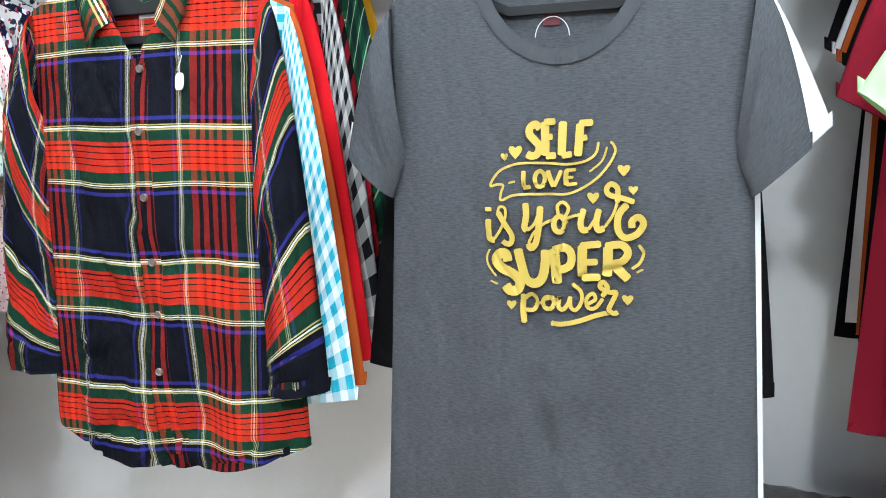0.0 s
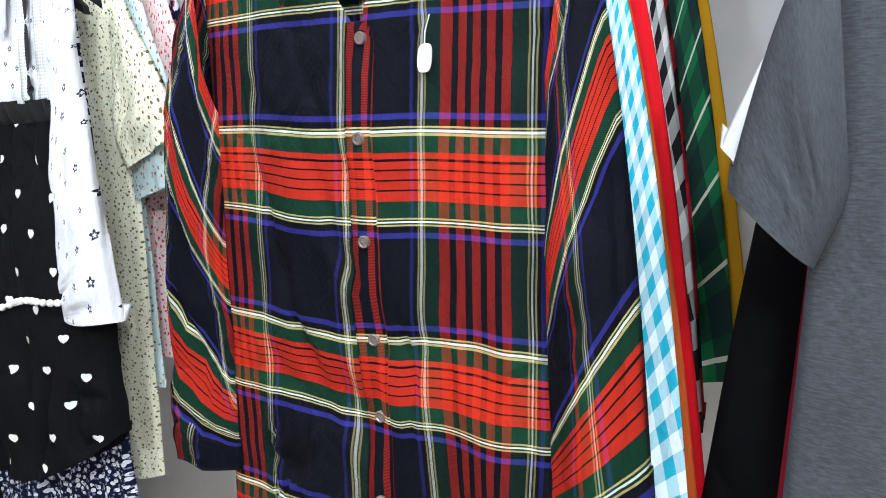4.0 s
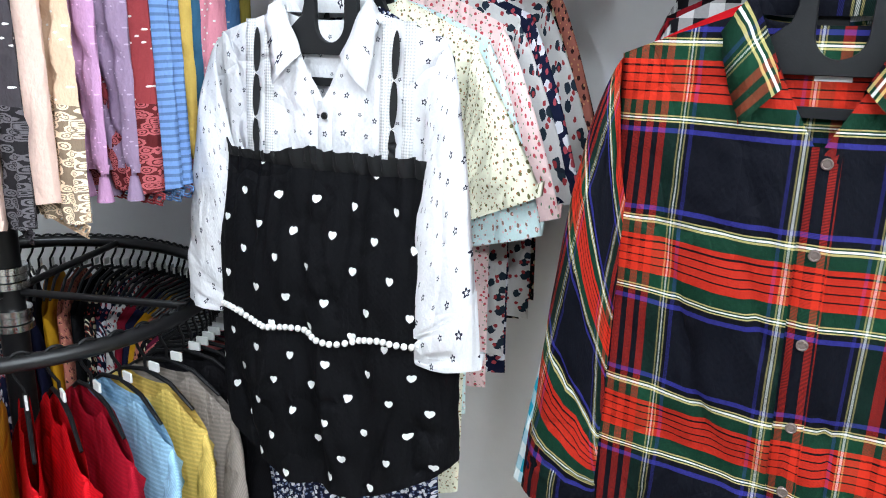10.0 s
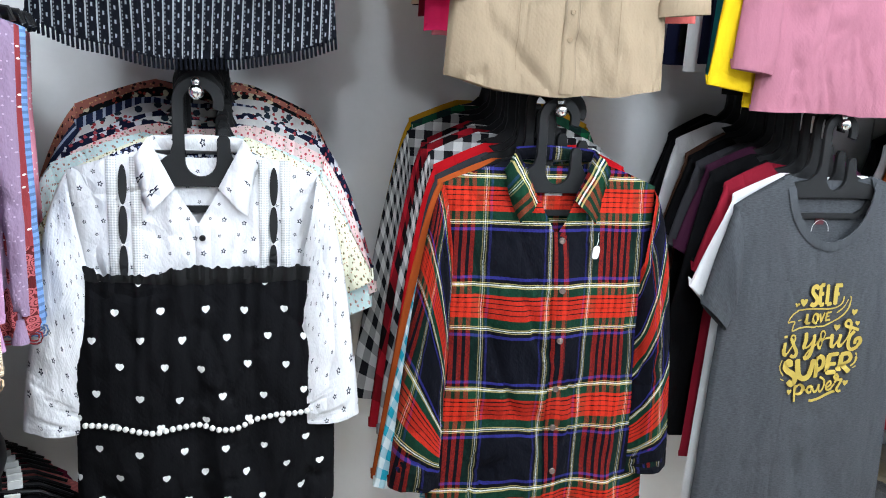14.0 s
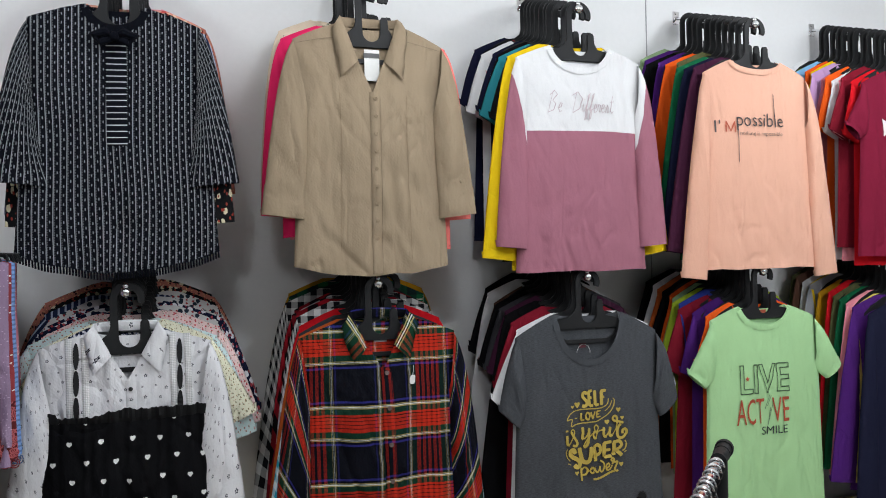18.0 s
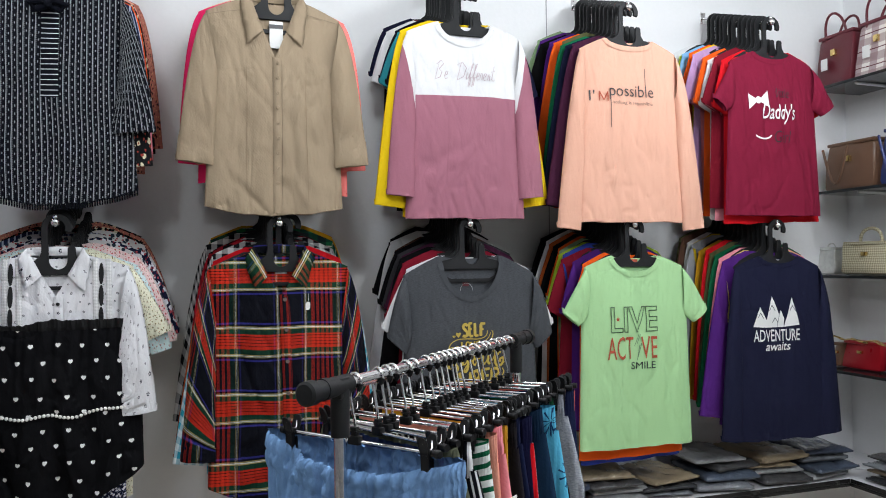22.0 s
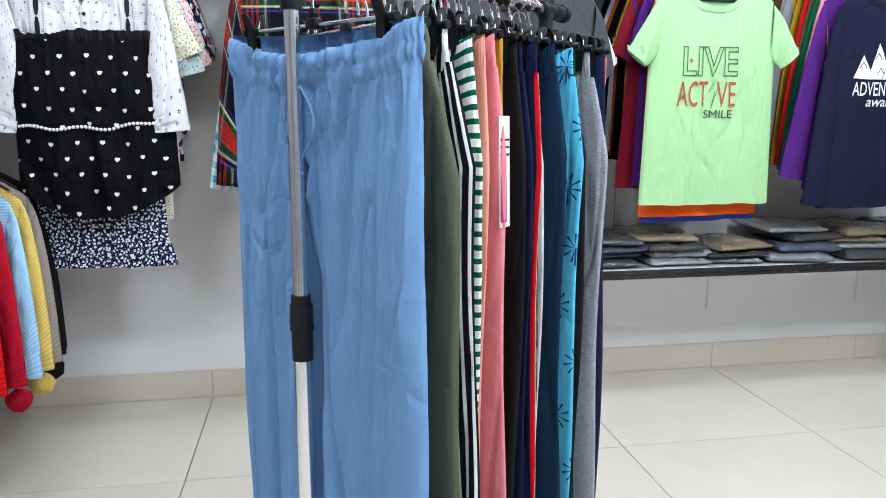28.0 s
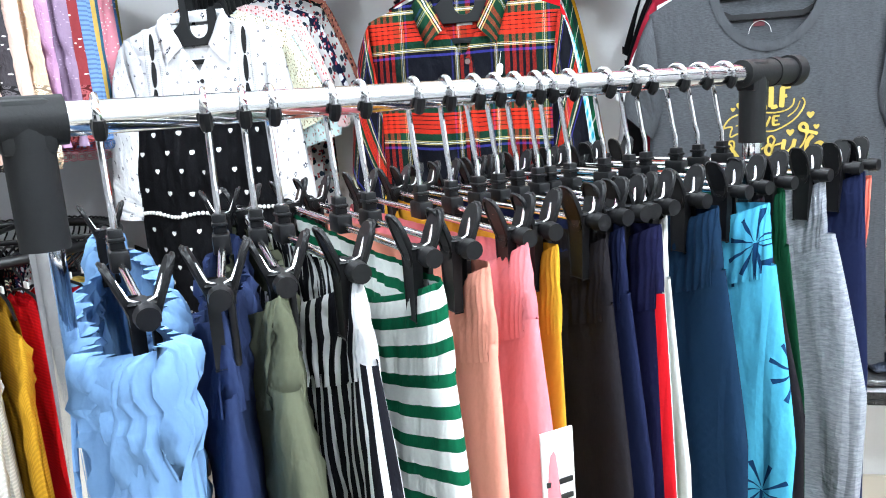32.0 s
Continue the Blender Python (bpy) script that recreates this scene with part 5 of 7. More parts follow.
# maroon tee
m = foremost(4, True)
F_MAROON = fabric("maroon_jersey", (0.19, 0.012, 0.035), crease=0.004, crumple=0.7)
cut = Cut(sh=0.185, chest=0.192, hem=0.215, length=0.615, top=-0.112, drop=0.045, nw=0.080, nf=0.030, depth=0.024, sleeve=0.118, spread=0.58, arm=0.082, cuff=0.036, seed=37.7, amp=0.008, tilt=0.7)
tee = upper("tee", cut, [F_MAROON], m, "maroon short-sleeved tee with white and black lettering", "tee", "printed tees on the hooks")
lettering(cut, "Daddy's", -0.060, -0.385, 0.085, -0.308, M_WHI, tee, 0.25, 0.008, "white script lettering")
lettering(cut, "little", 0.0, -0.285, 0.06, -0.250, M_IRON, tee, 0.2, -0.012, "black script lettering")
lettering(cut, "Girl", -0.01, -0.455, 0.06, -0.410, M_IRON, tee, 0.2, -0.012, "black script lettering")
blot(cut, [[(-0.075, -0.30), (-0.118, -0.275), (-0.118, -0.335)], [(-0.075, -0.30), (-0.036, -0.262), (-0.030, -0.325)], arc(-0.075, -0.298, 0.012, 0.014, 0, 330)], M_WHI, tee, "printed_bow")
brush(cut, [arc(-0.055, -0.42, 0.034, 0.022, 200, 340)], 0.006, M_WHI, tee, "printed_swash")

# ---------------------------------------------------------------- the clothes stacked behind on each hook
TEMPLATES = {}


def template(style, k):
    """Cuts for the stacked clothes: short, long or flutter sleeves, a few of each."""
    if (style, k) not in TEMPLATES:
        base = dict(nx=14, nz=14, seed=50.0 + 7 * k + len(style), amp=0.006, depth=0.011, back=0.008)
        if style == "short":
            c = Cut(sh=0.19 + 0.008 * k, chest=0.20, hem=0.21 + 0.006 * k, length=0.62 + 0.02 * k, top=-0.105, drop=0.05, nw=0.085, nf=0.05, sleeve=0.13, spread=0.24, arm=0.088, cuff=0.046, tilt=0.5, **base)
        elif style == "long":
            c = Cut(sh=0.192 + 0.006 * k, chest=0.198, hem=0.212, length=0.62 + 0.015 * k, top=-0.100, drop=0.048, nw=0.08, nf=0.06, sleeve=0.50, spread=0.07 + 0.03 * k, arm=0.09, cuff=0.052, **base)
        elif style == "slim":
            c = Cut(sh=0.192, chest=0.19, hem=0.20, length=0.57 + 0.012 * k, top=-0.095, drop=0.045, nw=0.075, nf=0.06, sleeve=0.40, spread=0.075, arm=0.085, cuff=0.045, **base)
        elif style == "wide":
            c = Cut(sh=0.215, chest=0.224, hem=0.252, length=0.80, top=-0.105, drop=0.05, nw=0.085, nf=0.05, sleeve=0.15, spread=0.42, arm=0.095, cuff=0.045, tilt=0.75, **base)
        elif style == "tucked":
            c = Cut(sh=0.175, chest=0.19, hem=0.205, length=0.675 + 0.022 * k, top=-0.105, drop=0.04, nw=0.085, nf=0.05, sleeve=0.09, spread=0.25, arm=0.080, cuff=0.038, **base)
        else:
            c = Cut(sh=0.20 + 0.01 * k, chest=0.192, hem=0.198, length=0.56 + 0.02 * k, top=-0.088, drop=0.055, nw=0.075, nf=0.08, vneck=True, sleeve=0.19, spread=0.28, arm=0.10, cuff=0.062, **base)
        TEMPLATES[style, k] = (c.body("body", M_PAPER), c.arm_mesh("sleeve", -1, M_PAPER), c.arm_mesh("sleeve", 1, M_PAPER))
    return TEMPLATES[style, k]


def dress(ob, mat):
    ob.material_slots[0].link = "OBJECT"
    ob.material_slots[0].material = mat


def stacked(style, k, mat, m, label, category, group):
    th = thing({"short": "tee", "wide": "tee", "tucked": "tee", "long": "long_sleeved_top", "slim": "long_sleeved_top", "flutter": "blouse"}[style], m, label, category, group)
    for name, me in zip(("body", "sleeve", "sleeve"), template(style, k)):
        dress(piece(name, me, th), mat)
    return th


WORDS = {}


def solid(name, r, g, b):
    m = fabric(name + "_jersey", rgb(r, g, b), crease=0.003)
    WORDS[m.name] = name.replace("_", " ")
    return m


def printed(name, pat, words):
    m = fabric(name, None, pat, crease=0.004)
    WORDS[m.name] = words
    return m


C = dict(black=solid("black", 15, 15, 17), charcoal=solid("charcoal", 58, 58, 62), white=solid("white", 225, 225, 226), red=solid("bright_red", 200, 24, 34), wine=solid("wine_red", 122, 24, 40), rust=solid("rust_orange", 176, 82, 36),
         orange=solid("orange", 232, 92, 30), coral=solid("coral", 244, 128, 122), pink=solid("pink", 240, 150, 165), hot=solid("hot_pink", 222, 40, 96), rose=solid("dusty_rose", 190, 110, 125), yellow=solid("yellow", 225, 190, 30),
         mustard=solid("mustard", 190, 140, 30), lemon=solid("pale_yellow", 235, 210, 110), lime=solid("lime", 180, 205, 60), green=solid("bottle_green", 16, 96, 62), sage=solid("sage_green", 140, 168, 125), olive=solid("olive", 88, 90, 58),
         teal=solid("teal", 40, 130, 140), sky=solid("sky_blue", 130, 185, 225), blue=solid("royal_blue", 48, 66, 150), navy=solid("dark_navy", 22, 25, 48), purple=solid("purple", 76, 34, 110), plum=solid("plum", 66, 30, 52), grey=solid("mid_grey", 140, 142, 146),
         brown=solid("brown", 92, 64, 52), cream=solid("cream", 232, 214, 190), lilac=solid("lilac", 190, 150, 195),
         aqua=printed("aqua_gingham", gingham(rgb(40, 165, 190), rgb(225, 238, 240), 0.022), "turquoise and white gingham"), bw=printed("black_white_check", gingham(rgb(30, 30, 34), rgb(220, 220, 218), 0.036), "black and white check"),
         rb=printed("red_black_check", gingham(rgb(24, 16, 18), rgb(178, 30, 44), 0.06), "red and black check"), gp=printed("green_check", bigcheck(rgb(30, 110, 70), rgb(30, 34, 44), rgb(220, 214, 200)), "green checked"),
         aquaf=printed("pale_aqua_floral", sprigs(rgb(204, 226, 226), [rgb(150, 120, 110), rgb(232, 190, 190)], 100, 0.17), "pale aqua floral"), pinkf=printed("pale_pink_floral", sprigs(rgb(238, 208, 206), [rgb(196, 80, 90), rgb(120, 140, 110)], 90, 0.18), "pale pink floral"), navyf=printed("navy_floral", sprigs(rgb(24, 28, 52), [rgb(220, 220, 226), rgb(170, 70, 80)], 46, 0.30), "navy floral"),
         greyf=printed("grey_floral", sprigs(rgb(206, 204, 202), [rgb(40, 52, 64), rgb(160, 60, 64)], 42, 0.25), "grey floral"), rosef=printed("terracotta_floral", sprigs(rgb(182, 112, 98), [rgb(64, 40, 40), rgb(222, 170, 120)], 70, 0.2), "terracotta floral"),
         blackf=printed("black_floral", sprigs(rgb(24, 24, 26), [rgb(210, 200, 170), rgb(150, 60, 50)], 48, 0.24), "black floral"), bluef=printed("blue_stripe", stripes(rgb(36, 44, 74), rgb(170, 180, 200), 0.016, 0.3), "navy striped"), peachf=printed("peach_floral", sprigs(rgb(238, 170, 150), [rgb(220, 90, 90), rgb(250, 220, 190)], 30, 0.3), "peach floral"))

STACKS = {
    (0, False): ("flutter", ["aquaf", "pinkf", "navyf", "greyf", "navyf", "greyf", "bluef", "greyf", "blackf", "rosef", "blackf"]),
    (1, False): ("long", ["aqua", "rust", "charcoal", "red", "bw", "rb", "bw", "rb", "bw", "gp", "mustard"]),
    (2, False): ("short", ["white>", "wine", "black", "black", "plum", "charcoal", "black", "brown", "white", "black", "black"]),
    (3, False): ("short", ["orange:", "blue:", "purple", "wine", "blue", "lime", "sage", "orange", "black", "rust", "white", "black"]),
    (4, False): ("long", ["purple", "lemon", "pink", "green", "olive", "red", "mustard", "grey", "yellow", "white", "brown", "olive"]),
    (0, True): ("slim", ["blackf", "bluef", "peachf", "pink", "orange", "blackf", "greyf", "peachf", "rosef", "pink"]),
    (1, True): ("slim", ["coral", "hot", "pink", "gp", "wine", "cream", "black", "cream"]),
    (2, True): ("short", ["yellow", "navy", "black", "teal", "black", "bluef", "navy", "white", "red", "black", "navy"]),
    (3, True): ("long", ["plum", "navy", "green", "olive", "orange", "navy", "purple", "black", "purple", "sage"]),
    (4, True): ("short", ["red", "wine", "pink", "white", "orange", "rose", "lilac", "yellow", "orange", "sky", "lime", "white"]),
}
rng = random.Random(4)
for (col, high), (style, names) in STACKS.items():
    step = 0.315 / len(names)
    for n, nm in enumerate(names):
        x, z = (col * PITCH - 0.01, HIGH) if high else (col * PITCH, LOW)
        y0 = 0.082 if (col, high) == (0, False) else 0.034
        y = FRONT_Y + y0 + n * step * (0.85 if y0 > 0.05 else 1.0)
        z += (y - FRONT_Y) * SLOPE
        st = style if rng.random() < 0.8 else rng.choice(("short", "long"))
        if col < 2:
            st = style
        if nm[-1] == ":":
            nm, st = nm[:-1], "tucked"
        if nm[-1] == ">":
            nm, st = nm[:-1], "wide"
        mm = pose(x + rng.uniform(-0.004, 0.004), y, z, 0, 0, rng.uniform(-3, 3))
        if (col, high, n) == (2, True, 0):
            st = "long"
        if (col, high, n) == (2, True, 1):
            mm = pose(x + 0.030, y, z, 0, 0, 2)
        if nm == "hot":
            mm = pose(x - 0.036, y, z, 0, 0, -2)
        if nm == "coral" and col == 1:
            mm = pose(x + 0.020, y, z, 0, 0, 2)
        if nm == "aqua":
            mm = pose(x + 0.028, y, z, 0, 0, 2)
        hang_hanger(mm)
        mat = C[nm]
        stacked(st, 3 if nm == "blue" and st == "tucked" else 2 if n == 0 else rng.randrange(3), mat, mm @ pose(rng.uniform(-0.012, 0.012), 0, rng.uniform(-0.008, 0.004), 0, rng.uniform(-1.5, 1.5), 0),
                WORDS[mat.name] + {"short": " short-sleeved tee", "wide": " short-sleeved tee", "tucked": " short-sleeved tee", "slim": " long-sleeved top", "long": " long-sleeved top", "flutter": " wide-sleeved blouse"}[st] + " on a wall arm",
                {"short": "tee", "wide": "tee", "tucked": "tee", "slim": "top", "long": "top", "flutter": "blouse"}[st], "stacked clothes on the wall hooks")

# ---------------------------------------------------------------- the trouser rail
RAIL_M = pose(0.520, -1.738, 0.0, 0, 0, 45.65)
RAIL_L, RAIL_Z, RAIL_R = 0.815, 1.178, 0.0098
rail = thing("garment_rail", RAIL_M, "chrome garment rail with black plastic joints, hung with trousers", "garment rail")
bm = bmesh.new()
rod(bm, (0.03, 0, RAIL_Z), (RAIL_L - 0.03, 0, RAIL_Z), RAIL_R, 28)
part("top_tube", bm, M_CHROME, rail)
for x, s in ((0.077, 1), (RAIL_L - 0.077, -1)):
    bm = bmesh.new()
    rod(bm, (x - s * 0.068, 0, RAIL_Z), (x + s * 0.020, 0, RAIL_Z), 0.0138, 22)
    rod(bm, (x - s * 0.030, 0, RAIL_Z), (x - s * 0.042, 0, RAIL_Z), 0.0150, 22)
    rod(bm, (x, 0, RAIL_Z + 0.004), (x, 0, RAIL_Z - 0.070), 0.0132, 22)
    box(bm, x - 0.014, -0.011, RAIL_Z - 0.018, x + 0.014, 0.011, RAIL_Z + 0.012, 0.004)
    part("corner_joint", bm, M_MATT, rail, "black plastic tee joint")
    bm = bmesh.new()
    rod(bm, (x - s * 0.062, 0, RAIL_Z), (x - s * 0.077, 0, RAIL_Z), 0.0165, 22)
    rod(bm, (x - s * 0.077, 0, RAIL_Z), (x - s * 0.080, 0, RAIL_Z), 0.0165, 22, 0.013)
    part("end_cap", bm, M_MATT, rail)
    bm = bmesh.new()
    rod(bm, (x, 0, 0.72), (x, 0, RAIL_Z - 0.06), 0.0092, 22)
    part("upper_post", bm, M_CHROME, rail)
    bm = bmesh.new()
    rod(bm, (x, 0, 0.075), (x, 0, 0.70), 0.0112, 22)
    part("lower_post", bm, M_CHROME, rail)
    bm = bmesh.new()
    rod(bm, (x, 0, 0.675), (x, 0, 0.715), 0.0135, 22)
    rod(bm, (x, 0, 0.715), (x, 0, 0.748), 0.0155, 22, 0.0145)
    rod(bm, (x, 0, 0.748), (x, 0, 0.760), 0.0125, 22)
    part("clamp_collar", bm, M_MATT, rail, "black plastic clamp collar")
    bm = bmesh.new()
    rod(bm, (x, -0.24, 0.075), (x, 0.24, 0.075), 0.011, 18)
    part("foot_tube", bm, M_CHROME, rail)
    for y in (-0.225, 0.225):
        bm = bmesh.new()
        rod(bm, (x, y, 0.066), (x, y, 0.045), 0.008, 12)
        box(bm, x - 0.011, y - 0.012, 0.022, x + 0.011, y + 0.012, 0.05, 0.004)
        rod(bm, (x - 0.016, y, 0.021), (x + 0.016, y, 0.021), 0.021, 18)
        part("castor", bm, M_BLACK, rail, "small black castor")
bm = bmesh.new()
rod(bm, (0.077, 0, 0.12), (RAIL_L - 0.077, 0, 0.12), 0.009, 18)
part("low_tube", bm, M_CHROME, rail)


def clip_hanger():
    """A chrome wire hook on a bar with two black sprung clips."""
    th = thing("clip_hanger", pose(0, 0, 0), "chrome trouser hanger with two black clips on a rail", "clip hanger", "clip hangers on the rail")
    bm = bmesh.new()
    r = RAIL_R + 0.0024
    around = lambda a, q=1.0: (0, q * r * math.cos(radians(a)), q * r * math.sin(radians(a)))
    tube(bm, [around(a) for a in range(205, -31, -15)] + [(0, 0.0085, -0.020), (0, 0.0035, -0.044), (0, 0.0008, -0.054), (0, 0, -0.076)], 0.0021, 8)
    part("hook", bm, M_CHROME, th)
    bm = bmesh.new()
    tube(bm, [around(188), around(204), around(222, 1.04), around(238, 1.1)], [0.0036, 0.0042, 0.0042, 0.0036], 8)
    part("hook_tip", bm, M_BLACK, th, "black rubber tip")
    bm = bmesh.new()
    box(bm, -0.0055, -0.010, -0.089, 0.0055, 0.010, -0.076, 0.0018)
    box(bm, -0.0042, -0.0048, -0.0765, 0.0042, 0.0048, -0.064, 0.0012)
    box(bm, -0.0048, -0.0065, -0.0715, 0.0048, 0.0065, -0.0690, 0.0008)
    part("bar_joint", bm, M_BLACK, th)
    bm = bmesh.new()
    rod(bm, (0, -0.140, -0.084), (0, 0.140, -0.084), 0.0024, 10)
    part("bar", bm, M_CHROME, th)
    for s in (-1, 1):
        y = s * 0.126
        bm = bmesh.new()
        for q in (-1, 1):
            # grip paddle with a raised rim above the pivot, tapered jaw under it
            edge = [(0.0082 * math.copysign(abs(math.cos(t)) ** 0.7, math.cos(t)), -0.0745 + 0.0130 * math.copysign(abs(math.sin(t)) ** 0.8, math.sin(t))) for t in (2 * math.pi * k / 18 for k in range(18))]
            lean = lambda z: q * (0.0035 + 0.0115 * max(0.0, (z + 0.086) / 0.030) ** 1.1)
            near, far = [[bm.verts.new((lean(z) + q * d, y + w * (1.0 if d else 0.96), z)) for w, z in edge] for d in (0.0, 0.0022)]
            for k in range(18):
                bm.faces.new((near[k], near[(k + 1) % 18], far[(k + 1) % 18], far[k]))
            bm.faces.new(near[::-1]), bm.faces.new(far)
            tube(bm, [(lean(z) + q * 0.0024, y + w * 0.9, z) for w, z in edge], 0.0011, 5, True)
            vs = box(bm, q * 0.0022, y - 0.0075, -0.121, q * 0.0056, y + 0.0075, -0.080, 0.0012)
            for v in vs:
                k = (v.co.z + 0.121) / 0.041
                v.co.y = y + (v.co.y - y) * (0.80 + 0.2 * k)
                v.co.x += q * 0.0016 * math.sin(k * math.pi)
        rod(bm, (-0.0065, y, -0.086), (0.0065, y, -0.086), 0.0056, 12)
        part("clip", bm, M_BLACK, th, "black plastic spring clip")
        bm = bmesh.new()
        rod(bm, (0, y - s * 0.008, -0.084), (0, y + s * 0.019, -0.084), 0.0046, 14)
        rod(bm, (0, y + s * 0.014, -0.084), (0, y + s * 0.021, -0.084), 0.0060, 14, 0.0052)
        part("end_knob", bm, M_BLACK, th)
        bm = bmesh.new()
        tube(bm, [(-0.0105, y, -0.070), (-0.006, y - 0.003, -0.079), (0, y - 0.003, -0.0815), (0.006, y - 0.003, -0.079), (0.0105, y, -0.070)], 0.0012, 6)
        part("spring", bm, M_CHROME, th)
    return th


def trousers(name, mat, band_mat, seed, label, half=0.165, length=0.95, m=None, gather=0.004, depth=0.0125, rough=1.0, fine=18, hips=None, crinkle=0.0):
    """Trousers hung by the waist: a ruched band and two legs; the width runs along y, the front faces -x."""
    th = thing(name, m, label, "trousers", "trousers on the rail")

    def width(t):
        wide = min(1.0, t * 5.5)
        return (half * 0.965 * (1 - wide) + (hips or half * 1.04) * wide) * (1 - 0.05 * t) + 0.004 * math.sin(t * 9 + seed)

    def surface(y, z, front):
        t = max(0.0, -z / length)
        w = width(t)
        q = max(-1.0, min(1.0, y / w))
        edge = max(0.0, 1 - q * q) ** 0.36
        n = noise.noise(Vector((y * 7 + seed * 3, z * 0.8, seed)))
        f = noise.noise(Vector((y * 23 + seed + 2 * n, z * 1.5, seed * 0.7 + (0 if front else 9))))
        g = noise.noise(Vector((y * 15 + z * 8, z * 12 - y * 6, seed + 4)))
        k = 1 - 2 * abs(noise.noise(Vector((y * 11 + seed * 5 + z * 1.5, z * 2.6, 8.1 + seed))))
        h = noise.noise(Vector((y * 34 + seed * 2 + 3 * n, z * 2.4, seed * 1.9)))
        gv = noise.noise(Vector((y * 12 + seed * 7 + 0.5 * f, z * 1.3, seed * 2.3)))
        gw = noise.noise(Vector((y * 26 + seed * 3 + z * 2.5 + n, z * 3.5, seed * 4.1 + (0 if front else 5))))
        groove = 0.0085 * math.exp(-abs(gv) / 0.06) * min(1.0, t * 5) + 0.0065 * min(1.0, gather / 0.006) * math.exp(-abs(gw) / 0.07) * max(0.0, 1 - t * 1.5)
        fold = rough * (-groove + 0.0055 * n + 0.0068 * f + 0.0014 * g - 0.0018 * k + 0.0022 * h) * min(1.0, 0.35 + t * 3)
        pleat = gather * 2.0 * (abs(math.sin(y * 120 + seed + 3.0 * noise.noise(Vector((y * 20, z * 6, seed))))) ** 0.7 - 0.75) * max(0.0, 1 - t * 2.6) * min(1.0, 0.3 + t * 9)
        if crinkle:
            near = max(0.0, 1 - t * 2.4)
            c1 = noise.noise(Vector((y * 30 + seed + 5 * n, z * 5.5 + 2 * f, seed * 3.1)))
            c2 = noise.noise(Vector((y * 21 + z * 17 + 2 * f, z * 9 - y * 6, seed * 5.3)))
            c3 = noise.noise(Vector((y * 13 - z * 21 + 2 * n, z * 14 + y * 9, seed * 6.7)))
            fold += crinkle * (math.exp(-abs(c1) / 0.08) * 2.3 * near - math.exp(-abs(c2) / 0.05) * 0.9 * (0.35 + 0.65 * near) * max(0.0, 0.3 + 1.6 * n) + math.exp(-abs(c3) / 0.045) * 0.55 * max(0.0, 0.25 + 1.6 * f))
        fold = max(-0.85 * depth, fold + pleat)
        x = depth * edge * (0.8 + 0.35 * min(1.0, t * 5)) + fold * edge
        if t > 0.2:
            r = min(1.0, (t - 0.2) / 0.12)
            x *= 1 - r * (0.9 if front else 0.7) * math.exp(-(y / 0.017) ** 2)
        x *= 1 - 0.8 * math.exp(-((abs(y) - 0.126) / 0.026) ** 2) * max(0.0, 1 + z / 0.09)
        sway = 0.010 * noise.noise(Vector((seed, z * 2.1, 1.0)))
        return (-x if front else x * 0.75) + sway

    def sag(y, z, front):
        return (0.034 if front else 0.008) * (1 - min(1.0, abs(y) / half) ** 2) * max(0.0, 1 + z / 0.3)

    def around(ny):
        """Distance round the cloth from the middle of the front to each point of half a ring."""
        wide, out, last = hips or half, [0.0], (depth, 0.0)
        for q in list(range(1, ny + 1)) + list(range(ny - 1, 0, -1)):
            back = len(out) > ny
            y = wide * math.sin(q / ny * math.pi / 2)
            p = (max(0.0, 1 - (y / wide) ** 2) ** 0.36 * depth * (-0.75 if back else 1.0), y)
            out.append(out[-1] + math.hypot(p[0] - last[0], p[1] - last[1]))
            last = p
        return out

    nb, vs, uv, fs = 320, [], [], []
    zs = (0.004, 0.0, -0.006, -0.014, -0.021, -0.027, -0.034, -0.041, -0.050)
    for jz, z in enumerate(zs):
        puff = (-0.002, 0.0008, 0.002, 0.0025, 0.0006, 0.0022, 0.0026, 0.0012, -0.001)[jz] * (1.6 if crinkle > 0.004 else 0.35)
        for i in range(nb):
            a = 2 * math.pi * i / nb
            front = math.sin(a) >= 0
            y = width(0.0) * 1.01 * math.cos(a)
            ru = min(gather, 0.005) * 0.4 * math.sin(i * 1.05 + 1.3 * math.sin(jz * 0.9 + i * 0.09)) + min(gather, 0.005) * 0.3 * math.sin(i * 0.21 + jz * 0.7) + crinkle * 0.9 * noise.noise(Vector((i * 0.19, jz * 0.55, seed))) + crinkle * 0.5 * noise.noise(Vector((i * 0.55, jz * 0.9, seed + 3)))
            x = surface(y, z, front) + (-1 if front else 1) * (puff + ru * abs(math.sin(a)) ** 0.3 + 0.001)
            vs.append((x, y, z - sag(y, z, front))), uv.append((y, z))
    for jz in range(len(zs) - 1):
        for i in range(nb):
            a, b = jz * nb + i, jz * nb + (i + 1) % nb
            fs.append((a, b, b + nb, a + nb))
    piece("waistband", mesh_of("waistband", vs, fs, band_mat, uv), th)
    nz, ny = 44 if fine < 20 else 120 if crinkle else 70, fine
    for s in (-1, 1):
        vs, uv, fs = [], [], []
        girth = around(ny)
        for j in range(nz + 1):
            t = (j / nz) ** 1.15
            z = -0.040 - t * (length - 0.040)
            w = width(-z / length)
            ring = [(q, True) for q in range(ny + 1)] + [(q, False) for q in range(ny - 1, 0, -1)]
            for at, (q, front) in enumerate(ring):
                y = s * w * math.sin(q / ny * math.pi / 2)
                x = surface(y, z, front)
                hem = 0.008 * noise.noise(Vector((y * 8, seed, s))) if j == nz else 0.0
                vs.append((x, y + s * 0.0008, z - sag(y, z, front) + hem)), uv.append((s * girth[at], z))
        n = 2 * ny
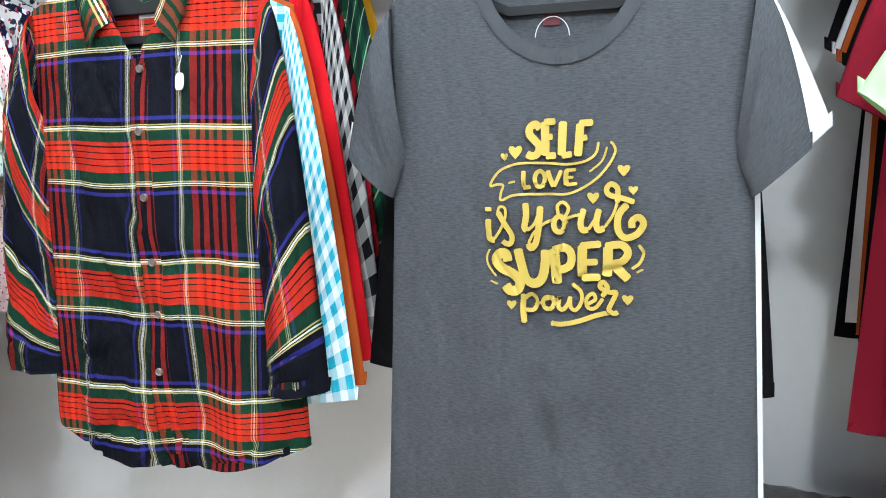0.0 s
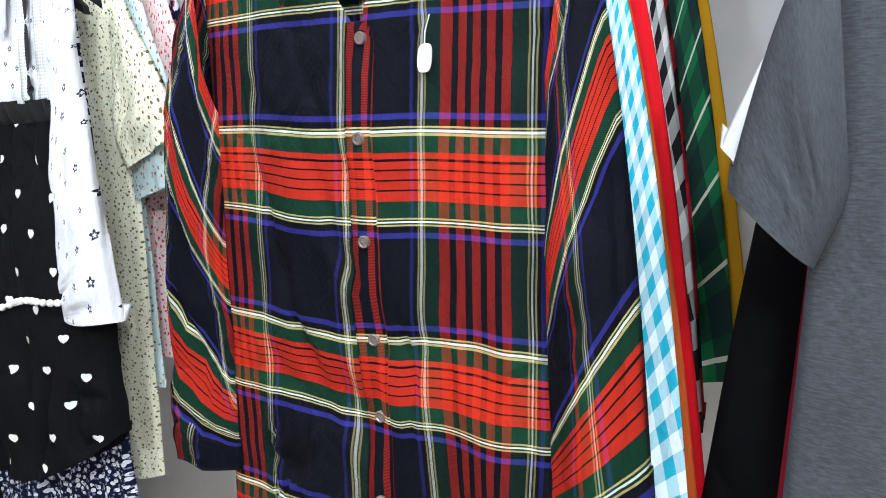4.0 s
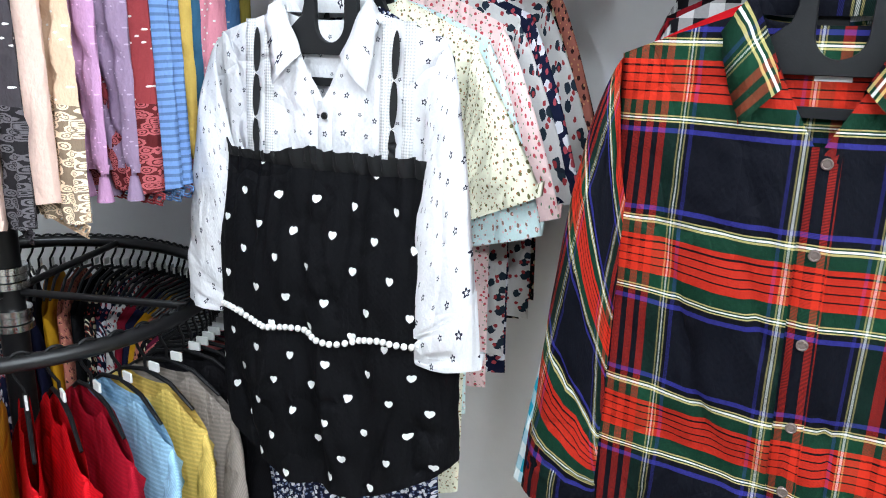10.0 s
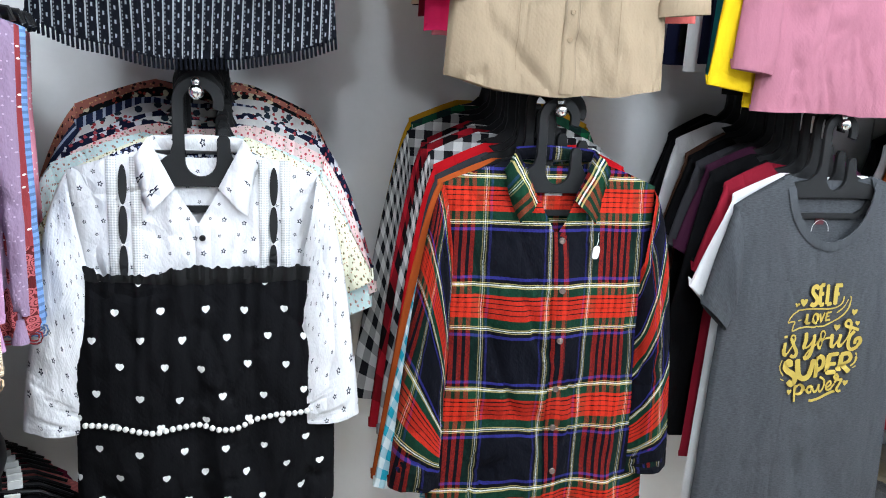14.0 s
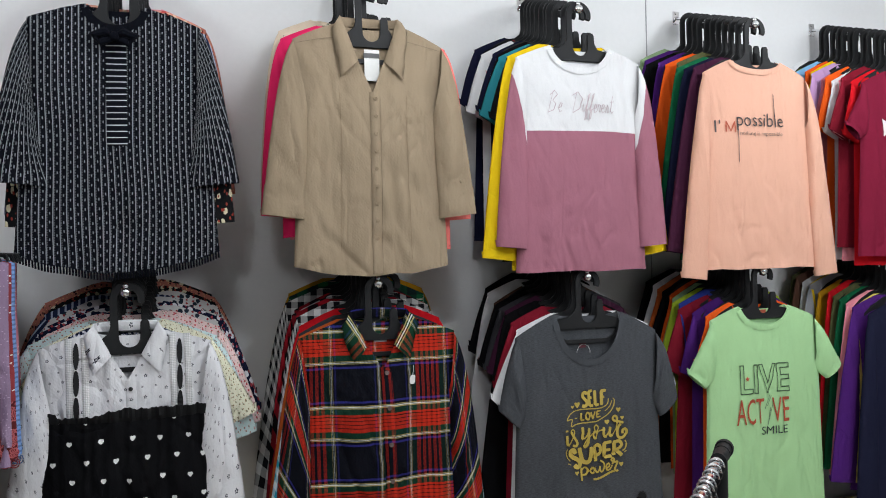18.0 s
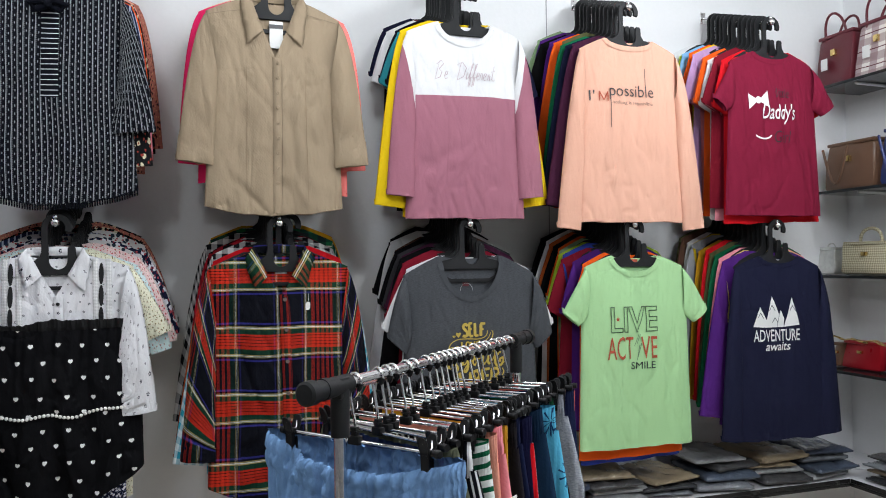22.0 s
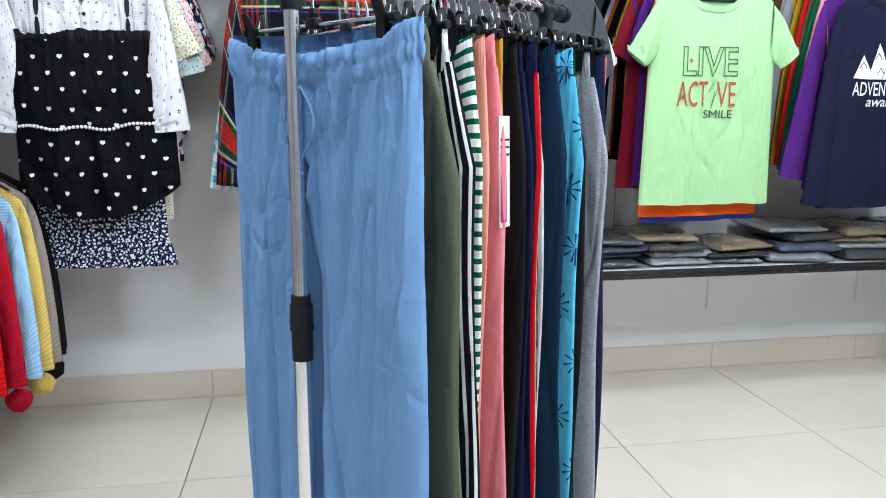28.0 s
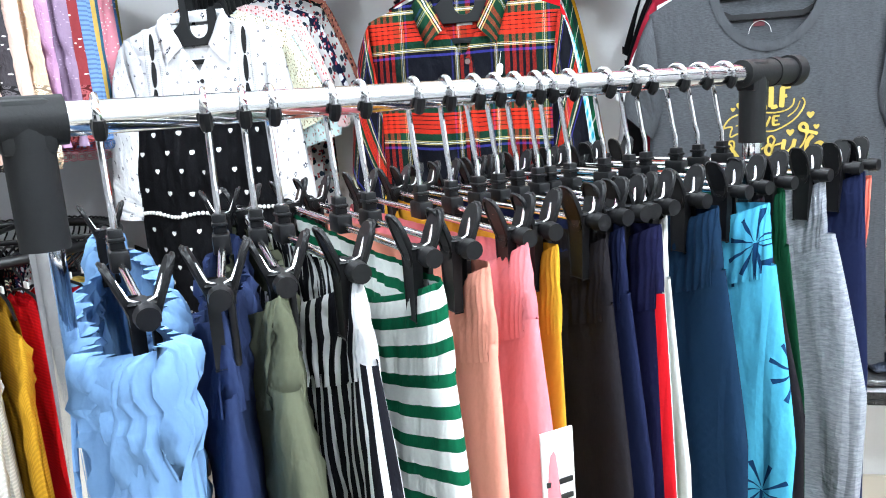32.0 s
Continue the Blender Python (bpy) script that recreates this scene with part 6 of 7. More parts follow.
        for j in range(nz):
            for i in range(n):
                a, b = j * n + i, j * n + (i + 1) % n
                q = (a, b, b + n, a + n)
                fs.append(q if s < 0 else q[::-1])
        piece("leg", mesh_of("leg", vs, fs, mat, uv), th)
    return th


def side_stripe(ground, a, b, at_u, w):
    def pat(tree, u, v):
        d = (u.absolute() - at_u).absolute()
        return mix(tree, d < w * 0.5, mix(tree, d < w, ground, a), b)
    return pat


CH = lambda nm, *c: fabric(nm, rgb(*c), crease=0.0035, grain=0.1)
RAIL_CLOTH = [
    ("light_blue_trousers", fabric("chambray_blue", rgb(114, 151, 194), crease=0.0036, grain=0.1, crumple=4.0, ruche=(0.011, 0.24, 0.22)), "light blue crinkled cotton trousers with an elastic waist", 0.0065),
    ("blue_jeans", CH("indigo_blue", 50, 62, 98), "dark blue soft cotton trousers", 0.003),
    ("olive_trousers", CH("olive_twill", 92, 95, 78), "crumpled olive green twill trousers", 0.0015),
    ("striped_trousers", fabric("fine_black_stripe", None, stripes(rgb(24, 24, 30), rgb(226, 226, 228), 0.012, 0.36), crease=0.005), "black trousers with fine white stripes", 0.002),
    ("striped_trousers", fabric("green_white_stripe", None, stripes(rgb(236, 238, 234), rgb(16, 92, 62), 0.018, 0.42, True), crease=0.004), "white trousers with bottle green cross stripes", 0.002),
    ("peach_trousers", CH("peach_fleece", 236, 160, 140), "soft peach jogging trousers", 0.0015),
    ("pink_trousers", CH("pink_fleece", 222, 134, 142), "dusty pink jogging trousers with a paper label", 0.0015),
    ("mustard_trousers", CH("mustard_fleece", 206, 156, 48), "mustard yellow jogging trousers", 0.0015),
    ("black_trousers", CH("black_fleece", 32, 30, 34), "plain black jogging trousers", 0.0015),
    ("navy_trousers", CH("navy_twill", 27, 34, 64), "plain navy blue twill trousers", 0.0015),
    ("side_striped_trousers", fabric("navy_red_side_stripe", None, side_stripe(rgb(28, 30, 62), rgb(196, 24, 34), rgb(232, 232, 230), 0.187, 0.017), crease=0.004), "navy trousers with red and white side stripes", 0.0015),
    ("camouflage_trousers", fabric("camouflage", None, camo, crease=0.004), "green camouflage print trousers", 0.0015),
    ("white_trousers", CH("white_fleece", 226, 226, 224), "plain white jogging trousers", 0.0015),
    ("teal_trousers", CH("petrol_blue", 22, 44, 68), "petrol blue trousers with an elastic waist", 0.003),
    ("palm_print_trousers", fabric("palm_print", None, palms, crease=0.005), "sky blue trousers printed with dark palms", 0.003),
    ("black_trousers", CH("black_fleece", 32, 30, 34), "plain black jogging trousers", 0.0015),
    ("green_trousers", CH("forest_green", 20, 70, 46), "dark green jogging trousers", 0.0015),
    ("grey_trousers", fabric("light_grey_marl", None, heather(rgb(130, 134, 142), rgb(178, 182, 190)), crease=0.006), "light grey marl jogging trousers", 0.002),
    ("navy_trousers", CH("navy_twill", 27, 34, 64), "plain navy blue twill trousers", 0.0015),
    ("coral_trousers", CH("coral_fleece", 238, 122, 104), "bright coral jogging trousers", 0.0015),
]
# where each hanger sits on the rail, how far its near end swings along it, half the waist, half the hips, half the thickness
HANGS = [(0.1135, 0.094, 0.184, 0.186, 0.030), (0.175, 0.126, 0.140, 0.150, 0.020), (0.199, 0.157, 0.152, 0.196, 0.020), (0.217, 0.195, 0.142, 0.190, 0.019), (0.259, 0.238, 0.160, 0.180, 0.018), (0.2825, 0.264, 0.160, 0.164, 0.014), (0.326, 0.304, 0.150, 0.166, 0.018),
         (0.354, 0.325, 0.150, 0.160, 0.010), (0.380, 0.364, 0.152, 0.170, 0.017), (0.400, 0.385, 0.150, 0.162, 0.010), (0.420, 0.402, 0.160, 0.176, 0.012), (0.442, 0.413, 0.146, 0.176, 0.010), (0.455, 0.431, 0.144, 0.162, 0.010),
         (0.478, 0.464, 0.160, 0.176, 0.019), (0.520, 0.512, 0.162, 0.192, 0.017), (0.552, 0.538, 0.150, 0.186, 0.013), (0.574, 0.570, 0.148, 0.158, 0.010), (0.617, 0.621, 0.144, 0.176, 0.017), (0.650, 0.672, 0.150, 0.158, 0.017), (0.688, 0.698, 0.150, 0.150, 0.012)]
proto = clip_hanger()
rr = random.Random(9)
for k, (nm, mat, label, gat) in enumerate(RAIL_CLOTH):
    x, end, half, hips, thick = HANGS[k]
    hm = RAIL_M @ pose(x, 0, RAIL_Z, 0, 0, math.degrees(math.asin((end - x) / 0.15)))
    if k == 0:
        proto.matrix_basis = hm
    else:
        copy_thing(proto, hm)
    pm = hm @ pose(0, 0.0 if k else -0.004, -0.093 if k else -0.089, rr.uniform(-1.5, 1.5) if k else 0, 0, 0)
    tr = trousers(nm, mat, mat, 3.0 + 1.7 * k, label, half, 0.96 if k == 0 else rr.uniform(0.86, 0.98), pm, gat, thick, 2.5 if k == 0 else 1.05, 84 if k == 0 else 26, hips, 0.0047 if k == 0 else 0.004 if k < 3 else 0.0)
    if k == 0:
        # drawstring hanging in two loops from the front of the waistband, and slanted pocket seams
        bm = bmesh.new()
        for side, fall in ((-1, 0.085), (1, 0.105)):
            tube(bm, [(-0.036 - 0.004 * math.sin(math.pi * q / 12), -0.012 + side * 0.030 * math.sin(math.pi * q / 12), -0.070 - fall * q / 12) for q in range(13)], 0.0017, 6)
        part("drawstring", bm, mat, tr, "thin matching drawstring")
    if nm == "pink_trousers":
        bm = bmesh.new()
        box(bm, -0.011, -half - 0.0135, -0.255, 0.011, -half - 0.012, -0.105)
        card = part("paper_label", bm, M_PAPER, tr, "white card label with magenta print", smooth=False)
        bm = bmesh.new()
        box(bm, -0.009, -half - 0.0147, -0.248, 0.003, -half - 0.0138, -0.185)
        part("label_block", bm, plain("magenta_print", rgb(170, 30, 100), 0.5), card, smooth=False)
        bm = bmesh.new()
        for q in range(3):
            box(bm, -0.009, -half - 0.0147, -0.135 - q * 0.010, 0.009, -half - 0.0138, -0.138 - q * 0.010)
        part("label_bars", bm, M_IRON, card, smooth=False)

# ---------------------------------------------------------------- the two-tier round rack
RX, RY, RR = -0.65, -0.48, 0.354
TIER_LOW, TIER_HIGH = 0.89, 1.62
rack = thing("round_rack", pose(RX, RY, 0), "black two-tier round clothes rack on a steel pole", "round rack")
for z in (TIER_LOW, TIER_HIGH):
    bm = bmesh.new()
    tube(bm, [(RR * math.cos(a), RR * math.sin(a), z) for a in (2 * math.pi * k / 64 for k in range(64))], 0.0125, 12, True)
    part("ring", bm, M_IRON, rack)
    for k in range(4):
        a = radians(20 + 90 * k)
        bm = bmesh.new()
        rod(bm, (0.025 * math.cos(a), 0.025 * math.sin(a), z), (RR * math.cos(a), RR * math.sin(a), z), 0.007, 12)
        part("spoke", bm, M_IRON, rack)
bm = bmesh.new()
rod(bm, (0, 0, 0.03), (0, 0, 1.72), 0.024, 24)
part("pole", bm, M_IRON, rack)
for z in (TIER_LOW + 0.03, TIER_LOW - 0.05, TIER_HIGH):
    bm = bmesh.new()
    for q in range(3):
        rod(bm, (0, 0, z + q * 0.014 - 0.02), (0, 0, z + q * 0.014 - 0.008), 0.034 - 0.003 * (q % 2), 24)
    part("collar_ring", bm, M_STEEL, rack, "ridged steel collar")
bm = bmesh.new()
rod(bm, (0, 0, 0.0), (0, 0, 0.03), 0.26, 40, 0.24)
part("base", bm, M_IRON, rack)


def wire_hanger():
    """A thin black hanger with a white size tag."""
    th = thing("wire_hanger", pose(0, 0, 0), "thin black hanger with a white size tag on a round rack", "hanger", "hangers on the round rack")
    bm = bmesh.new()
    tube(bm, [(0, 0.0165 * math.cos(radians(a)), 0.0165 * math.sin(radians(a))) for a in range(-40, 200, 20)] + [(0, -0.010, -0.022), (0, 0, -0.040), (0, 0, -0.062)], 0.0026, 7)
    part("hook", bm, M_BLACK, th)
    bm = bmesh.new()
    tube(bm, [(-0.105, 0, -0.104), (-0.055, 0, -0.072), (0, 0, -0.062), (0.055, 0, -0.072), (0.105, 0, -0.104)], [0.0028, 0.0036, 0.0040, 0.0036, 0.0028], 7)
    part("arm_bar", bm, M_BLACK, th)
    bm = bmesh.new()
    box(bm, 0.010, -0.002, -0.060, 0.032, 0.002, -0.045, 0.0008)
    part("size_tag", bm, M_PAPER, th, smooth=False)
    return th


def knit(name, colour):
    def pat(tree, u, v):
        # ribs are colour only: shaded furrows painted as dimmer stripes of the yarn
        return mix(tree, ((v + 9 + (u * 90.0).op("SINE") * 0.0006) / 0.0075).fract() < 0.55, rgb(*colour), tuple(c * 0.82 for c in rgb(*colour)))
    return fabric(name + "_rib_knit", None, pat, crease=0.004)


KN = {n: knit(n, c) for n, c in dict(scarlet=(226, 24, 36), crimson=(178, 24, 46), skyblue=(168, 214, 244), straw=(230, 198, 108), taupe=(156, 146, 138), ink_black=(26, 25, 28), ochre=(196, 146, 40), ivory=(230, 226, 218), salmon=(226, 130, 130), plum_red=(104, 30, 56)).items()}
top_cut = Cut(sh=0.134, chest=0.134, hem=0.138, length=0.48, top=-0.072, drop=0.060, nw=0.05, nf=0.03, depth=0.019, sleeve=0.40, spread=0.05, arm=0.075, cuff=0.038, seed=81.0, amp=0.013, nx=20, nz=22, back=0.017)
TOP_MESH = (top_cut.body("body", M_PAPER), top_cut.arm_mesh("sleeve", -1, M_PAPER), top_cut.arm_mesh("sleeve", 1, M_PAPER))
DARK = [C["blackf"], C["navyf"], C["greyf"], C["wine"], C["navy"], C["mustard"], C["rosef"], C["black"]]
order = ["salmon", "plum_red", "salmon", "ink_black", "ink_black", "taupe", "straw", "skyblue", "crimson", "scarlet", "scarlet", "ochre", "ivory", "ink_black", "crimson", "taupe"]
wh = wire_hanger()
for k in range(50):
    a = 41.5 - k * 7.2
    mm = pose(RX + RR * math.cos(radians(a)), RY + RR * math.sin(radians(a)), TIER_LOW + 0.0, 0, 0, a)
    if k == 0:
        wh.matrix_basis = mm
    else:
        copy_thing(wh, mm)
    nm = order[k % len(order)]
    printed_top = 24 <= k < 49
    cloth = DARK[k % len(DARK)] if printed_top else KN[nm]
    words = WORDS[cloth.name] + " hanging top" if printed_top else nm.replace("_", " ") + " ribbed knit top"
    th = thing("hanging_top" if printed_top else "knit_top", mm, words + " on a round rack", "top" if printed_top else "knit top", "tops on the round rack")
    for name, me in zip(("body", "sleeve", "sleeve"), TOP_MESH):
        dress(piece(name, me, th), cloth)
    if k > 40 or k < 4 or 20 < k < 41:
        copy_thing(wh, pose(RX + RR * math.cos(radians(a - 3.4)), RY + RR * math.sin(radians(a - 3.4)), TIER_LOW, 0, 0, a - 5.0))
    if k % 2 == 0 and not printed_top:
        for s in (-1, 1):
            bm = bmesh.new()
            bmesh.ops.create_icosphere(bm, subdivisions=2, radius=0.033)
            for v in bm.verts:
                v.co *= 1 + 0.22 * noise.noise(v.co * 90 + Vector((k, s, 0)))
                v.co += Vector((s * 0.02 + 0.12, 0.004 * s, -0.61 - 0.03 * s))
            part("pompom", bm, KN[nm], th, "fluffy pompom on the hem tie")

# scarves on the upper ring
SC = {}
for n, c, kind in (("magenta", (206, 30, 112), 0), ("charcoal_sequin", (70, 66, 70), 4), ("blush", (232, 200, 186), 0), ("beige_lace", (226, 196, 166), 4), ("lavender", (196, 150, 188), 5), ("dark_lilac", (150, 128, 154), 5), ("brick_sequin", (150, 62, 66), 4),
                   ("dusty_red", (204, 118, 126), 0), ("pleated_blue", (124, 160, 214), 3), ("golden", (216, 182, 96), 0), ("steel_teal", (62, 108, 138), 0), ("rose_pink", (232, 150, 166), 4), ("denim_scarf", (96, 142, 196), 4), ("olive_yellow", (176, 160, 74), 0)):
    pat = None
    if kind == 4:
        # lace openings: the cloth's colour dimmed to paint shade between the cords
        pat = lace_end(rgb(*c), rgb(*[min(255, v + 34) for v in c]), tuple(v * 0.38 for v in rgb(*c)))
    elif kind == 5:
        pat = sequins(rgb(*c), rgb(*[min(255, v + 40) for v in c]))
    elif kind == 3:
        # the shade in the pleats is painted as darker cross stripes
        pat = stripes(rgb(*c), tuple(v * 0.6 for v in rgb(*c)), 0.010, 0.4, True)
    SC[n] = fabric(n + "_scarf_cloth", rgb(*c), pat, crease=0.008)
scarf_cuts = [Cut(sh=0.070, chest=0.068, hem=0.070 + 0.008 * k, length=0.405 + 0.03 * k, top=-0.055, drop=0.018, nw=0.012, nf=0.004, depth=0.016, seed=90.0 + 5 * k, amp=0.022, nx=40, nz=28, gather=0.0065, back=0.012) for k in range(3)]
SCARF_MESH = [c.body("cloth", M_PAPER) for c in scarf_cuts]
seq = ["olive_yellow", "olive_yellow", "olive_yellow", "denim_scarf", "denim_scarf", "denim_scarf", "rose_pink", "rose_pink", "steel_teal", "golden", "pleated_blue", "pleated_blue", "brick_sequin", "dark_lilac", "lavender", "beige_lace", "blush", "charcoal_sequin", "blush", "magenta", "blush", "lavender", "pleated_blue", "golden", "dusty_red", "charcoal_sequin", "magenta"]
sh_me = bpy.data.meshes.new("hanger")
bm = bmesh.new()
tube(bm, [(0, 0.0165 * math.cos(radians(a)), 0.0165 * math.sin(radians(a))) for a in range(-40, 200, 20)] + [(0, -0.008, -0.022), (0, 0, -0.036), (0, 0, -0.05)], 0.003, 7)
tube(bm, [(-0.085, 0, -0.070), (-0.08, 0, -0.055), (0, 0, -0.050), (0.08, 0, -0.055), (0.085, 0, -0.070)], 0.004, 7)
bm.to_mesh(sh_me)
bm.free()
sh_me.materials.append(M_BLACK)
rs = random.Random(3)
for k in range(68):
    a = 51.9 - (k * 4.6 if k < 32 else 147.2 + (k - 32) * 5.91)
    mm = pose(RX + RR * math.cos(radians(a)), RY + RR * math.sin(radians(a)), TIER_HIGH, 0, 0, a + rs.uniform(-2, 2))
    ob = new("hanger", sh_me)
    ob.matrix_basis = mm
    tagged(ob, "thin black scarf hanger on a round rack", "hanger", "scarf hangers on the round rack")
    nm = seq[k % len(seq)]
    j = rs.randrange(3)
    th = thing("scarf", mm @ pose(rs.uniform(-0.02, 0.02), 0, 0), nm.replace("_", " ") + " folded scarf hung on the upper ring", "scarf", "scarves on the round rack")
    dress(piece("cloth", SCARF_MESH[j], th), SC[nm])
    if k < 37 and nm in ("pleated_blue", "beige_lace", "charcoal_sequin", "brick_sequin", "rose_pink"):
        c = scarf_cuts[j]
        bm = bmesh.new()
        for q in range(9):
            x = -c.hem + 2 * c.hem * (q + 0.5) / 9
            z = c.top - c.length - 0.012
            for ring_r, dz in ((0.0105, 0), (0.006, 0), (0.009, 0.022)):
                tube(bm, [(x + ring_r * math.cos(t), -0.004 + 0.003 * math.sin(3 * t), z + dz + ring_r * math.sin(t)) for t in (2 * math.pi * w / 10 for w in range(10))], 0.0014, 4, True)
        part("lace_edge", bm, SC[nm], th, "looped lace edging")
    elif k < 37 and nm in ("lavender", "dark_lilac"):
        c = scarf_cuts[j]
        for q in (-0.8, 0.0, 0.8):
            bm = bmesh.new()
            x, z = q * c.hem, c.top - c.length
            rod(bm, (x, 0, z + 0.004), (x, 0, z - 0.006), 0.004, 8)
            rod(bm, (x, 0, z - 0.006), (x, 0, z - 0.040), 0.006, 10, 0.012)
            part("tassel", bm, SC[nm], th)

# ---------------------------------------------------------------- folded jeans in clear bags on the shelf
def denim(name, c):
    m, tree, bsdf = base_material(name)
    col, co = shade(tree, rgb(*c), 0.35, 240.0, 14.0)
    tree.links.new(col, bsdf.inputs["Base Color"])
    bsdf.inputs["Roughness"].default_value = 0.7
    bsdf.inputs["Coat Weight"].default_value = 1.0
    bsdf.inputs["Coat Roughness"].default_value = 0.1
    bump(tree, bsdf, noise_of(tree, co, 22.0, 5.0, 0.65), 1.0, 0.02)
    return m


DENIM = [denim("bagged_denim", c) for c in ((70, 82, 100), (36, 38, 44), (110, 114, 120), (150, 134, 108), (54, 64, 84), (160, 162, 164), (66, 66, 68))]
rp = random.Random(12)


def folded_pair(x, y, z, w, d, h, turn, mat):
    """One folded, bagged pair of jeans with a soft rounded fold."""
    bm = bmesh.new()
    nx, ny = 20, 14
    rows = {}
    for side in (0, 1):
        for i in range(nx + 1):
            for j in range(ny + 1):
                u, v = 2 * i / nx - 1, 2 * j / ny - 1
                edge = (1 - abs(u) ** 6) * (1 - abs(v) ** 5)
                zz = h * 0.5 + (0.5 if side else -0.5) * h * (0.3 + 0.7 * edge ** 0.3)
                if side:
                    zz += 0.012 * noise.noise(Vector((u * 2.2 + x * 9, v * 2.2, z * 31 + turn))) * edge
                    zz += 0.006 * noise.noise(Vector((u * 7 + x * 9, v * 7, z * 31)))
                ww = 1 + 0.03 * noise.noise(Vector((v * 3, x * 7, z * 9)))
                rows[side, i, j] = bm.verts.new((u * w / 2 * ww, v * d / 2 + 0.004 * noise.noise(Vector((u * 4, z * 20, x))), zz))
    for side in (0, 1):
        for i in range(nx):
            for j in range(ny):
                q = [rows[side, i, j], rows[side, i + 1, j], rows[side, i + 1, j + 1], rows[side, i, j + 1]]
                bm.faces.new(q if side else q[::-1])
    for i in range(nx):
        bm.faces.new((rows[0, i, 0], rows[0, i + 1, 0], rows[1, i + 1, 0], rows[1, i, 0]))
        bm.faces.new((rows[0, i + 1, ny], rows[0, i, ny], rows[1, i, ny], rows[1, i + 1, ny]))
    for j in range(ny):
        bm.faces.new((rows[0, 0, j + 1], rows[0, 0, j], rows[1, 0, j], rows[1, 0, j + 1]))
        bm.faces.new((rows[0, nx, j], rows[0, nx, j + 1], rows[1, nx, j + 1], rows[1, nx, j]))
    me = bpy.data.meshes.new("folded_jeans")
    bm.to_mesh(me)
    bm.free()
    me.materials.append(mat)
    me.polygons.foreach_set("use_smooth", [True] * len(me.polygons))
    ob = new("folded_jeans", me)
    ob.matrix_basis = pose(x, y, z, 0, 0, turn)
    tagged(ob, "folded pair of jeans in a clear plastic bag on the shelf", "folded jeans", "folded jeans on the shelf")


for x, n in ((1.36, 2), (1.56, 4), (1.80, 4), (2.03, 3), (2.27, 4), (2.51, 4), (2.74, 4)):
    z = SH + 0.001
    for k in range(n):
        h = rp.uniform(0.022, 0.036)
        folded_pair(x + rp.uniform(-0.03, 0.03), -0.185 + rp.uniform(-0.03, 0.01), z, rp.uniform(0.20, 0.23), rp.uniform(0.25, 0.29), h, rp.uniform(-12, 12), rp.choice(DENIM))
        z += h * 0.94
for y, n in ((-0.50, 4), (-0.76, 5), (-1.02, 4), (-1.28, 5)):
    z = SH + 0.001
    for k in range(n):
        h = rp.uniform(0.018, 0.028)
        folded_pair(3.0 + rp.uniform(-0.02, 0.01), y + rp.uniform(-0.01, 0.01), z, rp.uniform(0.28, 0.32), rp.uniform(0.21, 0.24), h, rp.uniform(-6, 6), rp.choice(DENIM))
        z += h + 0.003

# ---------------------------------------------------------------- bag shelves on the side wall
M_GLASSY = plain("dark_tinted_shelf", (0.02, 0.022, 0.024), 0.12, grain=0.1)
SHELVES = (2.085, 1.635, 1.275, 0.875)
for z in SHELVES:
    th = thing("wall_shelf", pose(X1, -1.5, z), "dark glossy shelf on brackets on the side wall", "shelf", "bag shelves")
    bm = bmesh.new()
    box(bm, -0.26, -1.45, -0.012, -0.001, 1.42, 0.0, 0.0015)
    part("board", bm, M_GLASSY, th, smooth=False)
    for y in (1.22, 0.55, -0.2, -0.95):
        bm = bmesh.new()
        tube(bm, [(-0.23, y, -0.0155), (-0.05, y, -0.020), (-0.006, y, -0.085)], 0.006, 8)
        box(bm, -0.006, y - 0.008, -0.10, -0.001, y + 0.008, -0.0125)
        part("bracket", bm, M_WALL, th)
for y in (-0.28, -0.95, -1.7, -2.45):
    bm = bmesh.new()
    box(bm, -0.0105, -0.011, 0.55, -0.0072, 0.011, 2.35, 0.001)
    th = thing("shelf_rail", pose(X1 + 0.0065, y, 0), "white slotted wall rail for shelf brackets", "wall rail", "slotted rails")
    part("channel", bm, M_WALL, th, smooth=False)


def leather(name, c, rough=0.38, relief=0.0012, pat=None):
    if pat:
        return fabric(name, None, pat, rough=0.5, crease=0.002, solid_body=True)
    return plain(name, rgb(*c), rough, grain=0.22, relief=relief, fine=260.0)


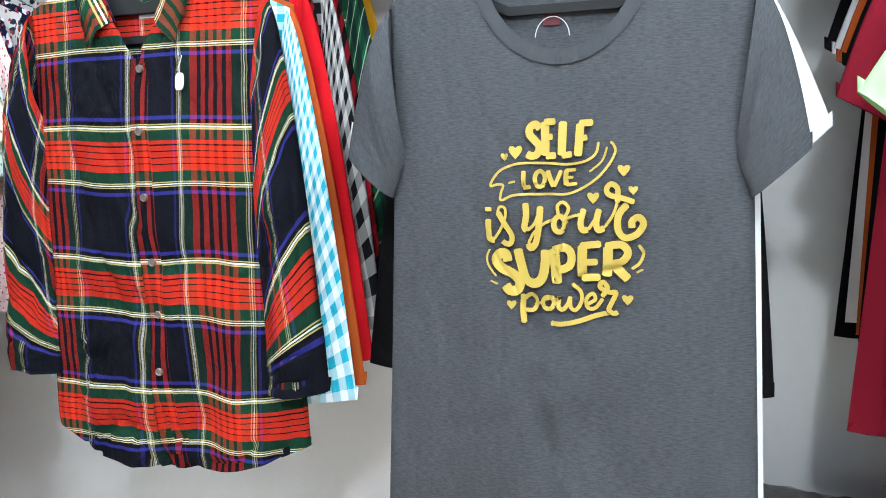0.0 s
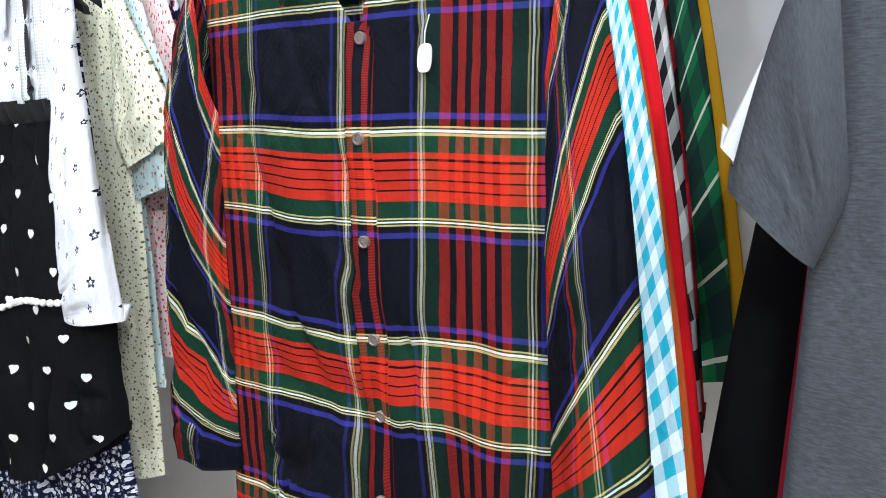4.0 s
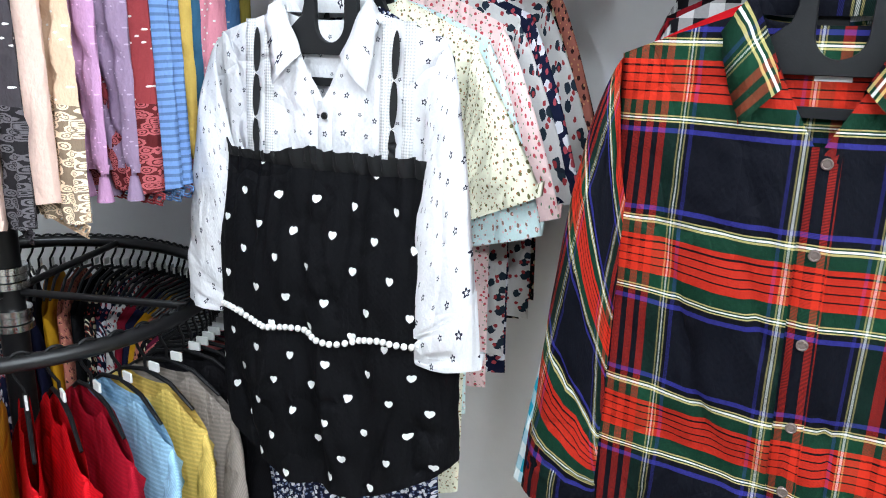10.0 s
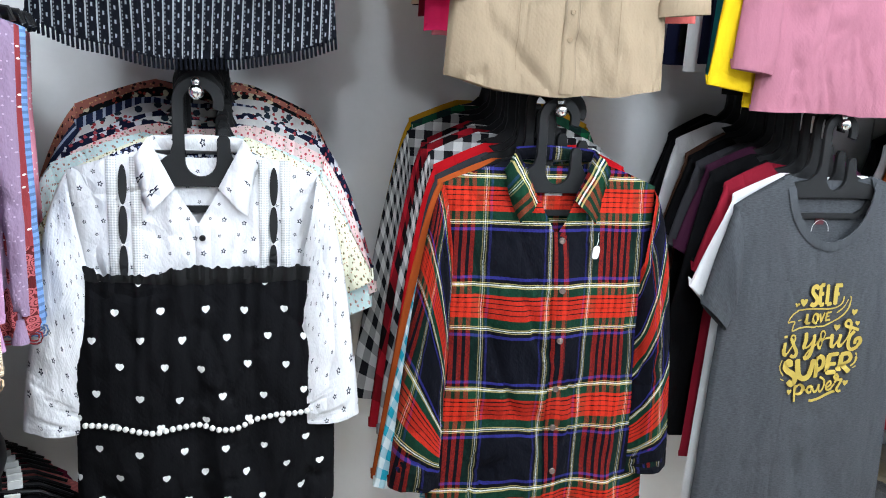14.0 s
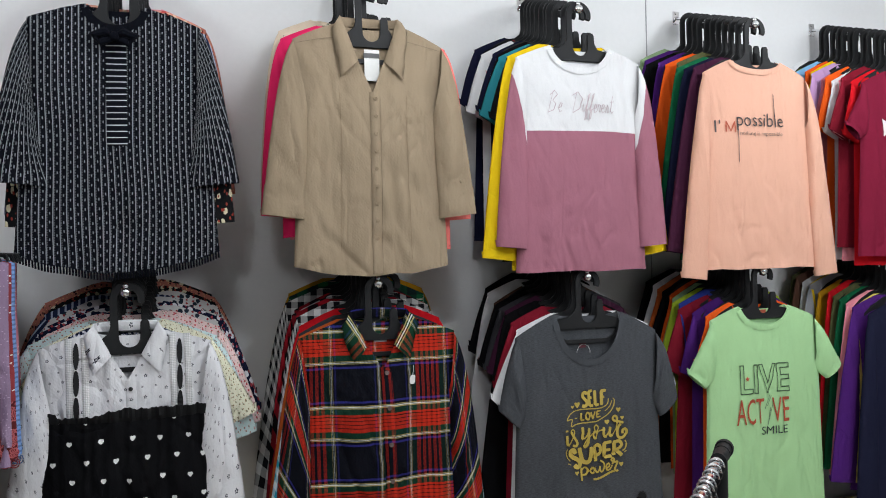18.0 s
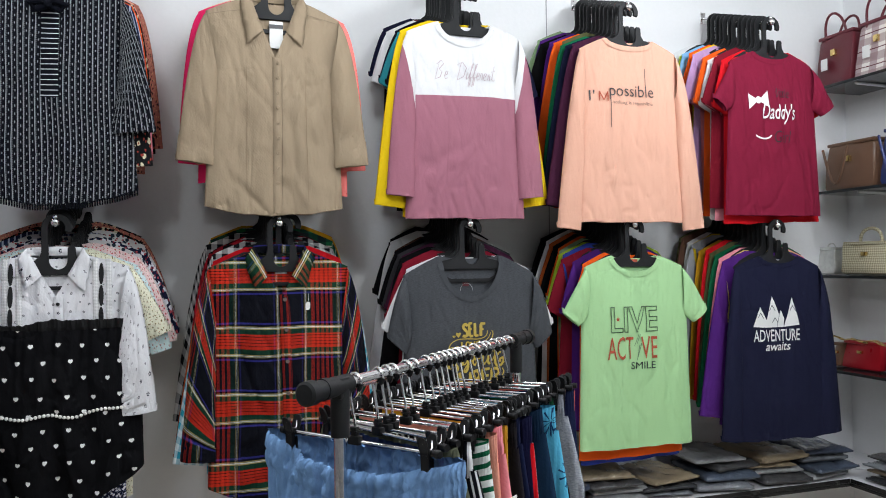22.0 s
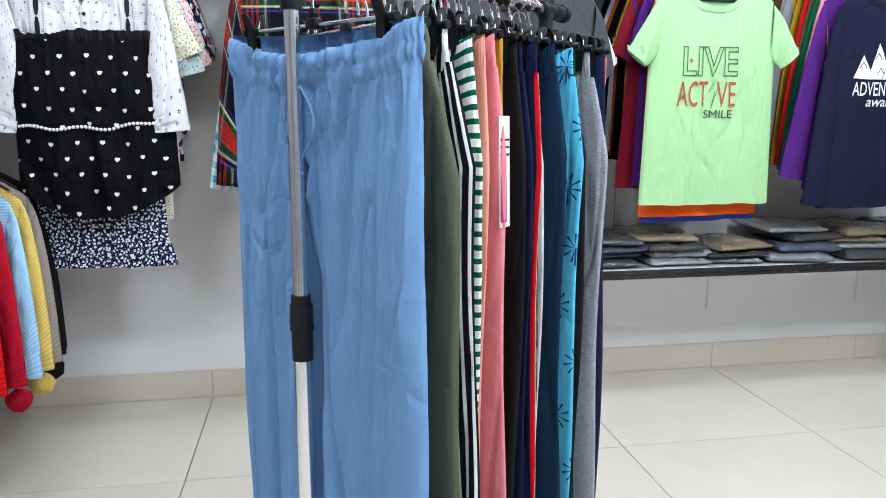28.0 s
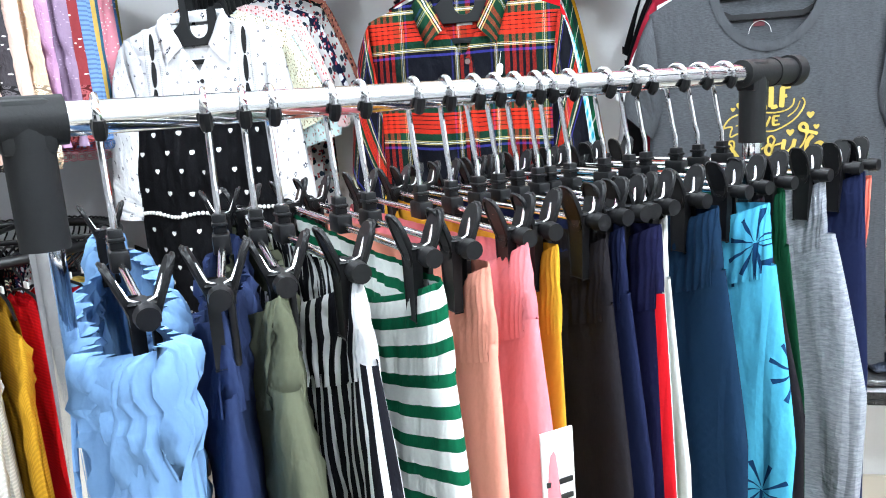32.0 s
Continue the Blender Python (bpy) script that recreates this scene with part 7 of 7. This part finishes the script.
def handbag(y, z, w, h, d, mat, label, handles="tall", trim=None, tag=False, clasp=True, group="handbags on the shelves", strap_r=0.0055, taper=0.9):
    """A bag that faces out from the side wall: body, base, handles, clasp."""
    th = thing("handbag", pose(X1 - 0.135, y, z), label, "handbag", group)
    trim = trim or mat
    bm = bmesh.new()
    vs = box(bm, -d / 2, -w / 2, 0.003, d / 2, w / 2, h, min(0.018, d * 0.16))
    bmesh.ops.subdivide_edges(bm, edges=[e for e in bm.edges if e.calc_length() > 0.06], cuts=3, use_grid_fill=True)
    for v in bm.verts:
        k = v.co.z / h
        v.co.x *= 1 - 0.45 * k
        v.co.y *= taper + (1 - taper) * (1 - k) + 0.03 * math.sin(k * 3.1)
        v.co.x += 0.012 * noise.noise(v.co * 14 + Vector((y * 5, z, 0)))
        v.co.z += 0.010 * noise.noise(Vector((v.co.y * 9, y * 3, z))) * k
    part("body", bm, mat, th)
    bm = bmesh.new()
    box(bm, -d * 0.31, -w * 0.47, h - 0.008, d * 0.31, w * 0.47, h + 0.006, 0.003)
    part("rim", bm, trim, th)
    if handles == "tall":
        for s in (-1, 1):
            bm = bmesh.new()
            n = 18
            tube(bm, [(s * d * 0.25 + 0.02 * s * math.sin(math.pi * q / n), w * 0.28 * math.cos(math.pi * q / n), h - 0.02 + (0.55 * w) * math.sin(math.pi * q / n) ** 0.8) for q in range(n + 1)], strap_r, 8)
            part("handle", bm, trim, th)
    elif handles == "short":
        bm = bmesh.new()
        n = 16
        tube(bm, [(0, w * 0.22 * math.cos(math.pi * q / n), h - 0.004 + 0.26 * w * math.sin(math.pi * q / n) ** 0.7) for q in range(n + 1)], strap_r, 8)
        part("handle", bm, trim, th)
    elif handles == "sling":
        bm = bmesh.new()
        n = 20
        tube(bm, [(-d * 0.5 - 0.012, w * (0.42 - 0.5 * q / n), h * (0.9 - 0.75 * math.sin(math.pi * q / n))) for q in range(n + 1)], strap_r, 8)
        part("strap", bm, trim, th)
    if clasp:
        bm = bmesh.new()
        box(bm, -d * 0.5 * 0.72 - 0.012, -0.012, h * 0.60, -d * 0.5 * 0.72 + 0.004, 0.012, h * 0.72, 0.003)
        part("clasp", bm, M_GOLDEN, th, "small gilt clasp")
    if tag:
        bm = bmesh.new()
        box(bm, -d * 0.5 - 0.006, w * 0.08, h * 0.35, -d * 0.5 - 0.0045, w * 0.08 + 0.035, h * 0.35 + 0.05)
        part("price_tag", bm, M_PAPER, th, "white paper price tag", smooth=False)
    return th


M_GOLDEN = plain("gilt_metal", (0.75, 0.55, 0.22), 0.25, metal=1.0)
L_MAROON, L_BROWN, L_NAVY, L_RED = leather("maroon_leather", (96, 28, 40)), leather("brown_leather", (112, 82, 64)), leather("navy_leather", (38, 50, 104)), leather("red_leather", (176, 26, 40), 0.3)
L_SLATE, L_BLACK, L_SILVER = leather("slate_leather", (66, 78, 92)), leather("black_leather", (26, 26, 28)), plain("silver_fabric", (0.62, 0.62, 0.60), 0.35, metal=0.7, grain=0.4, relief=0.003, fine=60.0)
L_WOVEN = leather("champagne_weave", (0, 0, 0), pat=gingham(rgb(150, 140, 112), rgb(214, 206, 180), 0.010))
L_CHECK = leather("white_check_canvas", (0, 0, 0), pat=bigcheck(rgb(226, 220, 214), rgb(150, 120, 124), rgb(96, 40, 52), 0.07))
handbag(-0.125, SHELVES[0], 0.20, 0.235, 0.13, L_MAROON, "maroon leather tote bag with tall handles and a tag", tag=True)
handbag(-0.345, SHELVES[0], 0.21, 0.235, 0.13, L_CHECK, "white and plum checked canvas tote with brown handles", trim=L_MAROON, tag=True)
handbag(-0.570, SHELVES[0], 0.22, 0.23, 0.14, L_SLATE, "slate grey quilted tote bag on the top shelf", tag=True)
handbag(-0.82, SHELVES[0], 0.22, 0.22, 0.14, L_BLACK, "black leather tote bag on the top shelf")
handbag(-0.19, SHELVES[1], 0.26, 0.205, 0.13, L_BROWN, "brown leather shoulder bag with an outside pocket", handles="sling")
handbag(-0.47, SHELVES[1], 0.24, 0.225, 0.13, L_NAVY, "royal navy leather bag with a hanging strap", handles="sling")
handbag(-0.76, SHELVES[1], 0.24, 0.21, 0.13, L_MAROON, "maroon leather shoulder bag on a shelf")
handbag(-0.04, SHELVES[2], 0.10, 0.115, 0.09, L_SILVER, "crumpled silver drawstring evening bag", handles="short", clasp=False, strap_r=0.003)
handbag(-0.25, SHELVES[2], 0.25, 0.135, 0.10, L_WOVEN, "champagne woven box bag with a curved handle", handles="short", taper=0.98, strap_r=0.007)
handbag(-0.52, SHELVES[2], 0.24, 0.130, 0.10, L_WOVEN, "champagne woven box bag with a curved handle", handles="short", taper=0.98, strap_r=0.007)
handbag(-0.78, SHELVES[2], 0.22, 0.11, 0.10, L_BLACK, "black evening bag on a glossy shelf", handles="short")
handbag(-0.215, SHELVES[3], 0.20, 0.115, 0.09, L_RED, "glossy red clutch bag standing on a shelf", handles="none")
navy_clutch = handbag(-0.435, SHELVES[3], 0.20, 0.11, 0.09, L_NAVY, "navy clutch bag with a pink heart patch", handles="none")
handbag(-0.66, SHELVES[3], 0.20, 0.12, 0.09, L_BROWN, "brown clutch bag standing on a shelf", handles="none")
handbag(-0.10, SHELVES[3], 0.05, 0.10, 0.12, L_BROWN, "narrow brown purse wedged on a shelf", handles="none")
vs = [(-0.048, -x, z + 0.055) for x, z in heart_shape(0, 0, 0.020)]
piece("heart_patch", mesh_of("heart_patch", vs + [(-0.040, y, z) for _, y, z in vs], [tuple(range(16)), tuple(range(31, 15, -1))] + [(k, (k + 1) % 16, 16 + (k + 1) % 16, 16 + k) for k in range(16)], plain("pink_patch", rgb(226, 110, 150), 0.5), smooth=False), navy_clutch)
for k, y in enumerate((-0.16, -0.19, -0.30, -0.335)):
    bm = bmesh.new()
    tube(bm, [(X1 - 0.20 + 0.03 * math.sin(q), y + 0.10 * math.cos(q * 0.5), SHELVES[3] + 0.128 + 0.006 * math.sin(q * 1.7 + k)) for q in (0.5 * w for w in range(13))], 0.0032, 6)
    me = bpy.data.meshes.new("chain")
    bm.to_mesh(me)
    bm.free()
    me.materials.append(M_GOLDEN)
    tagged(new("bag_chain", me), "thin gilt bag chain lying over clutch bags", "bag chain", "bag chains")

# ---------------------------------------------------------------- skirting and floor tiles
def tile_mesh(name, w, d, h, mat):
    bm = bmesh.new()
    box(bm, -w / 2, -d / 2, 0, w / 2, d / 2, h, 0.0012)
    me = bpy.data.meshes.new(name)
    bm.to_mesh(me)
    bm.free()
    me.materials.append(mat)
    return me


TS = 0.632
TX, TY = 0.228 - 3 * TS, 0.0
full = tile_mesh("tile", TS - 0.003, TS - 0.003, 0.006, M_TILE)
for i in range(8):
    for j in range(8):
        cx, cy = TX + (i + 0.5) * TS, TY - (j + 0.5) * TS
        x0, x1 = max(cx - TS / 2, X0), min(cx + TS / 2, X1)
        y0, y1 = max(cy - TS / 2, Y0), min(cy + TS / 2, Y1)
        if x1 - x0 < 0.01 or y1 - y0 < 0.01:
            continue
        whole = x1 - x0 > TS - 0.01 and y1 - y0 > TS - 0.01
        me = full if whole else tile_mesh("tile", x1 - x0 - 0.003, y1 - y0 - 0.003, 0.006, M_TILE)
        piece("tile", me, floor, pose((x0 + x1) / 2, (y0 + y1) / 2, -0.006))

skirt = tagged(new("baseboard"), "cream tiled skirting along the foot of the walls", "skirting", kind="structure")
SK = 0.098
for i in range(9):
    x0, x1 = max(TX + (i - 0.0) * TS, X0), min(TX + (i + 1.0) * TS, X1 - 0.010)
    if x1 - x0 < 0.02:
        continue
    piece("tile", tile_mesh("tile", x1 - x0 - 0.002, 0.010, SK, M_SKIRT), skirt, pose((x0 + x1) / 2, -0.005, 0.001))
for j in range(8):
    y0, y1 = max(-(j + 1) * TS, Y0), -j * TS - (0.011 if j == 0 else 0)
    piece("tile", tile_mesh("tile", 0.010, y1 - y0 - 0.002, SK, M_SKIRT), skirt, pose(X1 - 0.005, (y0 + y1) / 2, 0.001))
    piece("tile", tile_mesh("tile", 0.010, y1 - y0 - 0.002, SK, M_SKIRT), skirt, pose(X0 + 0.005, (y0 + y1) / 2, 0.001))
